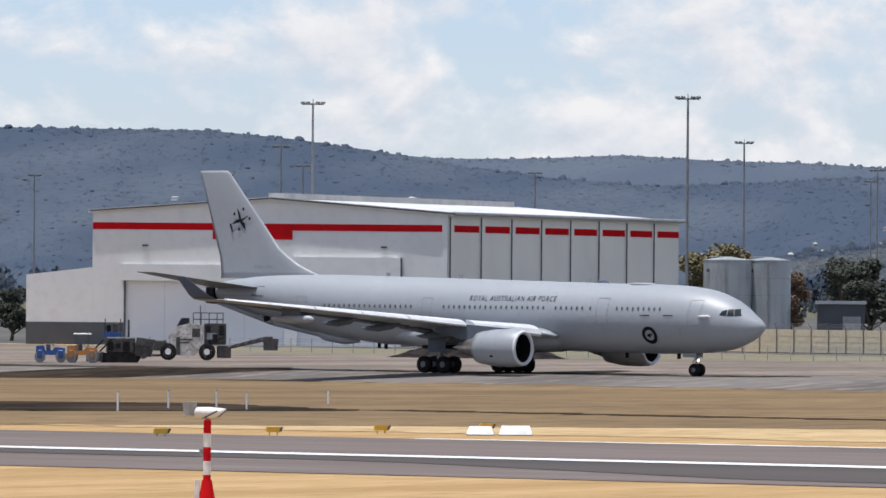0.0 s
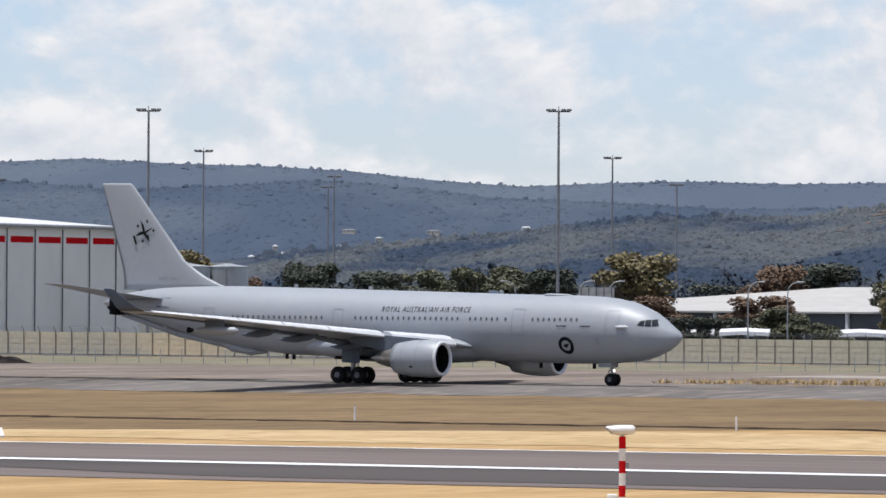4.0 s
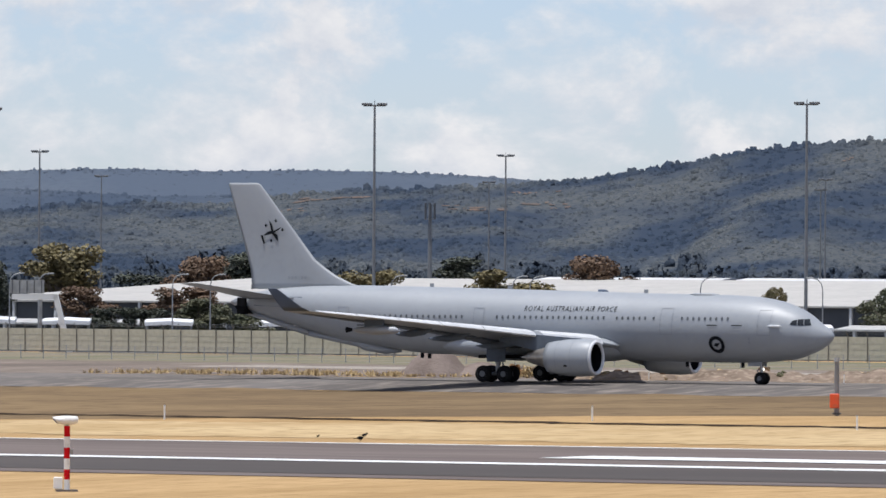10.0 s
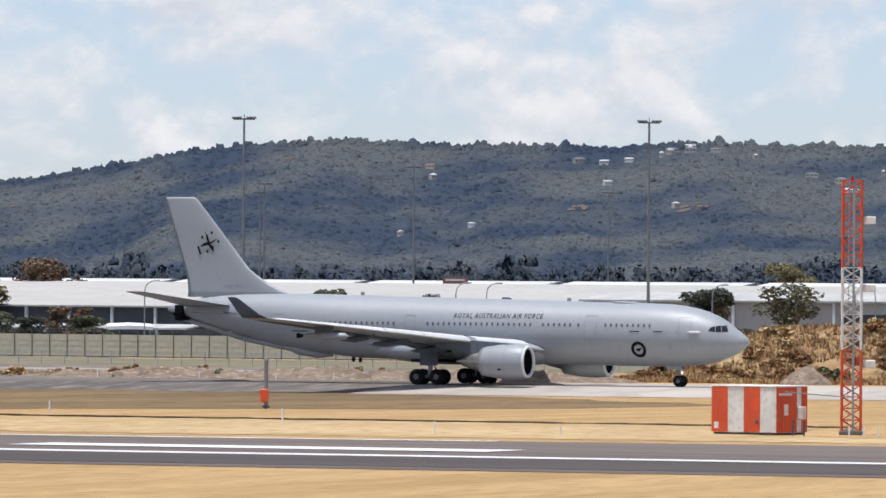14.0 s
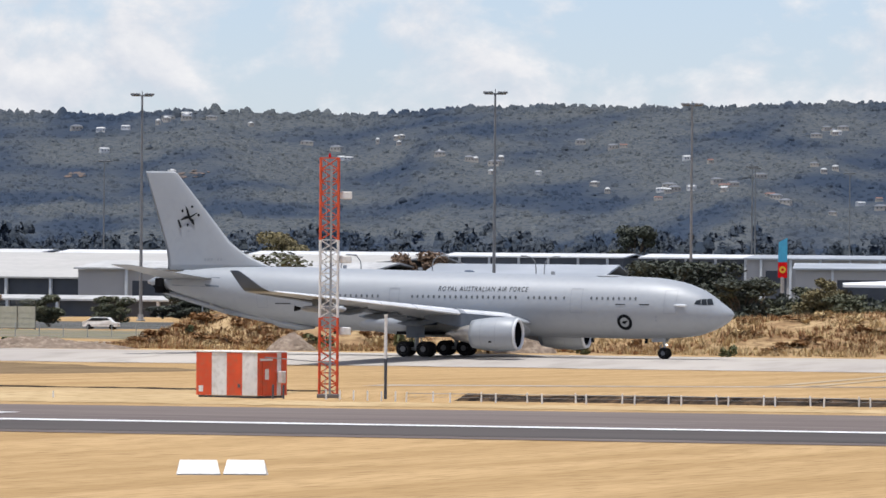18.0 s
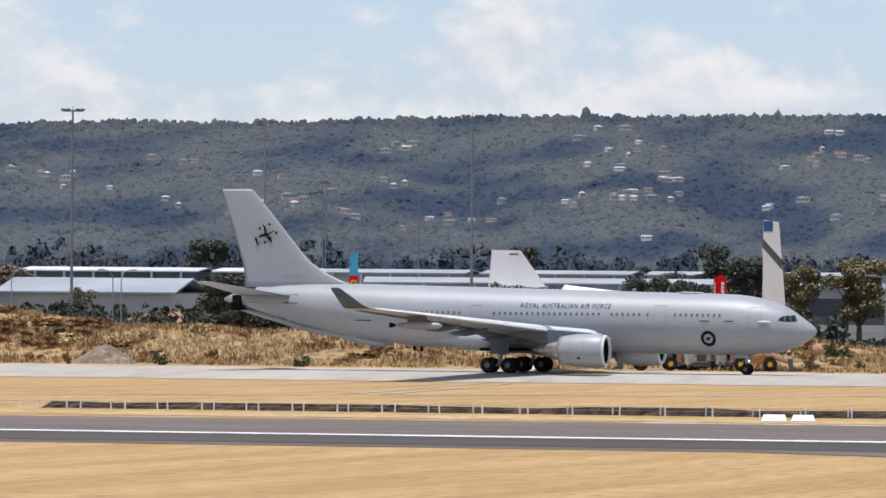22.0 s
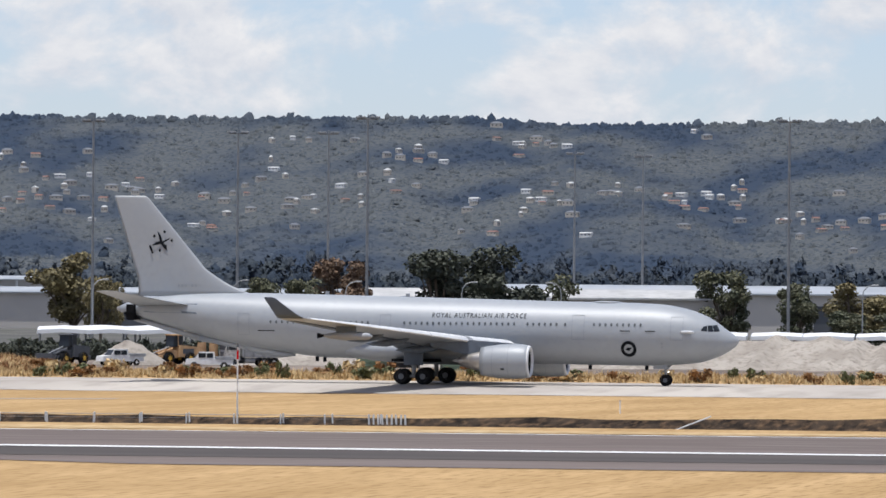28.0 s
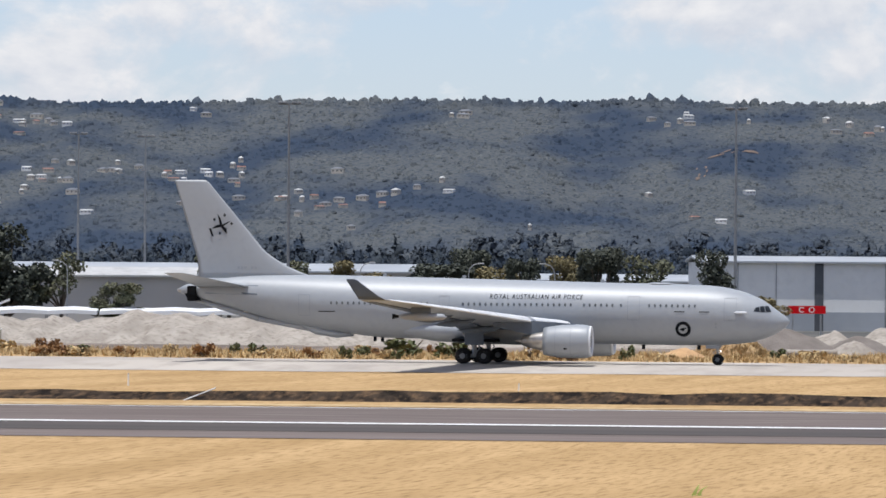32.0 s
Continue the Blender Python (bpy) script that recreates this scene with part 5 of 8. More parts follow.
def build_fence():
    runs = [((-640, 905), (-590, 875)), ((-597, 862.8), (-358.5, 834.6))]
    f = thing("boundary_fence", "cream panelled security fence on steel posts with angled tops", "fence")
    pan = mesh_of(B(-1.2, 1.2, -.03, .03, .25, 2.75), "panel", M_CREAM)
    bm = bmesh.new()
    rod(bm, (0, -.12, 0), (0, -.12, 2.95), .05, n=6)
    rod(bm, (0, -.12, 2.95), (0, -.55, 3.4), .04, n=6)
    post = mesh_of(bm, "post", M_FENCE_POST)
    a, b = Vector(runs[1][0]), Vector(runs[1][1])
    n = int((b - a).length / 2.45)
    ang = math.degrees(math.atan2(b.y - a.y, b.x - a.x))
    for i in range(n + 1):
        p = a + (b - a) * i / n
        part("post", post, None, f).matrix_basis = pose(p.x, p.y, 0, 0, 0, ang)
        if i < n:
            q = a + (b - a) * (i + .5) / n
            part("panel", pan, None, f).matrix_basis = pose(q.x, q.y, 0, 0, 0, ang)
    for z, off in ((3.05, -.22), (3.2, -.36), (3.38, -.52)):
        part("wire", R((a.x, a.y + off, z), (b.x, b.y + off, z), .012, n=4), M_STEEL, f)
    part("bottom_rail", R((a.x, a.y, .22), (b.x, b.y, .22), .06, n=6), M_CHAR, f)
    # inner chain-link fence in front
    g = thing("mesh_fence", "low wire mesh fence on thin posts", "fence")
    c, d = Vector((-600, 806)), Vector((-290, 768))
    n = int((d - c).length / 3.0)
    pm = mesh_of(R((0, 0, 0), (0, 0, 1.5), .045, n=6), "post", M_STEEL)
    for i in range(n + 1):
        p = c + (d - c) * i / n
        part("post", pm, None, g).matrix_basis = pose(p.x, p.y, 0)
    for z in (.15, .5, .85, 1.2, 1.45):
        part("wire", R((c.x, c.y, z), (d.x, d.y, z), .014, n=4), M_STEEL, g)


build_fence()


# ---------- lattice tower, striped cabin, marker posts
def build_tower():
    t = thing("lattice_tower", "slim lattice tower painted in orange and white bands", "tower", at=(-181.1, 470.5, 0), rz=20)
    part("footing", B(-.75, .75, -.75, .75, 0, .28, bevel=.05), M_SHOULDER, t, "concrete footing")
    H, w = 16.1, .6
    cols = [M_ORANGE, M_WHITE, M_ORANGE]
    bands = [(0.2, 5.4), (5.4, 10.6), (10.6, H)]
    for (z0, z1), m in zip(bands, cols):
        for sx, sy in ((-w, -w), (w, -w), (w, w), (-w, w)):
            part("leg", R((sx, sy, z0), (sx, sy, z1), .085, n=6), m, t)
        k = max(2, round((z1 - z0) / .75))
        dz = (z1 - z0) / k
        for i in range(k):
            a, b = z0 + i * dz, z0 + (i + 1) * dz
            for p, q in (((-w, -w), (w, -w)), ((w, -w), (w, w)), ((w, w), (-w, w)), ((-w, w), (-w, -w))):
                part("bracing", R((*p, a), (*q, b), .05, n=4, caps=False), m, t)
                part("bracing", R((*q, a), (*p, b), .045, n=4, caps=False), m, t)
                part("bracing", R((*p, b), (*q, b), .045, n=4, caps=False), m, t)
    for z in (4.5, 9.3, 13.6):
        bx = part("antenna_box", B(.7, 1.5, -.35, .35, z - .25, z + .25, bevel=.04), M_WHITE, t, "white antenna box")
        part("bracket", B(.55, .72, -.1, .1, z - .1, z + .1), M_STEEL, bx)
    part("ladder_rail", R((-.2, -w - .1, .3), (-.2, -w - .1, H), .025, n=4), M_STEEL, t)
    part("cable_tray", B(.05, .2, -w - .12, -w - .04, .3, H - .5), M_STEEL, t)
    part("top_light", L([(H, .09), (H + .3, .07)], n=8, axis="z"), M_RED, t)


def build_cabin():
    c = thing("equipment_cabin", "equipment shelter in broad orange and white vertical stripes", "cabin", at=(-186.2, 467.6, 0), rz=-12)
    w, d, Hh = 4.9, 3.5, 3.1
    part("skid", B(-w / 2 + .1, w / 2 - .1, -d / 2 + .1, d / 2 - .1, 0, .16), M_CHAR, c)
    part("shell", B(-w / 2, w / 2, -d / 2, d / 2, .16, Hh - .06, bevel=.03), M_WHITE, c)
    q = w / 4
    for i in (0, 2):
        part("stripe", B(-w / 2 + i * q, -w / 2 + (i + 1) * q, -d / 2 - .03, -d / 2 - .004, .18, Hh - .08), M_ORANGE, c, "orange painted stripe")
    for y0, y1 in ((-d / 2 - .02, .55), (1.1, d / 2)):
        part("side_stripe", B(w / 2 + .004, w / 2 + .03, y0, y1, .18, Hh - .08), M_ORANGE, c, "orange painted stripe")
    part("roof", B(-w / 2 - .05, w / 2 + .05, -d / 2 - .05, d / 2 + .05, Hh - .06, Hh + .03, bevel=.03), M_WHITE, c)
    dr = part("door", B(w / 2 + .032, w / 2 + .06, -1.2, -.2, .25, 2.45), M_ORANGE, c, "orange shelter door")
    part("notice", B(w / 2 + .062, w / 2 + .075, -.95, -.5, 1.25, 1.95), M_WHITE, dr)
    part("door_rail", B(w / 2 + .032, w / 2 + .1, -1.5, -.1, 2.5, 2.65), M_WHITE, c)
    part("notice", B(-w / 2 + .2, -w / 2 + .55, -d / 2 - .045, -d / 2 - .032, .4, .8), M_WHITE, c)
    part("cable_gland", B(.9, 1.1, -d / 2 - .05, -d / 2 - .006, .7, .95), M_CHAR, c)
    part("air_conditioner", B(w / 2 + .032, w / 2 + .4, .6, 1.1, 1.0, 1.8, bevel=.04), M_WHITE, c)
    for x, y in ((3.6, -1.6), (4.3, -1.4)):
        part("bollard", R((x, y, 0), (x, y, .95), .07, n=8), M_CHAR, c)
    part("conduit", R((2.4, -1, 2.75), (5.6, 2.2, 2.4), .035, n=5), M_STEEL, c)


def build_marker():
    m = thing("marker_pole", "thin marker pole, white above and black below", "pole", at=(-176.8, 470, 0))
    part("lower_pole", R((0, 0, 0), (0, 0, 2.7), .11, n=8), M_CHAR, m)
    part("upper_pole", R((0, 0, 2.7), (0, 0, 5.55), .12, .11, n=8), M_WHITE, m)
    part("cap", R((0, 0, 5.55), (0, 0, 5.65), .14, n=8), M_WHITE, m)


build_tower()
build_cabin()
build_marker()


# ---------- planting
def facing(x, y):
    return -math.degrees(math.atan2(x, y - 20))


def leaf_blob(rng, centre, radius, n, size, flat=0.8):
    """Leaf facets scattered in the outer part of a lump."""
    vs, fs = [], []
    for _ in range(n):
        d = Vector((rng.gauss(0, 1), rng.gauss(0, 1), rng.gauss(0, 1))).normalized()
        r = rng.uniform(0.62, 1.06)
        o = Vector(centre) + Vector((d.x * radius * r, d.y * radius * r, d.z * radius * r * flat))
        u = Vector((rng.gauss(0, 1), rng.gauss(0, 1), rng.gauss(0, 0.7))).normalized() * size * rng.uniform(0.6, 1.3)
        w = u.cross(d + Vector((rng.gauss(0, .5), rng.gauss(0, .5), rng.gauss(0, .5)))).normalized() * size * rng.uniform(0.5, 1.0)
        i = len(vs)
        vs += [tuple(o - u), tuple(o + w), tuple(o + u * 0.8), tuple(o - w)]
        fs.append((i, i + 1, i + 2, i + 3))
    return vs, fs


def tree_mesh(seed, leaf, density=1.0, trunk_part=0.28, lumps=22, leaf_size=0.21, spread=1.0):
    """A unit-like tree 10 m high and about 7 m wide: trunk with limbs, crown in lumps of leaves."""
    rng = random.Random(seed)
    bm = bmesh.new()
    lean = Vector((rng.uniform(-.5, .5), rng.uniform(-.5, .5), 0))
    fork = Vector((0, 0, 10 * trunk_part)) + lean * .5
    rod(bm, (0, 0, -.1), fork, .32, .22, n=8)
    vs, fs = [], []
    for k in range(lumps):
        a = rng.uniform(0, 6.28)
        h = rng.uniform(trunk_part + .08, .92)
        rr = spread * 3.3 * math.sqrt(max(.08, math.sin(math.pi * min(.95, (h - trunk_part * .55) / (1.12 - trunk_part * .55))))) * rng.uniform(.25, 1.0)
        c = Vector((math.cos(a) * rr, math.sin(a) * rr, 10 * h)) + lean
        q = rng.uniform(.85, 1.55)
        mid = fork.lerp(c, .55) + Vector((rng.uniform(-.3, .3), rng.uniform(-.3, .3), rng.uniform(-.2, .4)))
        rod(bm, fork - Vector((0, 0, rng.uniform(0, .8))), mid, .14, .09, n=5, caps=False)
        rod(bm, mid, c, .09, .03, n=5, caps=False)
        v, f = leaf_blob(rng, c, q, int(250 * density * q), leaf_size)
        b = len(vs)
        vs += v
        fs += [tuple(i + b for i in g) for g in f]
    return mesh_of(bm, "trunk", M_BARK), raw_mesh("crown", vs, fs, leaf)


def plant(places, leaf, name, label, seeds, group="", **kw):
    """Trees of one kind; places are (x, y, height, width)."""
    kinds = [tree_mesh(s, leaf, **kw) for s in seeds]
    for i, (x, y, h, w) in enumerate(places):
        tr, cr = kinds[i % len(kinds)]
        t = thing(name, label, "tree", at=(x, y, 0), rz=(i * 77) % 360, group=group)
        t.scale = (w / 5.6, w / 5.6, h / 10.2)
        part("trunk", tr, None, t)
        part("crown", cr, None, t)


T_DARK_A = [(-784, 1189, 16.4, 5.5), (-873, 1371, 17.0, 9.3), (-709, 1120, 10.6, 8.3), (-686, 890, 7.1, 4.4), (-856, 1341, 15.8, 8.2), (-791, 1264, 13.7, 8.8), (-653, 1055, 9.6, 6.6), (-636, 1067, 14.5, 7.3), (-617, 1020, 7.4, 9.1), (-821, 1363, 12.4, 17.6), (-734, 1181, 10.8, 8.1),
            (-542, 948, 4.9, 6.2), (-546, 945, 5.2, 5.5), (-802, 1258, 14.8, 7.7), (-823, 1478, 16.8, 14.3), (-766, 1337, 12.0, 12.0), (-815, 1366, 11.4, 10.3), (-473, 934, 4.4, 3.4), (-911, 1743, 17.9, 18.3), (-433, 956, 6.6, 4.6)]
T_DARK_B = [(-281, 834, 8.6, 7.0), (-276, 836, 9.0, 7.6), (-271.5, 833, 7.2, 6.4), (-382, 944, 8.4, 6.3), (-367, 904, 4.2, 7.4), (-394, 870, 6.6, 4.8), (-288, 858, 8.5, 9.8), (-281, 851, 6.1, 5.2), (-603, 1754, 15.7, 9.2), (-251, 849, 7.5, 7.1), (-363, 1307, 9.2, 7.7), (-234, 855, 2.9, 5.1), (-264, 997, 11.2, 6.8), (-375, 1381, 14.5, 7.2), (-524, 1755, 14.7, 7.9),
            (-168, 917, 12.7, 7.9), (-161, 918, 14.1, 8.3), (-115, 977, 9.2, 9.4), (-129, 1127, 10.8, 5.0), (-120, 1047, 10.7, 4.4), (-99, 949, 10.1, 4.0), (-84, 901, 11.0, 5.2), (-70, 902, 11.3, 5.2), (-243.4, 874, 9.2, 5.2), (-239.6, 878, 8.2, 4.6)]
T_OLIVE = [(-726, 1108, 13.9, 9.1), (-677, 1158, 13.8, 11.2), (-587, 1094, 9.9, 8.7), (-582, 1068, 9.3, 5.6), (-576, 1072, 9.8, 7.9), (-559, 1081, 10.3, 10.3), (-508, 1063, 7.9, 2.8), (-548, 1393, 12.6, 8.3), (-272, 863, 7.0, 4.6), (-257, 999, 10.5, 5.3), (-250, 1001, 11.3, 7.6), (-235, 1005, 12.9, 8.3),
           (-227, 986, 9.6, 4.5), (-223, 1008, 9.9, 6.1), (-125, 975, 9.5, 7.2), (-107, 978, 8.7, 6.5), (-94, 950, 10.1, 4.3), (-60, 853, 5.7, 4.6)]
T_BROWN = [(-718, 1113, 10.5, 5.0), (-623, 1074, 7.6, 7.1), (-659, 1169, 13.0, 8.6), (-588, 1037, 7.7, 8.3), (-592, 1177, 13.4, 9.5), (-477, 955, 5.8, 5.5), (-414, 943, 5.7, 5.5), (-404, 1082, 9.8, 7.4), (-237, 875, 5.3, 3.9), (-190, 963, 12.5, 6.5)]
T_GUM = [(-778, 1273, 11.9, 8.7), (-545, 969, 6.0, 6.3), (-594, 1090, 9.8, 7.1), (-517, 961, 5.5, 4.8), (-824, 1361, 12.3, 12.4), (-836, 1354, 11.7, 11.4), (-494, 1070, 8.0, 6.3), (-452, 1013, 7.4, 4.8), (-402, 904, 3.8, 6.0), (-354, 888, 3.9, 4.6), (-396, 977, 8.3, 4.6), (-288, 848, 4.1, 3.9),
         (-266, 855, 5.1, 5.8), (-261, 856, 4.2, 4.5), (-249, 923, 7.4, 4.1), (-219, 1009, 8.4, 5.7), (-211, 1011, 8.9, 5.3), (-139, 872, 6.7, 5.2), (-199, 961, 9.5, 5.1), (-195, 962, 9.3, 4.3), (-149, 1022, 11.1, 6.4), (-137, 1003, 9.2, 5.2), (-64, 853, 5.2, 3.9)]
T_SPARSE = [(-401, 1020, 9.2, 8.3), (-463, 1004, 7.6, 5.9), (-341, 946, 6.7, 3.6), (-254, 848, 8.1, 3.2), (-205, 1012, 9.4, 5.3), (-154, 920, 10.2, 5.5), (-83, 951, 10.2, 5.8)]
plant([(x, y, h * (.78 if y > 1000 else .95), w) for x, y, h, w in T_DARK_A] + T_DARK_B, M_LEAF_DARK, "tree", "dense dark green tree with a rounded crown", (1, 2, 3), "dark trees", trunk_part=0.2, lumps=24)
plant(T_OLIVE, M_LEAF_BROWN, "tree", "olive-gold gum tree with an open crown", (4, 5, 6), "olive gum trees", trunk_part=0.24)
plant(T_BROWN, material("russet_leaves", (0.12, 0.075, 0.045), (0.16, 0.10, 0.06), rough=0.8, scale=0.35, island=0.3), "tree", "dry tree with brownish foliage", (7, 8), "brown trees", trunk_part=0.15)
plant(T_GUM, M_LEAF, "tree", "mid-green gum tree among others", (9, 10, 11), "green gum trees", trunk_part=0.18)
plant([(-371, 868, 4.4, 4.2), (-364, 872, 4.0, 4.6), (-291, 862, 7.6, 6.6), (-286, 866, 8.0, 7.0), (-281, 864, 6.8, 6.2), (-276, 870, 6.0, 6.0), (-487, 876, 5.0, 4.6), (-476, 880, 5.6, 5.0), (-469, 874, 5.2, 4.8), (-450, 880, 5.6, 5.0),
       (-447, 874, 4.6, 4.2), (-437, 880, 5.0, 4.6), (-177, 880, 3.6, 4.2), (-174, 884, 3.8, 4.6), (-170, 882, 3.4, 4.0), (-116, 905, 6.6, 6.0), (-110, 908, 6.0, 6.4), (-100, 906, 6.4, 7.0), (-94, 904, 6.8, 6.6), (-88, 900, 6.6, 6.2), (-80, 902, 7.0, 6.0)], M_LEAF, "tree", "bushy green tree at the edge of a car park", (31, 32, 33), "bushy trees", trunk_part=0.12, lumps=22)
plant(T_SPARSE, M_LEAF, "tree", "thin gum tree with bare limbs showing", (12, 13), "sparse gum trees", density=0.4, trunk_part=0.3, lumps=12, leaf_size=0.25)

# distant belts of trees at the foot of the hills
def belt_spots(n, r0, r1, h0, h1, seed):
    """Trees on the plain, each of many small crowns heaped on one another."""
    rng = random.Random(seed)
    out = []
    for _ in range(n):
        a, r = radians(rng.uniform(-41, 1)), rng.uniform(r0, r1)
        h = (rng.uniform(h0, h1) - (3 if a < -.55 else 0)) * (0.8 + 0.45 * noise.noise(Vector((a * 50, r * 0.004, 3))))
        x, y = r * math.sin(a), r * math.cos(a)
        for k in range(18):
            q, up = h * rng.uniform(.075, .145), rng.random()
            out.append((x + rng.gauss(0, h * .24 * (1.2 - .6 * up)), y + rng.gauss(0, h * .2), h * (.02 + .84 * up), q, q * rng.uniform(1.4, 1.8)))
    return out


def tree_belt(name, spots, mat, label, seed):
    """Solid hearts of the crowns, with loose sprays of leaves over them."""
    crown_cloud(name, [(x, y, z, r * .95, h * .85) for x, y, z, r, h in spots[::2]], mat, label, seed)
    clump_cloud(name + "_leaves", spots, mat, label + ", outer sprays", seed + 5, leaves=9, facet=.5)


tree_belt("tree_belt", belt_spots(900, 1800, 2350, 8, 13.5, 21), foliage("belt_foliage", (0.033, 0.043, 0.058), (0.056, 0.065, 0.072), 0.2, patch=.05), "dark tree belt along the foot of the hills, haze painted in", 31)
tree_belt("far_tree_belt", belt_spots(480, 2350, 2800, 10, 15.5, 22), foliage("far_belt_foliage", (0.037, 0.049, 0.068), (0.062, 0.072, 0.084), 0.18, patch=.04), "grey-green trees on the plain below the hills, haze painted in", 32)
tree_belt("plain_woods", belt_spots(480, 2800, 3280, 12, 20, 23), foliage("plain_woods_foliage", (0.037, 0.050, 0.072), (0.066, 0.076, 0.088), 0.16, patch=.03), "grey-green woods at the foot of the hills, haze painted in", 33)


def bush_mesh(seed, leaf, n=260, size=0.16):
    rng = random.Random(seed)
    vs, fs = [], []
    for k in range(9):
        c = (rng.uniform(-.75, .75), rng.uniform(-.6, .6), rng.uniform(.2, .72))
        v, f = leaf_blob(rng, c, rng.uniform(.25, .42), n // 9, size)
        b = len(vs)
        vs += v
        fs += [tuple(i + b for i in g) for g in f]
    return raw_mesh("foliage", vs, fs, leaf)


def stem_mesh(seed):
    rng = random.Random(seed)
    bm = bmesh.new()
    for k in range(14):
        a = rng.uniform(0, 6.28)
        rod(bm, (0, 0, 0), (math.cos(a) * rng.uniform(.2, .8), math.sin(a) * .5, rng.uniform(.5, 1.05)), .02, .008, n=4, caps=False)
    return mesh_of(bm, "stem", M_BARK)


M_BUSH_RUST = material("rusty_bush", (0.20, 0.105, 0.05), (0.28, 0.165, 0.08), rough=0.9, scale=1.5, island=0.3)
M_BUSH_GREEN = material("green_bush", (0.085, 0.10, 0.038), (0.125, 0.125, 0.05), rough=0.8, scale=1.5, island=0.3)
BUSH = [(bush_mesh(1, M_BUSH_RUST), stem_mesh(1), "rust-brown dry roadside bush", "dry bushes"), (bush_mesh(2, M_BUSH_GREEN), stem_mesh(2), "small green roadside bush", "green bushes"), (bush_mesh(3, M_STRAW, 200, .2), stem_mesh(3), "straw-coloured dry bush beside the taxiway", "straw bushes")]
rng = random.Random(8)
spots = [(-81.1, 707, 5.6, 1.9, 1), (-76.5, 705, 4.2, 1.8, 1), (-84.9, 690, 1.6, 1.3, 1), (-79.5, 689, 1.4, 1.0, 1), (-88.2, 691, 2.0, 1.2, 0), (-99, 692, 2.6, 1.5, 0), (-107, 693, 2.2, 1.1, 0), (-68, 700, 1.8, 1.4, 2), (-58, 696, 1.6, 1.5, 1),
         (-240.2, 690, 1.8, 1.3, 1), (-263, 703.5, 2.6, 1.5, 2), (-266, 703.8, 2.2, 1.6, 2), (-271.5, 703.5, 2.0, 1.4, 1), (-249.9, 690, .9, 1.3, 0), (-225, 688, 1.8, 1.1, 1), (-302, 694, 2.0, 1.0, 1), (-330, 690, 1.8, .9, 1), (-262, 700, 2.4, 1.8, 1)]
for i in range(46):
    x = rng.uniform(-178, -112)
    spots.append((x, rng.uniform(690, 726), rng.uniform(1.4, 3.4), rng.uniform(.8, 1.7), rng.choice((0, 0, 2, 1))))
for i in range(34):
    x = rng.uniform(-365, -300)
    spots.append((x, rng.uniform(690, 712), rng.uniform(1.2, 2.4), rng.uniform(.6, 1.2), rng.choice((0, 0, 2))))
for i in range(26):
    spots.append((rng.uniform(-112, -36), rng.uniform(690, 724), rng.uniform(1.2, 2.6), rng.uniform(.6, 1.2), rng.choice((0, 2, 2, 1))))
for i in range(64):
    spots.append((rng.uniform(-294, -172), rng.uniform(699, 722), rng.uniform(1.2, 3.4), rng.uniform(.5, 1.1), rng.choice((0, 0, 0, 2))))
for i in range(70):
    spots.append((rng.uniform(-295, -257), rng.uniform(706, 732), rng.uniform(1.6, 3.6), rng.uniform(.5, 1.1), rng.choice((0, 0, 0, 0, 2, 1))))
GRASS_CREST = [(-298, 0), (-294.4, 2.9), (-290.5, 4.4), (-287, 5.0), (-280.6, 5.4), (-275, 5.3), (-272, 5.0), (-267.5, 4.3), (-260, 3.5), (-258, 2.9), (-255.5, 3.4), (-248, 3.4), (-243, 2.9), (-236, 3.1), (-222, 3.7), (-205, 3.9), (-190, 3.4), (-181, 2.2), (-172, 0.8), (-166, 0)]
GRASS_FRONT = [(-300, 705), (-262, 704), (-255, 695), (-160, 694)]
SAND_CREST = [(-172, 0), (-168, 1.6), (-162, 2.6), (-154, 3.0), (-147, 2.4), (-142, 2.6), (-138, 3.0), (-128, 3.3), (-112, 3.5), (-98, 3.3), (-84, 3.2), (-70, 2.6), (-58, 2.0), (-40, 2.2), (-10, 2.0), (20, 0)]


def bank_z(x, y, crest, front, back):
    """Height of a long bank: crest profile along x, rising from front (a line of x, y) to the top and falling to back."""
    top, front = lerp_table(crest, x), lerp_table(front, x)
    mid = front + (back - front) * 0.45
    k = 0.0 if y <= front or y >= back else ((y - front) / (mid - front) if y < mid else (back - y) / (back - mid))
    return top * k * k * (3 - 2 * k)


for x, y, w, h, k in spots:
    fo, st, lab, grp = BUSH[k]
    b = thing("bush", lab, "bush", at=(x, y, bank_z(x, y, GRASS_CREST, GRASS_FRONT, 762) if -298 < x < -166 else 0), rz=rng.uniform(0, 360), group=grp)
    b.scale = (w / 2, w / 2, h)
    part("foliage", fo, None, b)
    part("stem", st, None, b)


def tufts(name, places, label, seed, mat=M_STRAW):
    """Dry grass: fans of thin blades; places are (x, y, z, height)."""
    rng = random.Random(seed)
    vs, fs = [], []
    for x, y, z, h in places:
        for k in range(6):
            a, q = rng.uniform(0, 6.28), rng.uniform(.05, .25)
            u = Vector((math.cos(a), math.sin(a), 0))
            p = Vector((x, y, z)) + u * q
            tip = p + Vector((u.x * h * rng.uniform(.1, .7), u.y * h * .4, h * rng.uniform(.6, 1.1)))
            w = Vector((-u.y, u.x, 0)) * rng.uniform(.04, .10)
            i = len(vs)
            vs += [tuple(p - w), tuple(p + w), tuple(tip)]
            fs.append((i, i + 1, i + 2))
    tagged(new(name, raw_mesh(name, vs, fs, mat)), label, "grass", kind="stuff")


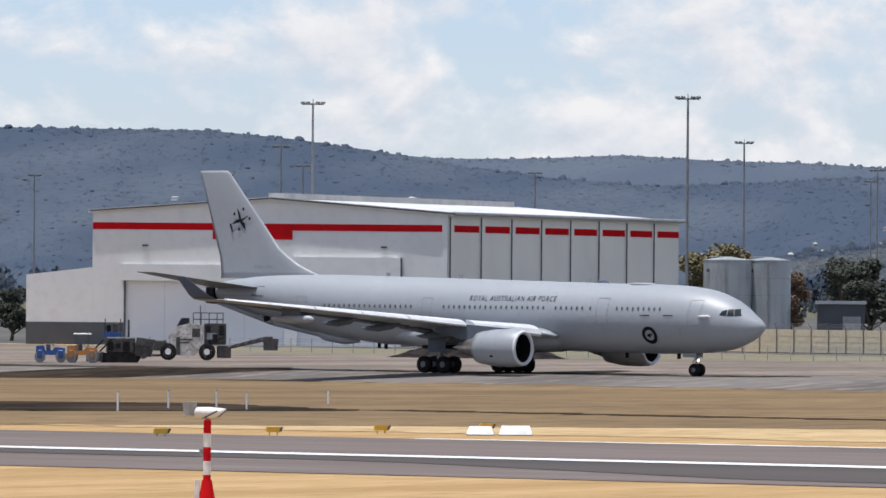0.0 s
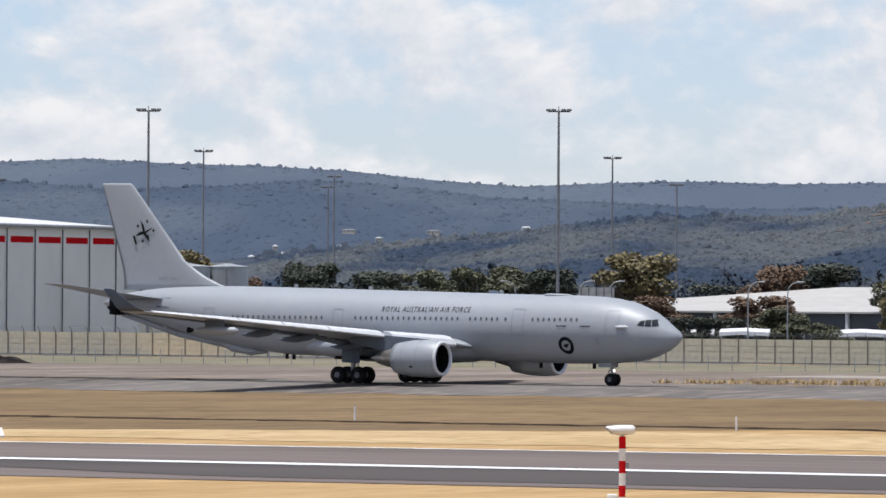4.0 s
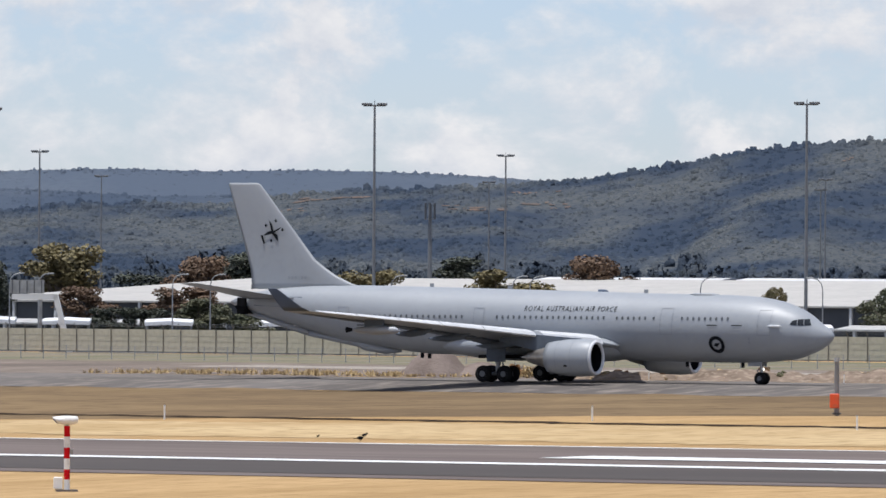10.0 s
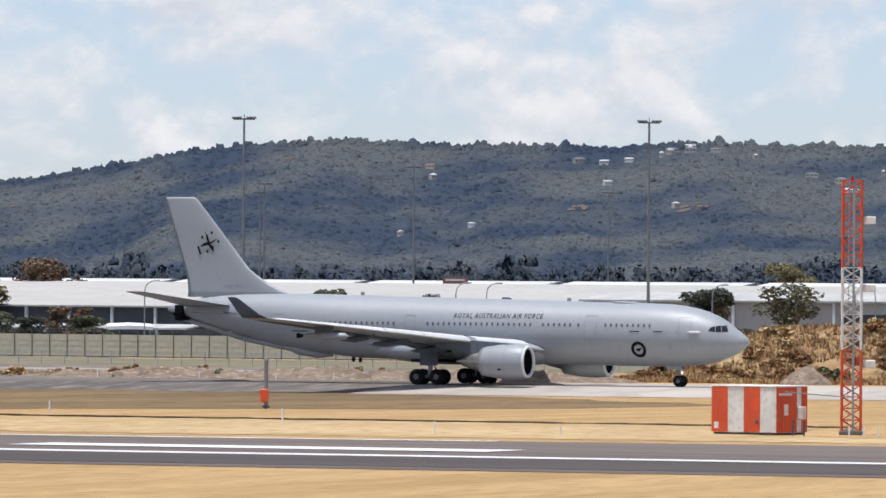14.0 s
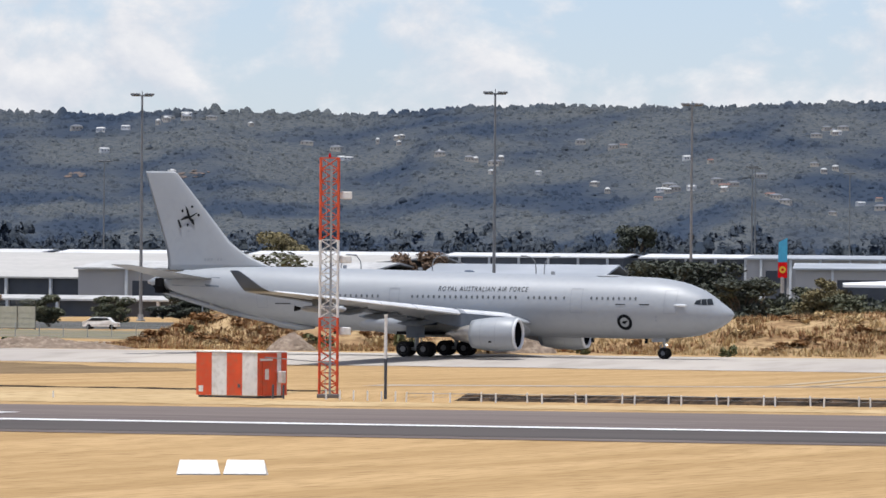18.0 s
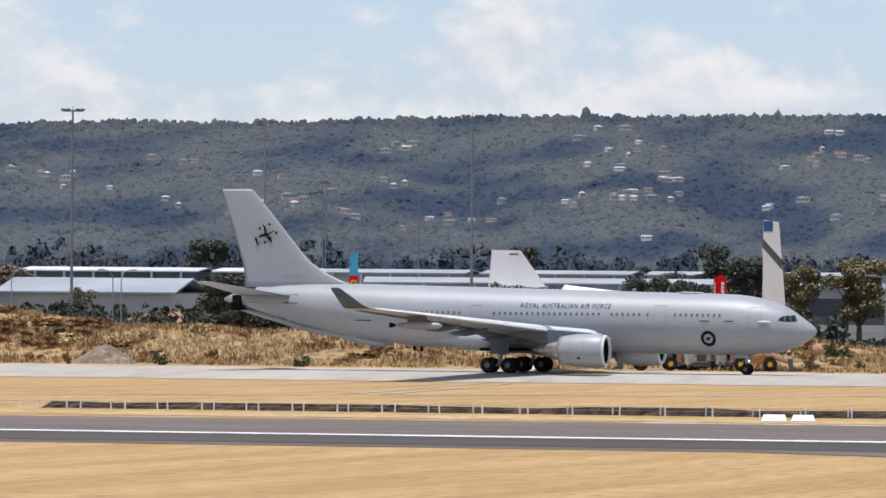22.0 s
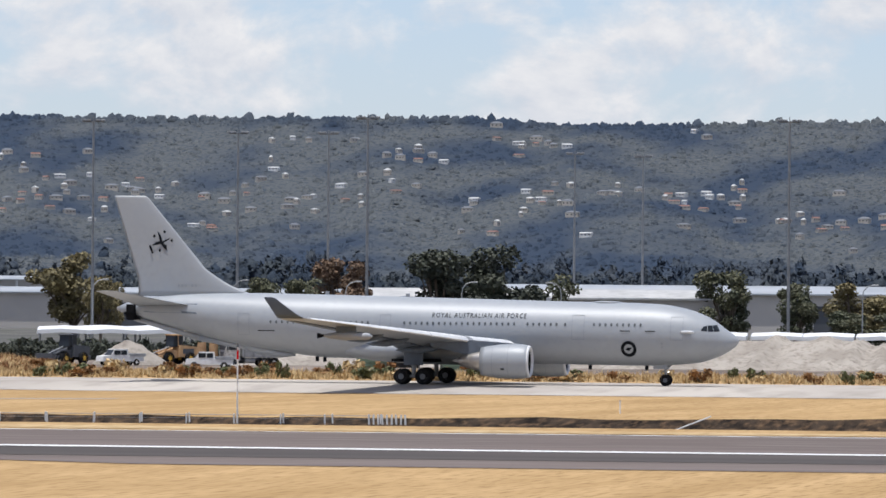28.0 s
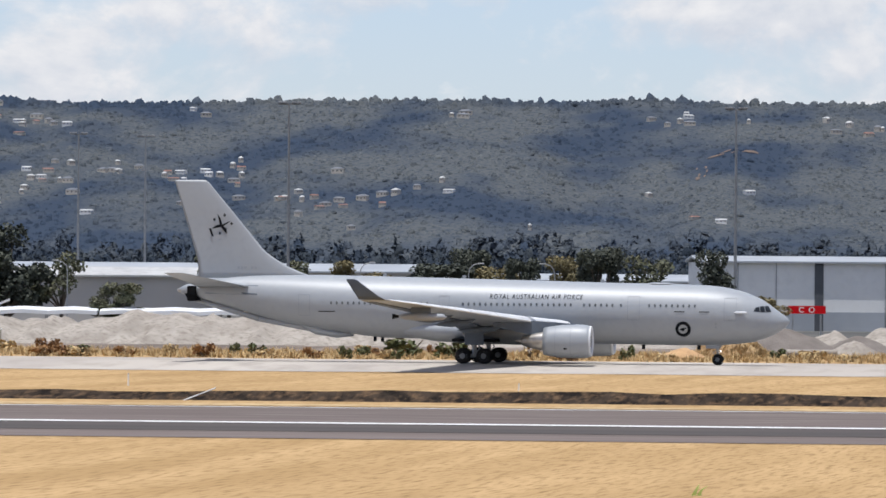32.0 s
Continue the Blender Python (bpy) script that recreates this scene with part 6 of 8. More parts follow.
# ---------- earthworks
def bank(name, crest, front, back, mat, label, category, rough=0.35, freq=0.12, dx=1.6, ny=26, gully=0.0):
    x0, x1 = crest[0][0], crest[-1][0]
    nx = int((x1 - x0) / dx)
    vs, fs = [], []
    for i in range(nx + 1):
        x = x0 + (x1 - x0) * i / nx
        for j in range(ny + 1):
            y0 = lerp_table(front, x)
            y = y0 + (back - y0) * j / ny
            z = bank_z(x, y, crest, front, back)
            s = min(1.0, z / 0.6)
            z += s * (noise.noise(Vector((x * freq, y * freq, 1.7))) * rough * 1.6 + noise.noise(Vector((x * freq * 3.3, y * freq * 3.3, 5.1))) * rough * .7)
            if gully:
                z -= s * gully * abs(noise.noise(Vector((x * 0.28, y * 0.05, 8.8)))) * 1.6
            vs.append((x, y, z - 0.06))
    for i in range(nx):
        for j in range(ny):
            a = i * (ny + 1) + j
            fs.append((a, a + ny + 1, a + ny + 2, a + 1))
    return tagged(new(name, raw_mesh(name, vs, fs, mat, True)), label, category, kind="structure")


bank("grassy_bank", GRASS_CREST, GRASS_FRONT, 762, M_SCRUB, "long earth bank covered in dry yellow grass", "bank", rough=0.3, freq=0.16, dx=1.0, ny=34)
bank("sand_bank", SAND_CREST, [(-200, 790), (50, 790)], 832, M_SAND, "pale grey sand stockpile with eroded gullies", "sand pile", rough=0.45, freq=0.2, gully=1.1, dx=0.6, ny=34)
rng = random.Random(5)
pl = []
while len(pl) < 17000:
    x, y = rng.uniform(-297, -168), rng.uniform(695, 738)
    z = bank_z(x, y, GRASS_CREST, GRASS_FRONT, 762)
    if noise.noise(Vector((x * .09, y * .12, 2))) > -.25:
        pl.append((x, y, z - .08, rng.uniform(.25, .75)))
tufts("bank_grass", pl[:9000], "dry yellow grass tufts on the earth bank", 3)
rust = [p for p in pl[9000:] if noise.noise(Vector((p[0] * .06, p[1] * .1, 7))) > (-.9 if p[0] < -256 else .02)]
tufts("bank_rust_grass", rust, "rust-brown dry grass tufts on the earth bank", 13, material("rusty_grass", (0.30, 0.165, 0.085), (0.22, 0.12, 0.062), rough=0.95, scale=0.3, island=0.35))
pl = [(rng.uniform(-175, -30), rng.uniform(687, 745), 0, rng.uniform(.25, .7)) for _ in range(4200)] + [(rng.uniform(-400, -296), rng.uniform(688, 712), 0, rng.uniform(.2, .5)) for _ in range(1500)]
tufts("verge_grass", pl, "dry grass tufts along the taxiway edge", 4)


def heap(name, x, y, r, h, mat, label, seed, category="heap", sx=1.0):
    """A tipped heap: steep, uneven cone with slumped edges."""
    n, m = 40, 12
    vs, fs = [(0, 0, h)], []
    for j in range(1, m + 1):
        k = j / m
        for i in range(n):
            a = 2 * math.pi * i / n
            q = r * k * (1 + .22 * noise.noise(Vector((math.cos(a) * 1.6, math.sin(a) * 1.6, seed))))
            z = h * (1 - k ** 1.65) * (1 - .2 * k) + noise.noise(Vector((math.cos(a) * k * 4, math.sin(a) * k * 4, seed + 3))) * .12 * h * (1 - k * .7) * k * 2 + noise.noise(Vector((math.cos(a) * q * 2.2, math.sin(a) * q * 2.2, seed + 9))) * .16 * (1 - k ** 4)
            vs.append((math.cos(a) * q * sx, math.sin(a) * q, z - .05 * k if j < m else -.15))
    for i in range(n):
        fs.append((0, 1 + i, 1 + (i + 1) % n))
    for j in range(m - 1):
        for i in range(n):
            a, b = 1 + j * n + i, 1 + j * n + (i + 1) % n
            fs.append((a, a + n, b + n, b))
    ob = tagged(new(name, raw_mesh(name, vs, fs, mat, True)), label, category)
    ob.location = (x, y, 0)
    return ob


M_RUBBLE = material("brown_rubble", (0.26, 0.20, 0.155), (0.17, 0.13, 0.10), rough=1, scale=0.5, bump=1.0, bump_scale=2.2, bump_depth=0.4, grain=(0.36, 0.29, 0.22), grain_scale=1.6, space="World")
M_PINK = material("pinkish_gravel", (0.235, 0.19, 0.165), (0.175, 0.14, 0.12), rough=1, scale=0.5, bump=0.8, bump_scale=4, space="World")
M_ORSOIL = material("orange_soil", (0.50, 0.32, 0.17), (0.40, 0.25, 0.14), rough=1, scale=0.5, bump=0.8, bump_scale=3, space="World")
heap("gravel_heap", -367.5, 697, 3.0, 3.0, M_PINK, "pinkish grey gravel heap beside the taxiway", 1, sx=1.15)
heap("gravel_heap", -364, 699, 3.2, 1.3, M_PINK, "low pinkish gravel heap", 2)
bank("rubble_bank", [(-352, 0), (-348, .5), (-341, .7), (-334, 1.1), (-328, .6), (-321, 1.2), (-315, .8), (-308, 1.3), (-301, .9), (-296, 1.0), (-290, .5), (-286, 0)], [(-400, 686.5), (-200, 686.5)], 697, M_RUBBLE, "low ridge of tipped brown soil and rubble", "rubble", rough=0.3, freq=0.7, dx=0.5, ny=16)
heap("soil_heap", -271.0, 693, 2.5, 1.75, M_RUBBLE, "pinkish soil heap at the foot of the bank", 21)
heap("soil_heap", -248.6, 697.5, 3.0, 1.9, M_RUBBLE, "brown soil heap slumped against the bank", 31, sx=1.1)
heap("sand_heap", -177.6, 792, 3.6, 2.6, M_SAND, "grey sand heap with smooth sides", 22, sx=1.2)
heap("sand_heap", -40.0, 744, 2.6, 1.6, M_SAND, "grey sand heap with smooth sides", 23, sx=1.2)
heap("gravel_heap", -48.5, 752, 5.2, 2.9, M_GRAVEL, "dark grey gravel heap", 24, sx=1.25)
heap("gravel_heap", -40.5, 756, 3.6, 2.0, M_GRAVEL, "dark grey gravel heap", 25, sx=1.2)
heap("soil_heap", -54.2, 712, 2.3, 1.1, M_ORSOIL, "small orange soil heap", 26, sx=1.2)
heap("gravel_heap", -30, 760, 5, 2.4, M_GRAVEL, "dark grey gravel heap", 27, sx=1.3)
heap("grassy_mound", -51.0, 728, 4.2, 3.0, M_SCRUB, "mound overgrown with dry grass", 28)
heap("gravel_heap", -158, 806, 4.0, 2.4, M_GRAVEL, "grey brown gravel heap behind parked trucks", 29, sx=1.5)
heap("gravel_heap", -150, 812, 4.0, 2.6, M_SAND, "pale gravel heap behind parked trucks", 30, sx=1.5)

# paved land beyond the fence
sheet("work_site", ([(-200, 745), (20, 738)], [(-200, 840), (20, 836)]), 0.02, M_DIRT, "bare grey-brown dirt of a work site", "dirt", wobble=3, step=4)
sheet("car_park", ([(-1200, 864), (300, 846)], [(-1200, 1700), (300, 1700)]), 0.02, material("car_park_asphalt", (0.10, 0.10, 0.10), (0.14, 0.135, 0.125), rough=0.9, scale=0.03, grain=(0.07, 0.075, 0.06), grain_scale=0.1, space="World"), "grey car park asphalt", "car park", wobble=3)
sheet("plain", ([(-2600, 1700), (600, 1700)], [(-2600, 2900), (600, 2900)]), 0.02, material("scrub_plain", (0.10, 0.105, 0.075), (0.16, 0.14, 0.09), rough=1, scale=0.02, space="World"), "scrubby plain below the hills", "plain")
sheet("pale_road", ([(-420, 742), (-296, 722)], [(-420, 758), (-296, 738)]), 0.03, M_SAND, "pale sandy verge below the fence", "verge", wobble=1.5)
sheet("green_verge", ([(-620, 800), (-286, 758)], [(-620, 858), (-286, 832)]), 0.025, material("thin_green_grass", (0.155, 0.158, 0.105), (0.21, 0.185, 0.135), rough=1, scale=0.2, stretch=(0.6, 0.1, 1), grain=(0.25, 0.20, 0.15), grain_scale=0.7, space="World"), "thin greyish green grass along the fence", "grass", wobble=2)

pl = []
while len(pl) < 900:
    a, q = rng.uniform(0, 6.28), 4.2 * math.sqrt(rng.random())
    pl.append((-51 + q * math.cos(a), 728 + q * math.sin(a), max(0, 3.0 * (1 - q / 4.2)) - .1, rng.uniform(.25, .6)))
tufts("mound_grass", pl, "long dry grass on a mound beside the taxiway", 7)


# ---------- buildings beyond the airfield
def shed(name, label, x0, y0, x1, y1, depth, wall_h, ridge_h, wall, roof, ridge_at=0.5, posts=0, group=""):
    """A long shed between two ends of its front wall; the roof ridge runs along it."""
    d = math.hypot(x1 - x0, y1 - y0)
    h = thing(name, label, "building", at=(x0, y0, 0), rz=math.degrees(math.atan2(y1 - y0, x1 - x0)), group=group)
    w = part("wall", B(0, d, 0, depth, 0, wall_h - .02), wall, h)
    ym = depth * ridge_at
    for a, b, za, zb in ((-.8, ym, wall_h, ridge_h), (ym, depth + .8, ridge_h, wall_h)):
        bm = bmesh.new()
        vs = [bm.verts.new(v) for v in ((-.5, a, za), (d + .5, a, za), (d + .5, b, zb), (-.5, b, zb), (-.5, a, za + .25), (d + .5, a, za + .25), (d + .5, b, zb + .25), (-.5, b, zb + .25))]
        for f in ((3, 2, 1, 0), (4, 5, 6, 7), (0, 1, 5, 4), (1, 2, 6, 5), (2, 3, 7, 6), (3, 0, 4, 7)):
            bm.faces.new([vs[i] for i in f])
        part("roof", bm, roof, h)
    for i in range(posts):
        x = d * (i + .5) / posts
        part("bay_post", B(x - .2, x + .2, -.55, -.05, 0, wall_h), M_CLAD, h)
        if i % 2 == 0:
            part("bay_door", B(x + .8, x + d / posts - .8, -.06, -.01, 0, wall_h * .75), M_CHAR, h)
    return h


M_ROOF_CREAM = material("cream_metal_roof", (0.45, 0.43, 0.395), (0.41, 0.395, 0.36), rough=0.7, scale=0.1, grain=(0.36, 0.345, 0.32), grain_scale=0.6)
# deck walls painted dark in place of the shade under the roof strips
M_DECK_SHADE = material("shaded_deck_wall", (0.13, 0.14, 0.155), (0.10, 0.108, 0.12), rough=0.8, scale=0.2)
# solid charcoal walls stand in for the shaded inside of open bays
shed("warehouse", "long white-roofed warehouse, shade of open bays painted on dark walls", -656, 1090, -436, 1080, 110, 4.8, 8.3, M_CHAR, M_ROOF_CREAM, ridge_at=0.8, posts=30)
for i, (x, w) in enumerate(((-588, 30), (-548, 22), (-512, 34), (-466, 18), (-436, 30))):
    shed("low_shed", "low white-roofed shed behind a car park", x, 985 + i * 3, x + w, 985 + i * 3, 9, 2.2, 2.7, M_CHAR, M_ROOF, posts=4, group="low sheds")
for i in range(7):
    x = -690 + i * 36
    shed("parking_canopy", "grey parking deck with flat white roof strips", x, 1345 + i * 7, x + 33, 1350 + i * 7, 22, 8.0, 8.6, M_DECK_SHADE, M_ROOF_HANGAR, posts=6, group="parking decks")
for i in range(4):
    x = -452 + i * 30
    shed("parking_canopy", "pale parking deck with a flat grey roof", x + 2, 1376 + i * 6, x + 29, 1380 + i * 6, 22, 8.0, 8.6, M_CREAM_WALL, M_ROOF_GREY, posts=5, group="parking decks")
shed("warehouse", "white-walled warehouse with a pale roof", -440, 1040, -398, 1048, 40, 6.4, 7.4, M_CREAM_WALL, M_ROOF, posts=3)
shed("warehouse", "low grey warehouse with a ribbed metal roof", -396, 1062, -370.5, 1067, 36, 5.3, 7.3, M_CREAM_WALL, M_ROOF_GREY)
sheet("straw_verge", ([(-420, 935), (-300, 925)], [(-420, 1030), (-300, 1030)]), 0.05, M_GRASS, "dry straw ground before a warehouse", "grass", wobble=2)
heap("grassy_mound", -333, 960, 9, 3.6, M_SCRUB, "low straw-covered mound behind a car park", 41, sx=1.8)
shed("warehouse", "long pale grey warehouse with a flat front", -398, 1244, -340, 1262, 60, 6.6, 7.4, M_CREAM_WALL, M_ROOF_GREY, posts=5)
shed("warehouse", "long pale grey warehouse among trees", -345, 1290, -240, 1300, 60, 6.0, 6.8, M_CREAM_WALL, M_ROOF_GREY, posts=6)
shed("warehouse", "large cream-white warehouse behind trees", -196, 1012, -150, 1022, 60, 6.6, 7.7, M_CREAM_WALL, M_ROOF)
shed("warehouse", "pale flat warehouse behind trees", -246, 1190, -226, 1193, 40, 5.6, 6.6, M_CREAM_WALL, M_ROOF, posts=4)
shed("warehouse", "long pale warehouse with a low grey roof", -222, 1230, -153, 1239, 50, 6.8, 8.0, M_CREAM_WALL, M_ROOF_GREY, posts=6)
shed("warehouse", "pale flat warehouse behind trees", -150, 1240, -96, 1245, 60, 5.6, 6.6, M_CLAD, M_ROOF_GREY, posts=4)
big = shed("warehouse", "big pale grey metal warehouse with a dark vertical band", -82.7, 1011.7, 30, 1026, 70, 9.2, 9.9, M_CLAD, M_ROOF_GREY)
part("dark_band", B(15.4, 16.6, -.12, -.02, 0, 9.2), M_CHAR, big, "dark vertical band")
part("base_band", B(0, 113.6, -.1, -.02, 0, 2.6), M_ROOF_GREY, big)
for x in (5, 10.2, 25, 36, 47):
    part("wall_seam", B(x - .06, x + .06, -.1, -.02, 0, 9.2), M_STEEL, big)
sg = thing("shop_sign", "red sign board with white round shapes", "sign", at=(-60.9, 901, 0), rz=4)
part("board", B(0, 4.6, 0, .3, 3.2, 4.15), M_RED, sg)
for i, x in enumerate((1.1, 2.3)):
    bm = bmesh.new()
    for k in range(18 if i else 14):
        a, b = .7 + 2 * math.pi * k / 18, .7 + 2 * math.pi * (k + 1) / 18
        bm.faces.new([bm.verts.new((x + .6 + r * math.cos(q), -.01, 3.67 + r * .95 * math.sin(q))) for r, q in ((.24, a), (.36, a), (.36, b), (.24, b))])
    part("round_mark", bm, M_WHITE, sg)
for x in (.6, 4.0):
    part("leg", R((x, .15, 0), (x, .15, 3.1), .12, n=6), M_STEEL, sg)

# tanks beside the hangar
for x, y, r, lab in ((-615.2, 941.1, 2.95, "pair"), (-611.7, 945.1, 2.6, "pair")):
    t = thing("storage_tank", "tall weathered zinc storage tank", "tank", at=(x, y, 0), group="storage tanks")
    for k in range(5):
        part("shell_ring", L([(k * 2.1, r), (k * 2.1 + 2.08, r)], n=36, axis="z"), M_TANK, t, smooth=False)
    part("roof", L([(10.5, r + .05), (10.62, r + .05), (11.0, .2)], n=36, axis="z"), M_TANK, t)
    part("manhole", L([(0, .22), (.1, .22)], n=12, axis="y", at=(-.9, -r - .06, 9.3)), M_CHAR, t)
    part("inlet_pipe", R((r * .5, -r * .95, 0), (r * .5, -r * .95, 10.4), .1, n=6), M_STEEL, t)
    part("roof_rail", R((-r * .6, -r * .5, 11.0), (r * .6, -r * .5, 11.0), .04, n=5), M_STEEL, t)
pump = thing("pump_house", "dark grey shed with a roller door", "shed", at=(-608.5, 951, 0), rz=34)
part("wall", B(0, 5.8, 0, 4, 0, 5.3), M_CHAR, pump)
part("roof", B(-.2, 6.0, -.3, 4.2, 5.3, 5.7), M_ROOF_GREY, pump)
part("roller_door", B(3.1, 5.3, -.06, -.01, 0, 3.8), M_STEEL, pump)

# landmark signs and the fin-roofed canopy
fin = thing("finned_canopy", "white canopy building with a tall fin like an aircraft tail", "building", at=(-260.7, 866.7, 0), rz=18.5)
part("fin", (lambda bm: (loft(bm, [[(-.3, y, 6.0), (9.0, y, 6.0), (8.0, y, 6.4), (6.6, y, 7.4), (3.6, y, 11.7), (.15, y, 11.75)] for y in (0, .5)]), bm)[1])(bmesh.new()), M_WHITE_CLEAN, fin, "tall white fin")
CANOPY = [(-9.2, 5.75, 6.25), (-1, 5.7, 6.6), (8.6, 5.6, 7.0), (9.0, 5.6, 7.65), (15, 5.5, 7.0), (25.4, 5.3, 5.85)]
part("fin_mark", B(2.2, 3.3, -.03, -.005, 11.2, 11.35), M_CHAR, fin)
bm = bmesh.new()
loft(bm, [[(x, y, b) for x, b, t in CANOPY] + [(x, y, b + .3 + (t - b - .3) * k) for x, b, t in reversed(CANOPY)] for y, k in ((-3.5, 0), (5.0, 1))])
part("canopy", bm, M_WHITE_CLEAN, fin, "long tapered white canopy roof")
for x in (-4, 2, 10.5, 13.6, 22.5):
    part("post", R((x, -2.5, 0), (x, -2.5, 5.7), .16, n=8), M_STEEL, fin)
part("kiosk", B(16.5, 23.5, 1.0, 4.5, 0, 4.5), M_WHITE, fin, "white kiosk under the canopy")
part("poster", B(21.2, 22.8, .93, .99, .5, 4.2), M_BLUE, fin, "blue poster panel")
part("fuel_pump", B(6, 7, -1.2, -.4, 0, 2.0, bevel=.05), M_STEEL, fin)
sgn = thing("pylon_sign", "tall blue and red pylon sign with a yellow emblem", "sign", at=(-323, 1004, 0), rz=18)
part("pole", R((.6, .2, 0), (.6, .2, 6.3), .25, n=8), M_STEEL, sgn)
part("red_panel", B(0, 1.25, 0, .4, 6.2, 8.3, bevel=.05), M_RED, sgn)
part("yellow_emblem", L([(-.04, .18), (-.04, .46), (-.01, .46)], n=16, axis="y", at=(.62, 0, 7.3), close=False), M_YELLOW, sgn)
part("blue_panel", (lambda bm: (loft(bm, [[(0, y, 8.3), (1.25, y, 8.3), (1.25, y, 11.6), (.1, y, 11.0)] for y in (0, .4)]), bm)[1])(bmesh.new()), M_CYAN, sgn)
gf = thing("pylon_sign", "tall grey fin-shaped pylon sign with a dark diagonal band", "sign", at=(-223.4, 852.4, 0), rz=15)
part("fin", (lambda bm: (loft(bm, [[(0, y, 0), (3.1, y, 0), (2.6, y, 7), (1.9, y, 15.2), (.1, y, 15.45)] for y in (0, .6)]), bm)[1])(bmesh.new()), M_CLAD, gf)
part("diagonal_band", (lambda bm: (bm.faces.new([bm.verts.new(v) for v in ((.05, -.01, 13.3), (.05, -.01, 12.2), (2.35, -.01, 9.6), (2.3, -.01, 10.8))]), bm)[1])(bmesh.new()), M_CHAR, gf)
part("blue_tip", B(.12, 1.2, -.03, -.008, 14.1, 15.3), M_BLUE, gf)
rs = thing("totem_sign", "tall red totem sign with white upright writing", "sign", at=(-231.6, 860.5, 0), rz=15)
part("pole", R((.8, .15, 0), (.8, .15, 5.4), .2, n=8), M_STEEL, rs)
part("panel", prism([(.02, 5.2), (1.7, 5.2), (1.62, 8.3), (1.35, 8.9), (.9, 9.05), (.35, 8.75), (.1, 8.2)], 0, .35), M_RED, rs)
for z in range(6):
    part("text_bar", B(1.02, 1.36, -.02, -.005, 5.6 + z * .44, 5.95 + z * .44), M_WHITE, rs)
    part("text_bar", B(.16, .34, -.02, -.005, 5.6 + z * .44, 5.9 + z * .44), M_WHITE, rs)
fk = thing("fuel_kiosk", "white kiosk with a red fascia beside a canopy", "building", at=(-233.2, 872, 0), rz=4)
part("wall", B(.6, 7.0, .3, 5.0, 0, 4.6), M_WHITE, fk)
part("fascia", B(0, 3.3, 0, .28, 3.6, 4.5, bevel=.04), M_RED, fk, "red fascia board")
part("fascia_mark", B(.4, 1.1, -.02, -.004, 3.85, 4.25), M_WHITE, fk)
part("poster", B(2.6, 3.5, .24, .29, 1.2, 2.6), M_RED, fk, "dark red poster")
part("pillar", (lambda bm: (loft(bm, [[(.9, y, 0), (1.7, y, 0), (2.1, y, 3.6), (1.2, y, 3.6)] for y in (-.1, .25)]), bm)[1])(bmesh.new()), M_STEEL, fk)
gn = thing("gantry_sign", "grey overhead road gantry seen from behind", "sign gantry", at=(-505, 853, 0), rz=20)
part("sign_back", B(0, 3.9, 0, .25, 6.7, 8.25), M_STEEL, gn)
for i in range(5):
    part("stiffener", B(.2 + i * .85, .3 + i * .85, -.06, -.005, 6.75, 8.2), M_CHAR, gn)
part("beam", B(.2, 5.4, .0, .5, 6.0, 6.65), M_CLAD, gn)
part("arm", (lambda bm: (loft(bm, [[(4.9, y, 6.65), (5.5, y, 6.65), (7.2, y, 0), (6.5, y, 0)] for y in (0, .45)]), bm)[1])(bmesh.new()), M_CLAD, gn)
part("leg", R((3.5, .2, 0), (3.5, .2, 6.1), .2, n=8), M_STEEL, gn)
bs = thing("information_sign", "blue information board on a grey post", "sign", at=(-490, 931, 0), rz=28)
part("board", B(0, 3.0, 0, .15, 4.6, 7.4), M_BLUE, bs)
part("post", B(-.9, -.3, .0, .4, 0, 5.9), M_STEEL, bs)
part("figure_mark", (lambda bm: (bm.faces.new([bm.verts.new(v) for v in ((1.2, -.01, 5.0), (1.5, -.01, 5.0), (1.75, -.01, 6.3), (1.5, -.01, 6.6), (1.25, -.01, 6.2))]), bm)[1])(bmesh.new()), M_CYAN, bs)
for z in (5.9, 6.3, 6.9):
    part("text_bar", B(.3 if z < 6.8 else 1.8, 1.1 if z < 6.8 else 2.7, -.02, -.005, z, z + .1), M_WHITE, bs)
part("bracket", R((0, .1, 5.4), (-.6, .2, 5.4), .08, n=6), M_STEEL, bs)
bb = thing("billboard", "brown and white billboard on posts", "billboard", at=(-566, 1276, 0), rz=22)
part("panel", B(0, 4.4, 0, .3, 8.0, 9.6), M_TERRA, bb)
part("text_bar", B(.5, 3.8, -.03, -.005, 8.9, 9.2), M_WHITE, bb)
for x in (.6, 3.8):
    part("post", R((x, .3, 0), (x, .3, 8.0), .15, n=6), M_STEEL, bb)
cm = thing("phone_mast", "slim mast crowned by a cluster of panel antennas", "mast", at=(-744, 1408, 0))
part("pole", R((0, 0, 0), (0, 0, 22.4), .55, .3, n=10), M_POLE, cm)
for i in range(6):
    a = i * math.pi / 3
    part("antenna_panel", B(-.18, .18, -.1, .1, 19.6, 22.6, m=pose(math.cos(a) * 1.0, math.sin(a) * 1.0, 0, 0, 0, math.degrees(a) + 90)), M_CHAR, cm)
part("platform", L([(19.5, .3), (19.5, 1.1), (19.7, 1.1), (19.7, .3)], n=12, axis="z"), M_POLE, cm)


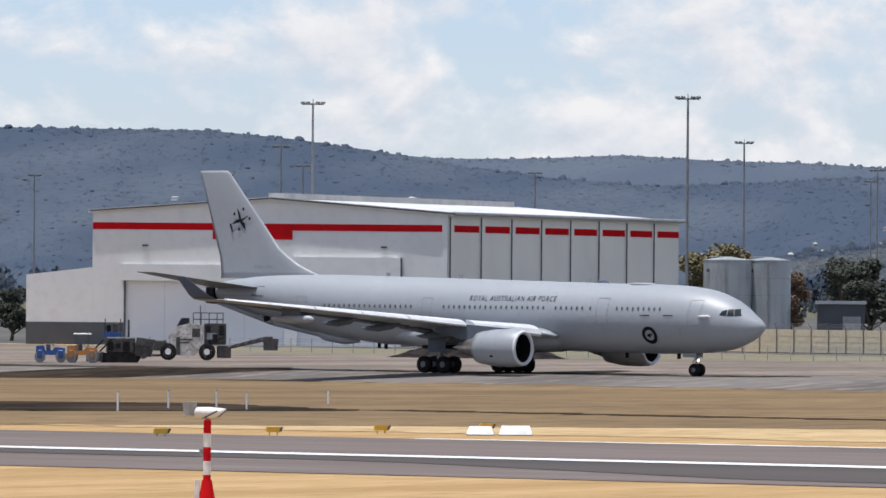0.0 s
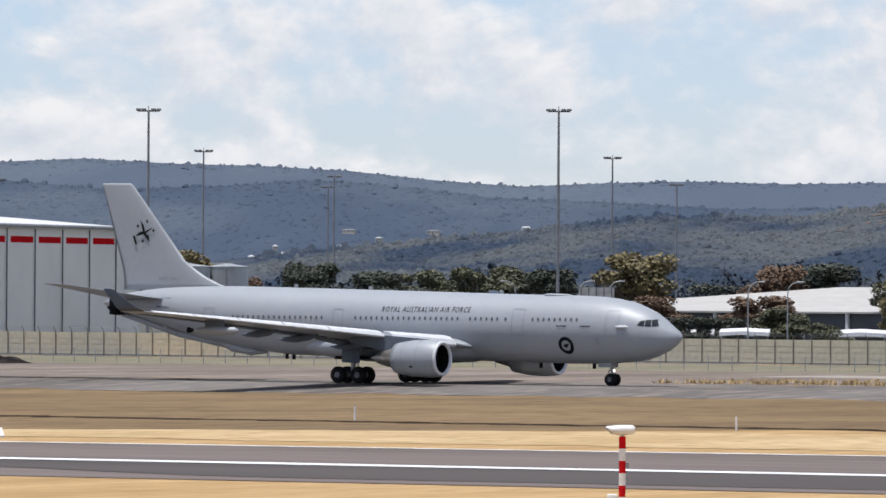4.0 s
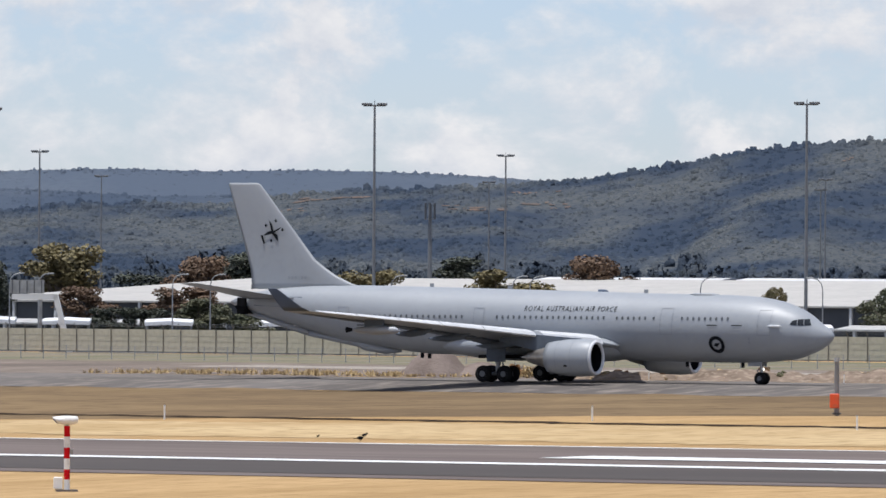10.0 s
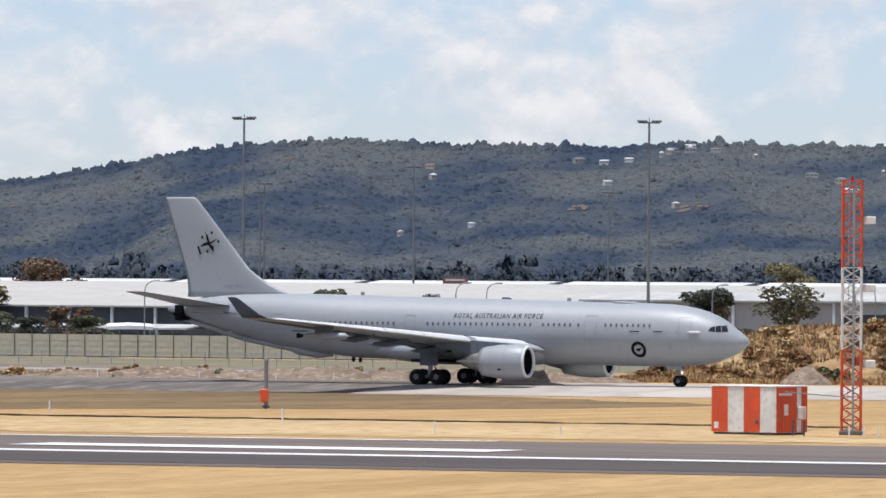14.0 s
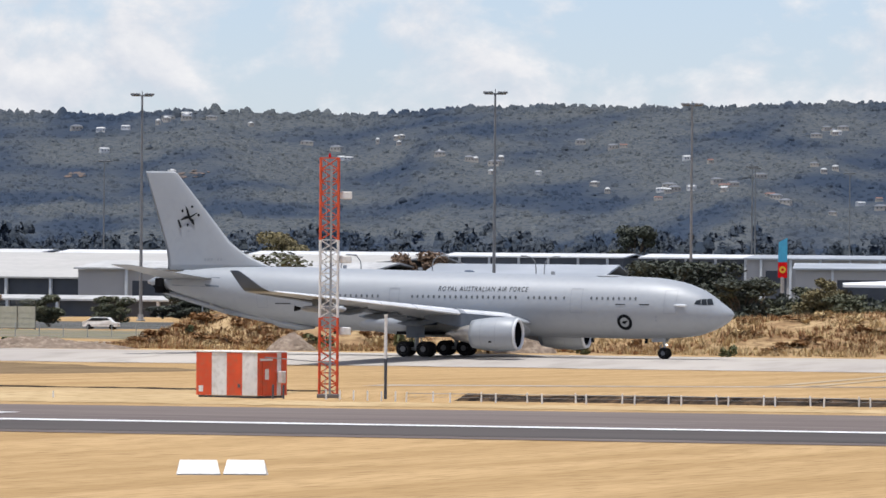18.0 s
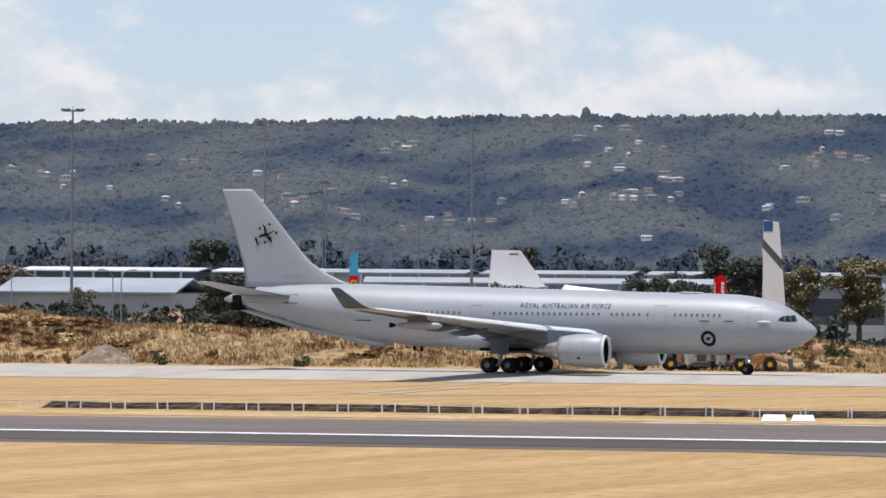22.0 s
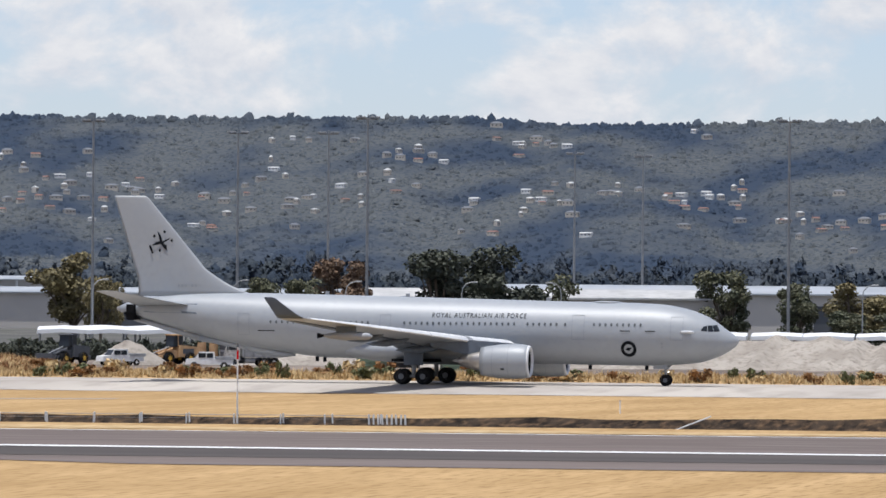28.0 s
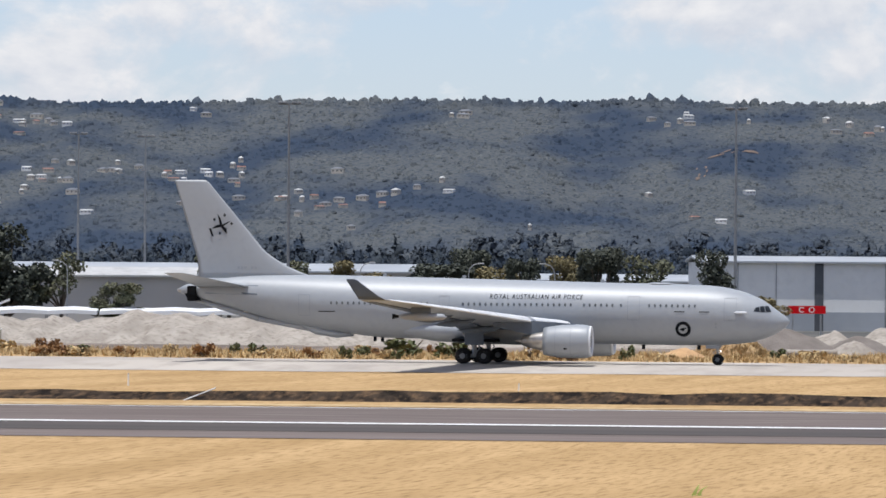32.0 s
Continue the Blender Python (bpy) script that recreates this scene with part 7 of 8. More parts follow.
def build_lamp():
    p = thing("street_lamp", "slim grey street lamp with a curved arm", "street lamp", group="street lamps")
    bm = bmesh.new()
    rod(bm, (0, 0, 0), (0, 0, 7.6), .1, .07, n=6)
    pts = [(0, 0, 7.6), (.12, 0, 8.3), (.55, 0, 8.8), (1.2, 0, 9.0)]
    for a, b in zip(pts, pts[1:]):
        rod(bm, a, b, .07, .06, n=6)
    part("pole", bm, M_STEEL, p)
    part("lantern", B(1.1, 1.9, -.15, .15, 8.9, 9.08, bevel=.04), M_STEEL, p)
    return p


lamp0 = build_lamp()
lamp0.matrix_basis = pose(-532, 905, 0, 0, 0, 30)
LAMPS = [(-560, 930, 200), (-548, 925, 30), (-499, 880, 30), (-508, 905, 30), (-470, 880, 25), (-480, 930, 25), (-452, 880, 30), (-440, 900, 25), (-415, 880, 205), (-400, 905, 25), (-385, 880, 25), (-356, 880, 25), (-345, 905, 200), (-338, 880, 20),
         (-330, 890, 20), (-322, 905, 200), (-312, 880, 20), (-222, 905, 200), (-205, 890, 15), (-190, 900, 15), (-172, 880, 15), (-160, 890, 15), (-148, 890, 195), (-112, 890, 10), (-100, 900, 10), (-90, 905, 190)]
for x, y, r in LAMPS:
    copy_thing(lamp0, pose(x, y, 0, 0, 0, r))


# shade roofs over parked cars, the cars, and a dark hedge
def build_shade():
    s = thing("shade_roof", "white fabric car shade on steel posts", "car shade", group="car shades")
    bm = bmesh.new()
    loft(bm, [[(-2.95, y, 3.05 + q), (0, y, 3.2 + q), (2.95, y, 3.05 + q), (2.95, y, 2.6 + q), (0, y, 2.75 + q), (-2.95, y, 2.6 + q)] for y, q in ((-3.2, 0), (3.2, .35))])
    part("canopy", bm, M_WHITE_CLEAN, s)
    for x in (-2.7, 2.7):
        for y in (-2.6, 2.6):
            part("post", R((x, y, 0), (x, y, 2.7), .07, n=6), M_STEEL, s)
    return s


shade0 = build_shade()
shade0.matrix_basis = pose(-186, 872, 0, 0, 0, 12)
rng = random.Random(17)
for i in range(30):
    x = -180 + i * 6.1
    if -62 < x < -30 or rng.random() < .08:
        continue
    copy_thing(shade0, pose(x, 868 + rng.uniform(-1, 2), 0, 0, 0, 9 - i * .2))
for x, y in ((-204.5, 873), (-198.4, 872.5), (-192.2, 872), (-203, 886), (-197, 885.5), (-191, 885)):
    copy_thing(shade0, pose(x, y, 0, 0, 0, 12))
for i in range(9):
    copy_thing(shade0, pose(-560 + i * 17, 930 + rng.uniform(-12, 12), 0, 0, 0, 28))


rng = random.Random(51)
clump_cloud("hedge", [(x, 858 + rng.gauss(0, .7) - .05 * (x + 206), -.1 + rng.random() * 1.1, rng.uniform(.5, .85), rng.uniform(.9, 1.5)) for x in np.arange(-207, -168, .11).tolist()], M_LEAF_DARK, "clipped dark green hedge before car shades", 52, category="hedge", leaves=10, facet=.6)


def build_car(paint, label):
    c = thing("parked_car", label, "car", group="parked cars")
    bm = bmesh.new()
    side = [(-2.1, .35), (2.1, .35), (2.15, .75), (1.5, .9), (.95, 1.42), (-1.1, 1.45), (-1.75, .98), (-2.12, .9)]
    loft(bm, [[(x, y * (1 if z < 1 else .82), z) for x, z in side] for y in (-.85, .85)])
    part("body", bm, paint, c)
    for sd in (-1, 1):
        bm = bmesh.new()
        bm.faces.new([bm.verts.new((x, sd * .80, z)) for x, z in ((-1.5, 1.0), (1.25, .98), (.85, 1.36), (-1.0, 1.38))])
        part("side_window", bm, M_GLASS, c)
        for x in (-1.35, 1.35):
            bm = bmesh.new()
            wheel(bm, (x, sd * .75, .32), .32, .22)
            part("wheel", bm, M_TYRE, c)
    return c


cars = [build_car(M_WHITE, "white parked hatchback in a car park"), build_car(M_CHAR, "dark grey hatchback in a car park"), build_car(M_BLUE, "blue parked hatchback in a car park"), build_car(M_STEEL, "silver hatchback in a car park")]
for k, c in enumerate(cars):
    c.matrix_basis = pose(-330 + k * 3.2, 880, 0, 0, 0, 100)
for i in range(30):
    copy_thing(cars[i % 4], pose(-335 + (i % 10) * 3.0 + rng.uniform(-.3, .3) + (0 if i < 20 else 150), 870 + 9 * (i // 10), 0, 0, 0, 95 + rng.uniform(-6, 6)))
copy_thing(cars[0], pose(-356.7, 850, 0, 0, 0, 12))
hedge = []
for i in range(260):
    hedge.append((rng.uniform(-345, -232), rng.uniform(905, 925), -.2, rng.uniform(.8, 1.6), rng.uniform(2.5, 5.2)))
clump_cloud("shrubbery", hedge, M_LEAF_DARK, "dark shrubs along a car park edge", 42, "shrubs", leaves=120)
hedge = []
for i in range(420):
    hedge.append((rng.uniform(-232, -166), rng.uniform(826, 836), -.2, rng.uniform(.5, 1.0), rng.uniform(1.5, 2.3)))
clump_cloud("hedge", hedge, M_LEAF_DARK, "dark dense hedge along the car park", 41, "hedge", leaves=110)


# ---------- houses on the hills
def build_house(roof, wall, label, seed):
    h = thing("house", label, "house", group="hillside houses")
    r = random.Random(seed)
    w, d, e = r.uniform(4.0, 5.2), r.uniform(2.4, 3.2), r.uniform(1.5, 1.8)
    part("wall", B(-w / 2, w / 2, -d / 2, d / 2, -1.4, e), wall, h)
    bm = bmesh.new()
    g, t = e + .85, d * (.38 if seed % 2 else .05)
    loft(bm, [[(-w / 2 - .15, -d / 2 - .15, e), (w / 2 + .15, -d / 2 - .15, e), (w / 2 + .15, d / 2 + .15, e), (-w / 2 - .15, d / 2 + .15, e)], [(-w / 2 + t, -.05, g), (w / 2 - t, -.05, g), (w / 2 - t, .05, g), (-w / 2 + t, .05, g)]])
    part("roof", bm, roof, h)
    for i in range(3):
        x = -w / 2 + w * (i + .5) / 3
        part("window", B(x - .3, x + .3, -d / 2 - .04, -d / 2 - .005, .35, .95), M_CHAR, h)
    return h


M_ROOF_PALE = material("pale_house_roof", (0.50, 0.50, 0.49), (0.34, 0.345, 0.35), rough=0.8, scale=0.3)
M_HOUSE_SLATE = material("slate_house_roof", (0.17, 0.18, 0.20), (0.13, 0.14, 0.155), rough=0.8, scale=0.3)
HOUSES = [build_house(M_ROOF_PALE, M_WALLH, "small white-roofed house on the hillside", 1), build_house(M_TERRA, M_WALLH, "small terracotta-roofed house on the hillside", 2), build_house(M_HOUSE_SLATE, M_WALLH, "small grey-roofed white house on the hillside", 3),
          build_house(M_ROOF_PALE, M_WHITE, "white house with a pale roof on the hillside", 4)]
rng = random.Random(78)
for n, (x, y, z, a) in enumerate(HOUSE_AT + FAR_HOUSE_AT):
    i = n if n < 4 else rng.choice((0, 1, 2, 2, 3)) if a > -20 else rng.choice((0, 0, 3, 2))
    m = pose(x, y, z + .5, 0, 0, -a + rng.uniform(-40, 40)) @ Matrix.Diagonal((rng.uniform(.55, 1.3), rng.uniform(.7, 1.1), rng.uniform(.65, 1.05), 1))
    if n < 4:
        HOUSES[i].matrix_basis = m
    else:
        copy_thing(HOUSES[i], m)


# ---------- road machines by the hangar
def tyre(parent, x, y, z, r, w, rim=M_WHITE):
    bm = bmesh.new()
    wheel(bm, (x, y, z), r, w)
    t = part("wheel", bm, M_TYRE, parent, "black rubber wheel", smooth=True)
    part("rim", hub((x, y, z), r, w), rim, t)


M_WHITE_DUSTY = material("dusty_white_paint", (0.60, 0.58, 0.54), (0.36, 0.335, 0.30), rough=0.7, scale=1.1, grain=(0.16, 0.14, 0.12), grain_scale=3.5)


def build_stabiliser():
    m = thing("road_recycler", "white four-wheeled road recycling machine with a rear conveyor", "road machine", at=(-532.2, 724.5, 0), rz=36)
    m.scale = (.94, .94, 1)
    part("body", prism([(-2.2, 1.5), (-1.4, .6), (-.5, .25), (.4, .5), (1.0, 1.3), (1.3, 3.3), (-.1, 3.5), (-1.3, 3.2), (-2.3, 2.3)], -1.15, 1.15), M_WHITE_DUSTY, m, "dusty white bodywork")
    part("cab_screen", prism([(-1.5, 3.2), (-.2, 3.5), (-.2, 4.0), (-1.0, 4.0)], -.9, .9), M_GLASS, m, "dark glazed operator's screen")
    part("side_hatch", B(.1, .9, -1.18, -1.151, 2.2, 3.0), M_GRIME, m, "dark side hatch")
    for i, z in enumerate((1.6, 1.9)):
        part("lettering_bar", B(-1.3, -.2 + i * .3, -1.17, -1.151, z, z + .14), M_GRIME, m)
    part("engine_deck", B(1.32, 3.5, -1.0, 1.0, 1.5, 3.5, bevel=.08), M_GRIME, m, "dark engine cover")
    part("engine_panel", B(1.6, 2.6, -1.04, -1.0, 2.0, 2.6), M_STEEL, m)
    part("front_box", B(-3.9, -2.5, -1.0, 1.0, .9, 1.9, bevel=.08), M_GRIME, m)
    for x, z, w, h in ((1.45, 2.7, .5, .6), (2.15, 1.7, .5, .8), (2.8, 2.4, .5, .9), (1.7, 1.55, .35, .4)):
        part("engine_part", B(x, x + w, -1.14, -1.04, z, z + h, bevel=.03), M_TYRE, m)
    part("ladder", B(-1.5, -1.1, -1.25, -1.16, .5, 2.2), M_GRIME, m)
    part("hose", R((1.3, -1.2, 1.4), (3.3, -1.2, 2.2), .06, n=5), M_TYRE, m)
    for x in (.2, 1.0, 1.8, 2.6, 3.2):
        part("guard_post", R((x, -1.0, 3.3), (x, -1.0, 4.5), .05, n=5), M_GRIME, m)
    for z in (3.9, 4.5):
        part("guard_rail", R((.2, -1.0, z), (3.2, -1.0, z), .05, n=5), M_GRIME, m)
    part("mast", R((.9, 0, 3.3), (.9, 0, 5.2), .05, n=5), M_GRIME, m)
    for x in (-2.3, 1.6):
        for sd in (-1, 1):
            tyre(m, x, sd * 1.1, .82, .82, .5)
    part("rear_bogie", B(2.6, 4.0, -.9, .9, .25, 1.4, bevel=.1), M_GRIME, m)
    part("front_drum", L([(-1.0, .5), (1.0, .5)], n=16, axis="y", at=(-4.8, 0, .6)), M_GRIME, m)
    part("front_frame", B(-5.2, -2.8, -.9, .9, .35, .55), M_GRIME, m)
    part("front_arm", R((-4.6, -.8, .5), (-2.6, -.8, 1.9), .09, n=6), M_GRIME, m)
    part("conveyor", prism([(3.4, 1.0), (3.4, 1.3), (7.4, 2.3), (8.2, 2.3), (8.2, 2.0)], -.35, .35), M_GRIME, m, "long dark conveyor arm")
    for i in range(5):
        x = 3.8 + i * .8
        part("conveyor_brace", R((x, -.37, 1.15 + i * .2), (x + .4, -.37, 1.5 + i * .2), .04, n=4), M_STEEL, m)
    part("hopper", prism([(7.3, 1.0), (8.7, 1.0), (8.8, 2.1), (7.2, 2.1)], -.5, .5), M_GRIME, m, "black hopper at the conveyor end")


def build_roller(x, y, rz, paint, canopy, label):
    m = thing("road_roller", label, "road roller", at=(x, y, 0), rz=rz)
    m.scale = (.76, .76, .9)
    for dx in (-1.25, 1.25):
        part("drum", L([(-.85, .62), (.85, .62)], n=24, axis="y", at=(dx, 0, .62)), M_POLE, m, "steel roller drum", smooth=False)
        part("drum_yoke", B(dx - .3, dx + .3, -.98, .98, .5, 1.3, bevel=.06), paint, m)
    part("body", prism([(-1.7, .8), (1.7, .8), (1.7, 1.5), (.6, 1.6), (.2, 1.25), (-.6, 1.25), (-.8, 1.75), (-1.7, 1.7)], -.75, .75), paint, m)
    part("seat", B(-.5, .0, -.3, .3, 1.25, 1.9, bevel=.06), M_CHAR, m)
    part("steering_column", R((.5, 0, 1.4), (.2, 0, 2.0), .04, n=5), M_CHAR, m)
    if canopy:
        for dx in (-.7, .7):
            for dy in (-.6, .6):
                part("canopy_post", R((dx, dy, 1.5), (dx, dy, 2.85), .04, n=5), M_CHAR, m)
        part("canopy", B(-1.0, 1.0, -.8, .8, 2.85, 3.0, bevel=.05), M_WHITE, m, "white sun canopy")


def build_paver():
    m = thing("paver", "dark tracked asphalt paver", "road machine", at=(-520.2, 698, 0), rz=36)
    part("track", prism([(-1.6, 0), (1.6, 0), (1.9, .4), (1.6, .8), (-1.6, .8), (-1.9, .4)], -1.2, -.7), M_TYRE, m)
    part("track", prism([(-1.6, 0), (1.6, 0), (1.9, .4), (1.6, .8), (-1.6, .8), (-1.9, .4)], .7, 1.2), M_TYRE, m)
    part("engine", B(-1.2, 1.4, -1.1, 1.1, .8, 2.1, bevel=.1), M_GRIME, m)
    part("hopper", prism([(1.5, .6), (2.9, .5), (3.1, 1.5), (1.4, 1.7)], -1.3, 1.3), M_GRIME, m)
    part("screed", B(-3.0, -1.5, -1.4, 1.4, .1, .9, bevel=.06), M_GRIME, m)
    part("operator_deck", B(-1.4, .2, -1.0, 1.0, 2.1, 2.5), M_BLUE, m)
    for x in (-1.3, .1):
        part("roof_post", R((x, -.9, 2.4), (x, -.9, 3.6), .05, n=5), M_GRIME, m)
    part("exhaust", R((.8, .3, 2.1), (.8, .3, 3.5), .09, n=8), M_GRIME, m)
    part("console", B(-.6, -.2, -.9, -.3, 2.5, 3.2, bevel=.05), M_GRIME, m)
    m.scale = (1.0, 1.0, 1.12)
    for x, z, w, h in ((-1.0, 1.0, .5, .7), (-.3, 1.2, .4, .4), (.35, .95, .6, .8)):
        part("side_box", B(x, x + w, -1.22, -1.1, z, z + h, bevel=.03), M_TYRE, m)
    for x in (-2.6, -1.9):
        part("screed_arm", R((x, -1.2, .8), (x + 1.2, -1.2, 1.9), .07, n=6), M_TYRE, m)
    for x in (-1.35, -.5, .15):
        part("deck_rail", R((x, -1.0, 2.5), (x, -1.0, 3.3), .035, n=5), M_GRIME, m)
    part("seat", B(-1.2, -.8, -.6, -.1, 2.5, 3.1, bevel=.06), M_TYRE, m)
    part("hopper_wing", prism([(1.5, 1.5), (3.0, 1.3), (3.3, 1.9), (1.6, 2.1)], -1.45, -1.3), M_GRIME, m)


build_stabiliser()
build_roller(-521.9, 690, 36, M_BLUE, False, "blue tandem road roller with steel drums")
build_roller(-519.8, 692, 30, M_PAVER, True, "orange tandem road roller with a white canopy")
build_paver()


def build_loader(x, y, rz, paint, label, name="wheel_loader"):
    m = thing(name, label, "loader", at=(x, y, 0), rz=rz)
    part("rear_body", prism([(.2, .8), (2.6, .8), (2.7, 1.9), (.3, 2.1)], -1.0, 1.0), paint, m)
    part("front_frame", prism([(-2.0, .7), (.2, .7), (.2, 1.5), (-1.4, 1.6)], -.7, .7), paint, m)
    part("cab", prism([(-.4, 1.9), (.9, 1.9), (.9, 3.1), (-.2, 3.1)], -.7, .7), M_GLASS, m, "dark glazed cab")
    part("cab_roof", B(-.4, 1.05, -.8, .8, 3.1, 3.25, bevel=.04), paint, m)
    part("lift_arm", R((-.4, -.5, 1.7), (-3.1, -.5, .8), .16, .13, n=6), paint, m)
    part("lift_arm", R((-.4, .5, 1.7), (-3.1, .5, .8), .16, .13, n=6), paint, m)
    part("bucket", prism([(-4.2, .12), (-3.0, .1), (-2.9, 1.2), (-3.4, 1.2), (-3.4, .5)], -1.3, 1.3), M_CHAR, m, "dark steel bucket")
    for dx in (-1.2, 1.6):
        for sd in (-1, 1):
            tyre(m, dx, sd * 1.0, .68, .68, .5, M_YELLOW)
    part("exhaust", R((1.6, .3, 2.0), (1.6, .3, 2.9), .07, n=6), M_CHAR, m)
    part("engine_grille", B(2.68, 2.74, -.8, .8, .95, 1.75), M_CHAR, m)
    part("counterweight", B(2.3, 2.85, -1.05, 1.05, .55, .95, bevel=.05), M_CHAR, m)
    part("tilt_ram", R((-.5, 0, 1.9), (-2.9, 0, 1.1), .08, n=6), M_STEEL, m)
    for sd in (-1, 1):
        part("vent_panel", B(.7, 2.2, sd * 1.005 - .01, sd * 1.005 + .01, 1.15, 1.7), M_CHAR, m)
        part("mudguard", B(-1.7, -.6, sd * .95 - .28, sd * .95 + .28, 1.42, 1.5), paint, m)
        part("handrail", R((.95, sd * .85, 2.0), (2.2, sd * .85, 2.55), .03, n=5), M_CHAR, m)
        part("cab_pillar", R((.25, sd * .72, 1.95), (.25, sd * .72, 3.1), .05, n=5), paint, m)


def build_truck(x, y, rz, label, tray):
    m = thing("truck", label, "truck", at=(x, y, 0), rz=rz)
    part("cab", prism([(-2.9, .6), (-1.2, .6), (-1.2, 2.75), (-2.25, 2.85), (-2.5, 2.7), (-2.86, 1.8)], -1.0, 1.0), M_WHITE_DUSTY, m, "dusty white truck cab")
    part("roof_deflector", prism([(-2.2, 2.85), (-1.25, 2.75), (-1.25, 3.2)], -.8, .8), M_WHITE_DUSTY, m)
    part("windscreen", prism([(-2.92, 1.78), (-2.86, 1.75), (-2.50, 2.62), (-2.56, 2.64)], -.9, .9), M_GLASS, m)
    for sd in (-1, 1):
        part("side_window", B(-2.45, -1.55, sd * 1.015 - .015, sd * 1.015 + .015, 1.75, 2.45), M_GLASS, m)
        part("mirror", B(-2.75, -2.6, sd * 1.25 - .12, sd * 1.25 + .12, 1.75, 2.35, bevel=.02), M_CHAR, m)
        part("headlamp", B(-2.96, -2.88, sd * .75 - .18, sd * .75 + .18, .85, 1.1), M_METAL, m)
        part("step", B(-2.6, -1.7, sd * .98 - .12, sd * .98 + .12, .42, .58), M_CHAR, m)
        part("mudguard", B(1.0, 3.1, sd * .85 - .18, sd * .85 + .18, .98, 1.06), M_CHAR, m)
    part("grille", B(-2.94, -2.88, -.5, .5, .9, 1.55), M_CHAR, m)
    part("bumper", B(-3.0, -2.8, -1.0, 1.0, .4, .8), M_CHAR, m)
    part("chassis", B(-2.8, 3.2, -.5, .5, .6, .9), M_CHAR, m)
    part("fuel_tank", L([(-.6, .28), (.5, .28)], n=12, at=(0, -.72, .62)), M_STEEL, m)
    part("exhaust_stack", R((-1.08, .8, .8), (-1.08, .8, 3.1), .08, n=6), M_STEEL, m)
    if tray:
        part("tray_floor", B(-.9, 3.3, -1.1, 1.1, .95, 1.12), M_STEEL, m)
        for sd in (-1, 1):
            part("tray_side", B(-.9, 3.3, sd * 1.08 - .05, sd * 1.08 + .05, 1.12, 2.1), M_STEEL, m, "grey tipper side")
            for i in range(5):
                part("tray_rib", B(-.8 + i, -.68 + i, sd * 1.16 - .04, sd * 1.16 + .04, 1.0, 2.1), M_POLE, m)
        part("headboard", B(-.98, -.88, -1.1, 1.1, 1.1, 2.5), M_STEEL, m)
        part("tailgate", B(3.3, 3.38, -1.1, 1.1, 1.05, 2.05), M_STEEL, m)
    else:
        part("water_tank", L([(-.95, .3), (-.85, .9), (3.1, .9), (3.2, .3)], n=20, at=(0, 0, 1.85)), M_WHITE_DUSTY, m, "white water tank", smooth=False)
        for dx in (-.4, 1.1, 2.6):
            part("tank_strap", L([(dx, .915), (dx + .1, .915)], n=20, at=(0, 0, 1.85), close=False), M_STEEL, m)
        part("tank_hatch", L([(2.7, .3), (2.95, .3)], n=12, axis="z", at=(1.0, 0, 0)), M_STEEL, m)
    for dx in (-2.0, 1.5, 2.6):
        for sd in (-1, 1):
            tyre(m, dx, sd * .85, .48, .48, .3)


def build_ute(x, y, rz):
    m = thing("utility_car", "white crew-cab utility vehicle with a flat tray", "car", at=(x, y, 0), rz=rz)
    part("body", prism([(-2.5, .45), (2.4, .45), (2.4, .95), (.6, 1.0), (.5, 1.75), (-1.0, 1.75), (-1.5, 1.1), (-2.4, 1.0)], -.85, .85), M_WHITE, m)
    for a, b in ((-1.15, -.4), (-.3, .35)):
        part("side_window", B(a, b, -.88, -.852, 1.15, 1.62), M_GLASS, m)
    part("windscreen", prism([(-1.54, 1.1), (-1.48, 1.1), (-1.02, 1.7), (-1.08, 1.7)], -.75, .75), M_GLASS, m)
    part("tray", B(.7, 2.6, -.9, .9, .98, 1.3), M_STEEL, m)
    for dx in (-1.6, 1.5):
        for sd in (-1, 1):
            tyre(m, dx, sd * .8, .36, .36, .24)


build_loader(-190.7, 691.5, 20, M_PAVER, "orange wheel loader parked in dry grass")
build_truck(-188.9, 697.5, 132, "white tipper truck with its cab facing the taxiway", True)
build_truck(-186.3, 698.5, 140, "white water truck parked beside others", False)
build_loader(-181.4, 695.5, 195, M_PAVER, "orange wheel loader parked behind a truck")
build_loader(-183.4, 788, 60, M_CHAR, "dark wheel loader parked on the work site")
build_loader(-173.8, 797, 50, M_ORSOIL, "dusty yellow wheel loader parked on the work site")
build_ute(-161.8, 762, 14)
build_truck(-163, 786, 30, "white tipper truck beside a gravel heap", True)
build_ute(-176, 782, 40)
dz = thing("drilling_rig", "rusty orange hopper machine with upright drums", "machine", at=(-166, 786, 0), rz=14)
for i in range(4):
    part("drum", L([(1.0, .5), (2.5, .45)], n=14, axis="z", at=(-2 + i * 1.25, 0, 0)), M_ORSOIL, dz)
part("frame", B(-2.8, 2.6, -.7, .7, .3, 1.0), M_CHAR, dz)
for x, y, r, h in ((-150.2, 789, 1.65, 2.5), (-137.1, 768, 1.55, 2.0)):
    t = thing("water_tank", "squat green plastic water tank", "tank", at=(x, y, 0), group="green tanks")
    part("shell", L([(0, r), (h * .9, r)], n=28, axis="z"), M_GREEN, t)
    part("lid", L([(h * .9, r), (h, r * .55), (h + .05, .2)], n=28, axis="z"), M_GREEN, t)
    for k in range(3):
        part("rib", L([(h * (.2 + .25 * k), r + .015), (h * (.2 + .25 * k) + .06, r + .03), (h * (.2 + .25 * k) + .12, r + .015)], n=28, axis="z", close=False), M_GREEN, t)
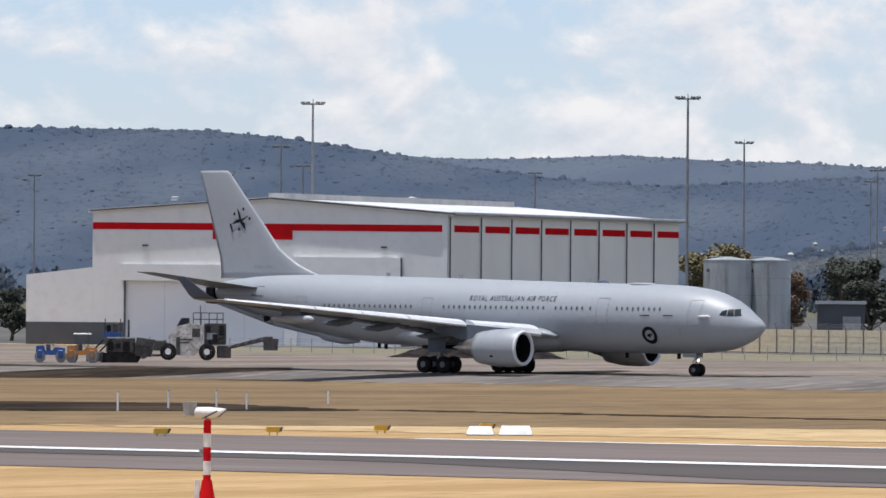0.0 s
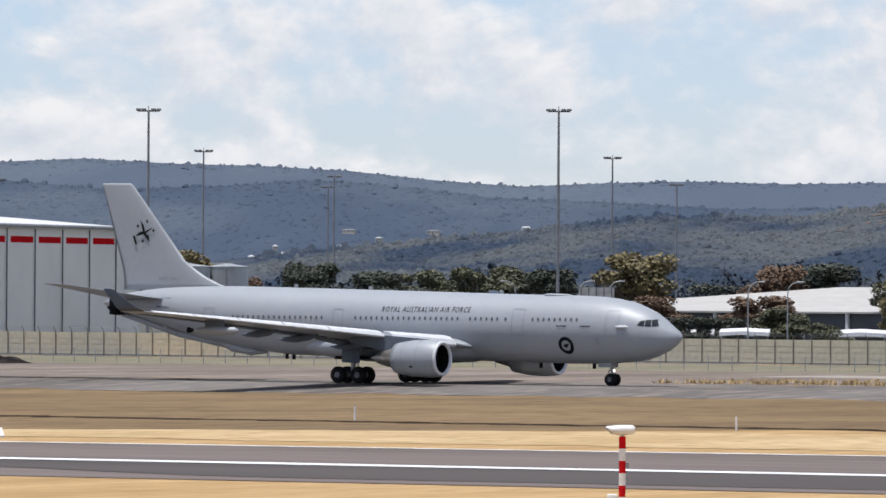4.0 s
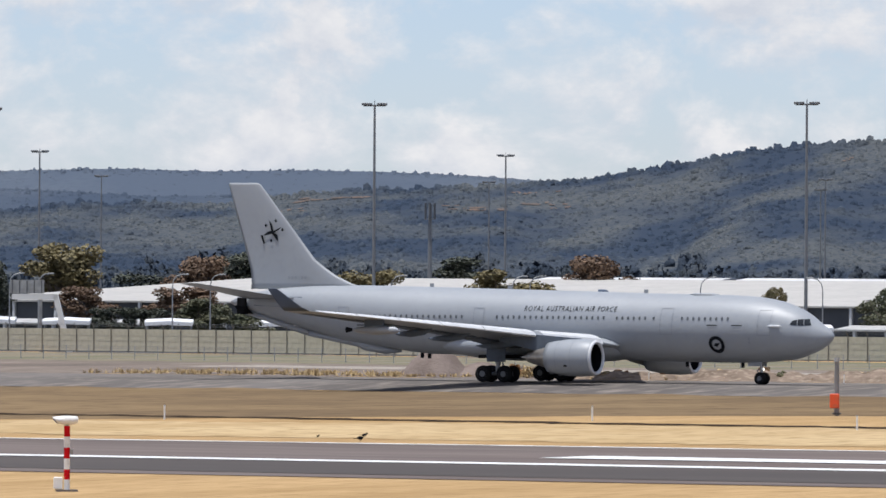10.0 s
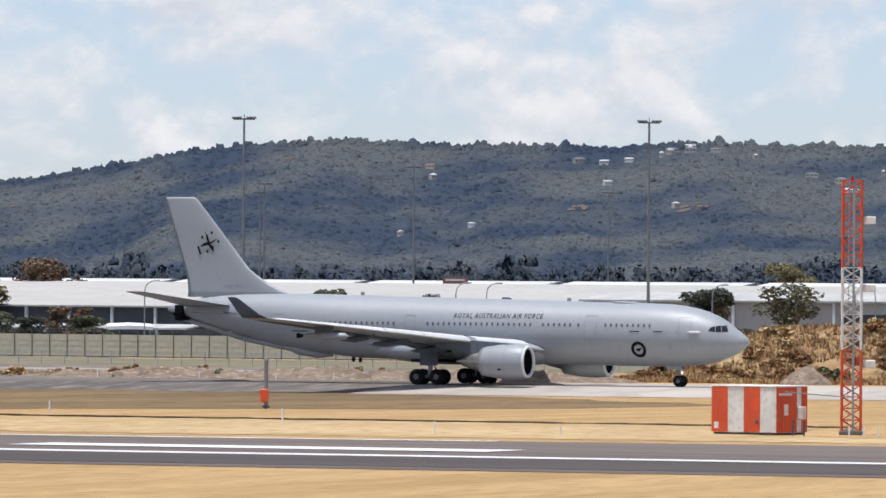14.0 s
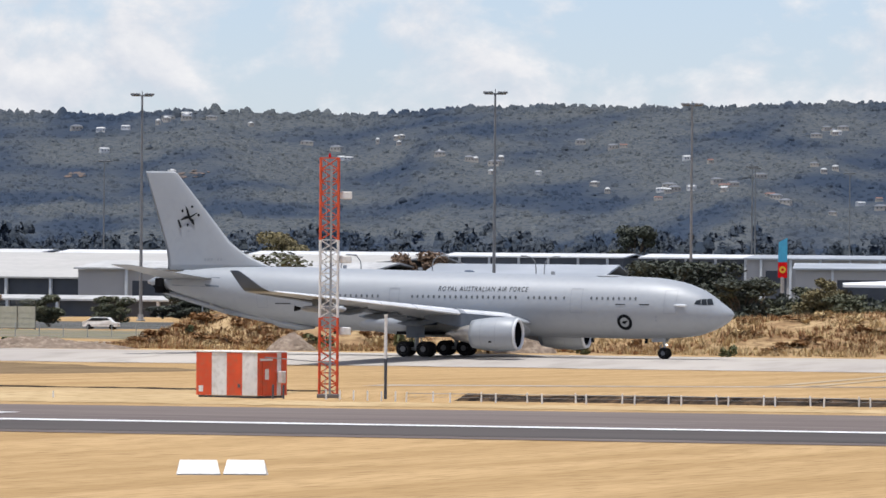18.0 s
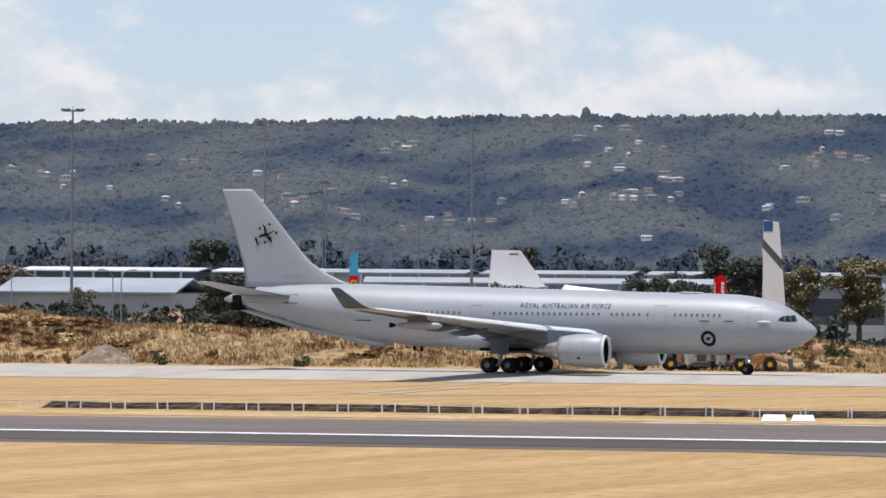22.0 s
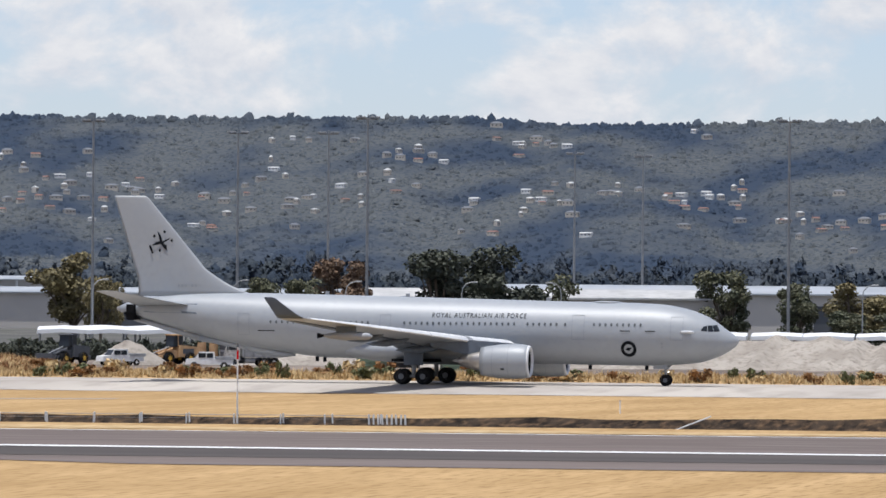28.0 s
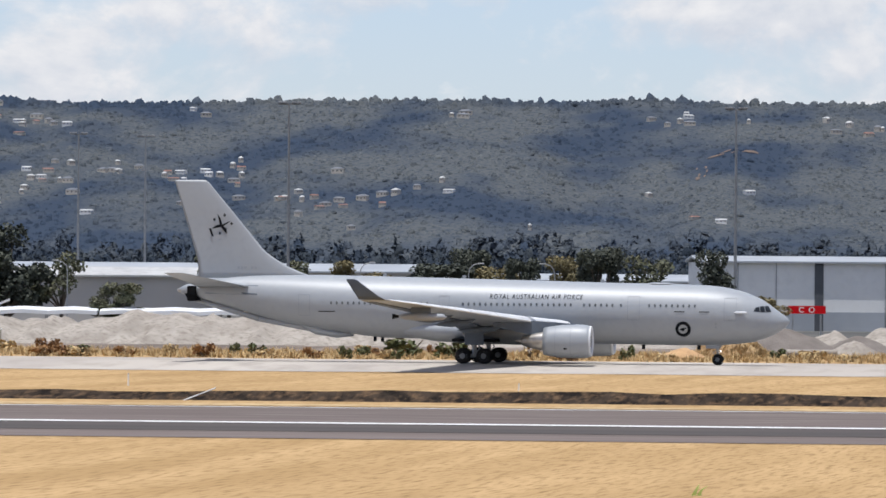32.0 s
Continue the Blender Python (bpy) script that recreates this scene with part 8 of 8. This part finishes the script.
sc = thing("screening_plant", "dark screening plant with a long pale inclined conveyor", "machine", at=(-145.6, 785, 0), rz=10)
part("engine_box", B(-1.3, .9, -1.0, 1.0, .6, 3.0, bevel=.08), M_CHAR, sc, "dark engine housing")
part("hopper", prism([(-4.6, 2.3), (-3.6, .9), (-.6, .7), (.1, 2.0), (-.2, 2.4)], -1.0, 1.0), M_CHAR, sc)
part("mast", R((-1.0, 0, 3.0), (-1.0, 0, 5.2), .22, .18, n=8), M_CHAR, sc)
part("track", prism([(-1.6, 0), (1.2, 0), (1.4, .3), (1.2, .6), (-1.6, .6), (-1.8, .3)], -1.0, 1.0), M_TYRE, sc)
part("conveyor", prism([(.2, 1.0), (.3, .82), (10.0, 4.72), (9.9, 4.95)], -.45, .45), M_CLAD, sc, "long pale inclined conveyor")
for i in range(10):
    part("conveyor_brace", R((1.0 + i * .85, -.47, 1.0 + i * .345), (1.45 + i * .85, -.47, 1.25 + i * .345), .03, n=4), M_CHAR, sc)
part("conveyor_leg", R((6.6, 0, 0), (6.0, 0, 3.1), .1, n=6), M_CHAR, sc)
part("conveyor_leg", R((5.2, 0, 0), (6.0, 0, 3.1), .1, n=6), M_CHAR, sc)
bx = thing("site_box", "cream steel site box", "container", at=(-134.8, 770, 0), rz=10)
part("body", B(-1.2, 1.2, -.8, .8, 0, 1.7, bevel=.04), M_CREAM, bx)
part("lid", B(-1.25, 1.25, -.85, .85, 1.7, 1.8), M_WHITE, bx)
tk = thing("fuel_trailer", "small white fuel tank on a trailer", "trailer", at=(-60, 798, 0), rz=8)
part("tank", L([(-1.2, .7), (1.2, .7)], n=20, at=(0, 0, 1.3)), M_WHITE, tk)
part("frame", B(-1.5, 1.7, -.6, .6, .4, .65), M_CHAR, tk)
for sd in (-1, 1):
    tyre(tk, 0, sd * .7, .4, .4, .24)
pp = thing("concrete_pipe", "pale concrete pipe lying on the ground", "pipe", at=(-44, 741, .35), rz=6)
part("tube", L([(-2.6, .35), (2.6, .35)], n=18), M_SAND, pp)
wb = thing("white_sheet_bundle", "crumpled white sheet lying in the grass", "sheet", at=(-203.9, 692, 0))
part("fold", (lambda bm: (bmesh.ops.create_icosphere(bm, subdivisions=3, radius=1.0), [setattr(v, "co", Vector((v.co.x * 1.5, v.co.y * .7, max(-.05, v.co.z * .42 * (1 + .5 * noise.noise(v.co * 2.3)))))) for v in bm.verts], bm)[2])(bmesh.new()), M_WHITE, wb)
cn = thing("shipping_container", "blue shipping container behind the sand", "container", at=(-96, 862, 0), rz=8)
part("box", B(-1.6, 1.6, -1.2, 1.2, 0, 2.6, bevel=.03), M_BLUE, cn)
for i in range(12):
    part("corrugation", B(-1.5 + i * .26, -1.4 + i * .26, -1.235, -1.2, .15, 2.45), M_BLUE, cn)


# ---------- things beside the runway
def build_banded_post(at, rz, sleeve, low):
    """low: metres cut off the foot of the banded tube."""
    m = thing("sensor_post", "red and white banded post carrying a white hooded sensor", "sensor post", at=at, rz=rz)
    cols = [M_RED, M_WHITE]
    bands = [(0, 1.05), (1.05, 1.5), (1.5, 1.92), (1.92, 2.37), (2.37, 2.83), (2.83, 3.28), (3.28, 3.72)]
    for i, (a, b) in enumerate(bands):
        if b - low > 0:
            part("band", L([(max(0, a - low), .125), (b - low, .125)], n=18, axis="z"), cols[i % 2], m)
    rings = [[(x, w * math.cos(q), zc - low + h * math.sin(q)) for q in [i * math.pi / 7 for i in range(14)]] for x, w, h, zc in ((-.46, .13, .1, 3.98), (-.38, .2, .17, 3.97), (.08, .24, .2, 3.95), (.42, .24, .15, 3.97), (.6, .2, .05, 4.05))]
    bm = bmesh.new()
    loft(bm, rings)
    part("head", bm, M_WHITE, m, "white sensor hood", smooth=True)
    part("strap", prism([(-.2, 3.76 - low), (-.1, 3.76 - low), (.35, 4.0 - low), (.32, 4.04 - low)], -.26, -.24), M_CHAR, m)
    # charcoal wedge modelled as the shadow under the hood
    part("lens_shadow", prism([(.38, 3.8 - low), (.58, 3.98 - low), (.62, 4.03 - low), (.43, 3.88 - low)], -.2, .2), M_CHAR, m)
    part("neck", R((0, 0, 3.7 - low), (0, 0, 3.86 - low), .07, n=8), M_STEEL, m)
    part("cable_clip", B(-.26, -.12, -.06, .06, 2.55 - low, 2.75 - low), M_STEEL, m)
    if sleeve:
        part("foot_cone", L([(0, .34), (1.75 - low, .16)], n=18, axis="z"), M_RED, m, "red tapered foot")
        part("back_plate", B(-.40, -.24, -.1, .1, 0, 1.75 - low), M_WHITE, m)
        part("canister", L([(3.86 - low, .2), (4.3 - low, .23)], n=16, axis="z", at=(-.58, 0, 0)), M_STEEL, m, "grey canister")
    else:
        part("junction_box", B(.18, .55, -.15, .15, .1, .6, bevel=.03), M_WHITE, m, "white junction box")
    part("base", B(-.45, .45, -.4, .4, 0, .08), M_SHOULDER, m)
    return m


build_banded_post((-224.3, 321.7, 0), 34, True, 0.72)
build_banded_post((-196.2, 339.4, 0), 212, False, 1.0)


def build_block(x, y, w, d, h, rz, label, group):
    m = thing("marker_block", label, "marker block", at=(x, y, 0), rz=rz, group=group)
    bm = bmesh.new()
    loft(bm, [[(-w / 2, -d / 2, 0), (w / 2, -d / 2, 0), (w / 2, d / 2, 0), (-w / 2, d / 2, 0)], [(-w / 2 + .15, -.12, h), (w / 2 - .15, -.12, h), (w / 2 - .15, .12, h), (-w / 2 + .15, .12, h)]])
    part("prism", bm, M_WHITE, m)
    part("base_rail", B(-w / 2, w / 2, -d / 2 - .05, -d / 2, 0, .06), M_STEEL, m)
    return m


build_block(-296.4, 439.0, 1.4, .9, .46, 35, "white ribbed wedge-shaped runway marker block", "far blocks")
build_block(-295.1, 440.2, 1.7, .9, .5, 35, "white wedge-shaped runway marker block", "far blocks")
build_block(-120.3, 297.4, 1.95, 1.3, .66, 24, "white wedge-shaped runway marker block", "near blocks")
build_block(-118.5, 298.6, 1.95, 1.3, .66, 18, "white wedge-shaped runway marker block", "near blocks")
build_block(-114.4, 452.2, 1.7, 1.0, .48, 14, "white wedge-shaped runway marker block", "mid blocks")
build_block(-112.7, 453.2, 1.6, 1.0, .46, 14, "white wedge-shaped runway marker block", "mid blocks")


def build_yellow(x, y):
    m = thing("taxi_sign", "small yellow sign box on short legs", "sign", at=(x, y, 0), rz=52, group="yellow signs")
    part("box", prism([(-.42, .16), (.3, .16), (.42, .42), (-.4, .42)], -.1, .1), M_YELLOW, m)
    part("dark_end", prism([(.22, .2), (.34, .2), (.43, .41), (.3, .41)], -.105, .105), M_CHAR, m)
    for dx in (-.25, .15):
        part("leg", R((dx, 0, 0), (dx, 0, .18), .03, n=6), M_YELLOW, m)


for x, y in ((-302.6, 421.2), (-302.2, 429.7), (-301.9, 438.3), (-301.7, 447.1)):
    build_yellow(x, y)


def build_stake():
    m = thing("marker_stake", "thin white plastic marker stake in dry grass", "stake", group="marker stakes")
    part("stake", B(-.05, .05, -.03, .03, 0, 1.1), M_WHITE, m)
    part("cap", B(-.055, .055, -.035, .035, 1.1, 1.16), M_STEEL, m)
    return m


STAKES = [(-351, 480, 1.1), (-355, 490, 1.05), (-356, 496, 1.0), (-350, 491, 1.0), (-361, 514, .85), (-310.5, 501, .9), (-276.9, 489, .85), (-254.8, 504.3, .9), (-228.8, 487.6, .85), (-203.2, 455.2, .75), (-195.7, 457.8, .45), (-77.5, 524, .9), (-46.2, 514, .6), (-330, 686, .7), (-322, 686, .7), (-316, 686, .7), (-341, 686.5, .7)]
st0 = build_stake()
st0.matrix_basis = pose(*STAKES[0][:2], 0)
for x, y, h in STAKES[1:]:
    s = copy_thing(st0, pose(x, y, 0))
    s.scale = (1, 1, h / 1.1)


def build_beacon():
    m = thing("junction_post", "grey post with an orange junction box", "post", at=(-251.6, 533.6, 0), rz=20)
    part("post", R((0, 0, 0), (0, 0, 3.55), .17, .15, n=10), M_POLE, m)
    part("cap", L([(3.55, .2), (3.8, .16)], n=10, axis="z"), M_STEEL, m)
    part("box", B(-.42, .2, -.45, -.17, .5, 1.45, bevel=.05), M_ORANGE, m, "orange junction box")
    part("collar", L([(.1, .3), (.2, .3)], n=10, axis="z"), M_CHAR, m)


build_beacon()


# white-topped fence along the drain
def build_drain_fence():
    f = thing("drain_fence", "low white post fence along the drain", "fence")
    post = mesh_of(B(-.05, .05, -.045, .045, 0, .66), "post", M_WHITE)
    x = -172.0
    rng = random.Random(2)
    while x < -85:
        part("post", post, None, f).matrix_basis = pose(x, 461.2 + (x + 172) * .112, 0, rng.uniform(-3, 3), rng.uniform(-3, 3), 15)
        x += rng.choice((2.95, 3.05, 3.1, 3.2))
    part("rail", R((-172, 461.2, .58), (-85, 470.9, .58), .022, n=5), M_STEEL, f)
    part("wire", R((-172, 461.2, .35), (-85, 470.9, .35), .012, n=4), M_STEEL, f)
    f = thing("drain_fence", "second row of white posts behind the first", "fence")
    x = -171.2
    while x < -85:
        part("post", post, None, f).matrix_basis = pose(x, 464.0 + (x + 172) * .112, 0, rng.uniform(-3, 3), rng.uniform(-3, 3), 15)
        x += rng.choice((3.1, 3.2, 3.25, 3.3))
    part("wire", R((-172, 464.0, .52), (-85, 473.7, .52), .016, n=4), M_STEEL, f)
    g = thing("marker_fence", "short run of close-set white posts beside the drain", "fence")
    tall = mesh_of(B(-.055, .055, -.05, .05, 0, .68), "post", M_WHITE)
    for i in range(9):
        part("post", tall, None, g).matrix_basis = pose(-85.3 + i * .31, 470.9, 0, 0, rng.uniform(-4, 4), 15)
    h = thing("boundary_posts", "row of short white posts near the tower", "fence")
    for i in range(6):
        part("post", post, None, h).matrix_basis = pose(-179.5 + i * 1.25, 466.0 - i * .7, 0, 0, 0, 15)


build_drain_fence()
wp = thing("wind_pole", "thin white pole with a red band and small windsock arm", "pole", at=(-94, 469.5, 0))
part("pole", R((0, 0, 0), (0, 0, 5.1), .06, n=8), M_WHITE, wp)
part("red_band", L([(4.3, .07), (4.9, .07)], n=8, axis="z"), M_RED, wp)
part("finial", R((0, 0, 5.1), (0, 0, 5.35), .1, .03, n=8), M_CHAR, wp)
part("arm", R((-.5, 0, 3.9), (.1, 0, 3.9), .03, n=5), M_WHITE, wp)
rail = thing("drain_pipe", "pale pipe lying up the drain bank", "pipe", at=(-64.6, 473, 0))
part("pipe", R((-.5, 1, -.2), (.6, 9, .6), .045, n=8), M_WHITE, rail)


def build_magpie(x, y, s):
    m = thing("magpie", "small black bird standing in dry grass", "bird", at=(x, y, 0), rz=30)
    m.scale = (s, s, s)
    part("body", L([(-.16, .02), (-.06, .1), (.1, .11), (.2, .04)], n=10, at=(0, 0, .24)), M_DARK, m, smooth=True)
    part("head", L([(-.07, .02), (0, .07), (.06, .03), (.14, .005)], n=8, at=(.2, 0, .36)), M_DARK, m)
    part("tail", B(-.36, -.12, -.03, .03, .2, .24), M_DARK, m)
    for sd in (-1, 1):
        part("leg", R((.02, sd * .04, 0), (.02, sd * .04, .18), .012, n=4), M_DARK, m)


build_magpie(-234.4, 433.8 + 2, 1.0)
build_magpie(-240.1, 446.9, .7)
build_magpie(-241.9, 444.8, .45)
gt = thing("green_shoot", "yellow-green plant shoot with upright leaves in dry grass", "plant", at=(-7.0, 258, 0))
M_SHOOT = material("yellow_green_leaf", (0.40, 0.50, 0.12), (0.50, 0.55, 0.18), rough=0.5, scale=2)
for dx, lean, hh in ((-.12, .35, .36), (0, .18, .5), (.12, .42, .42), (.22, .05, .28)):
    bm = bmesh.new()
    loft(bm, [[(dx - .05, -.01, 0), (dx + .05, -.01, 0), (dx + .05, .02, 0), (dx - .05, .02, 0)], [(dx + lean * .4 - .06, -.02, hh * .6), (dx + lean * .4 + .06, -.02, hh * .6), (dx + lean * .4 + .06, .02, hh * .6), (dx + lean * .4 - .06, .02, hh * .6)],
              [(dx + lean - .01, -.01, hh), (dx + lean + .01, -.01, hh), (dx + lean + .01, .01, hh), (dx + lean - .01, .01, hh)]])
    part("leaf", bm, M_SHOOT, gt)


# dark broken asphalt tipped before the hangar
M_ASPHALT_RUBBLE = material("broken_asphalt", (0.020, 0.018, 0.018), (0.046, 0.039, 0.036), rough=1, scale=0.8, bump=1.0, bump_scale=3, bump_depth=0.4, space="World")
bank("debris_bank", [(-546, 0), (-543.2, 1.0), (-541.6, .6), (-540, 1.6), (-538, .8), (-536.5, 1.4), (-534.5, .7), (-532.6, 1.45), (-530.5, .9), (-528.5, .7), (-527, 0)], [(-600, 772), (-450, 772)], 783, M_ASPHALT_RUBBLE, "long heap of dark broken asphalt", "rubble", rough=0.5, freq=0.6, dx=0.4, ny=18)


# ---------- motion
ROUNDEL_S = 9.7
PLANE = [(0, -439.13), (0.5, -433.51), (1, -427.87), (1.5, -422.39), (2, -416.63), (2.5, -410.86), (3, -405.09), (3.5, -399.32), (4, -393.56), (4.5, -387.82), (5, -382.06), (5.5, -376.10), (6, -370.34), (6.5, -364.54), (7, -358.81), (7.5, -353.10), (8, -347.31), (8.5, -341.32), (9, -335.36), (9.5, -329.49), (10, -323.78), (10.5, -317.85), (11, -312.23), (11.5, -306.45), (12, -300.26), (12.5, -294.03), (13, -288.07), (13.5, -282.07), (14, -276.05), (14.5, -270.02), (15, -263.97), (15.5, -257.90), (16, -251.82), (16.5, -245.64), (17, -239.53), (17.5, -233.40), (18, -227.22), (18.5, -221.12), (19, -214.94), (19.5, -208.70), (20, -202.45), (20.5, -196.28), (21, -190.12), (21.5, -184.15), (22, -177.73), (22.5, -171.40), (23, -165.04), (23.5, -158.77), (24, -152.37), (24.5, -145.98), (25, -139.60), (25.5, -133.21), (26, -126.80), (26.5, -120.42), (27, -113.99), (27.5, -107.51), (28, -101.06), (28.5, -94.61), (29, -88.09), (29.5, -81.58), (30, -75.02), (30.5, -68.64), (31, -62.32), (31.5, -55.78), (32, -49.38)]


def motions():
    walk(AIRLINER, [(t, pose(x + ROUNDEL_S, 667, 0.031)) for t, x in PLANE])
    ts = [t for t, _ in PLANE]
    x0, x1 = PLANE[0][1], PLANE[-1][1]
    tc = np.array(ts)
    xc = np.array([x for _, x in PLANE])
    for w, r in ROLLERS:
        p = w.location.copy()
        n = 480 if r > 0.6 else 960
        rows = []
        for i in range(n + 1):
            t = 32.0 * i / n
            d = float(np.interp(t, tc, xc)) - x0
            rows.append((t, Matrix.Translation(p) @ Matrix.Rotation(d / r, 4, "Y")))
        walk(w, rows)


motions()
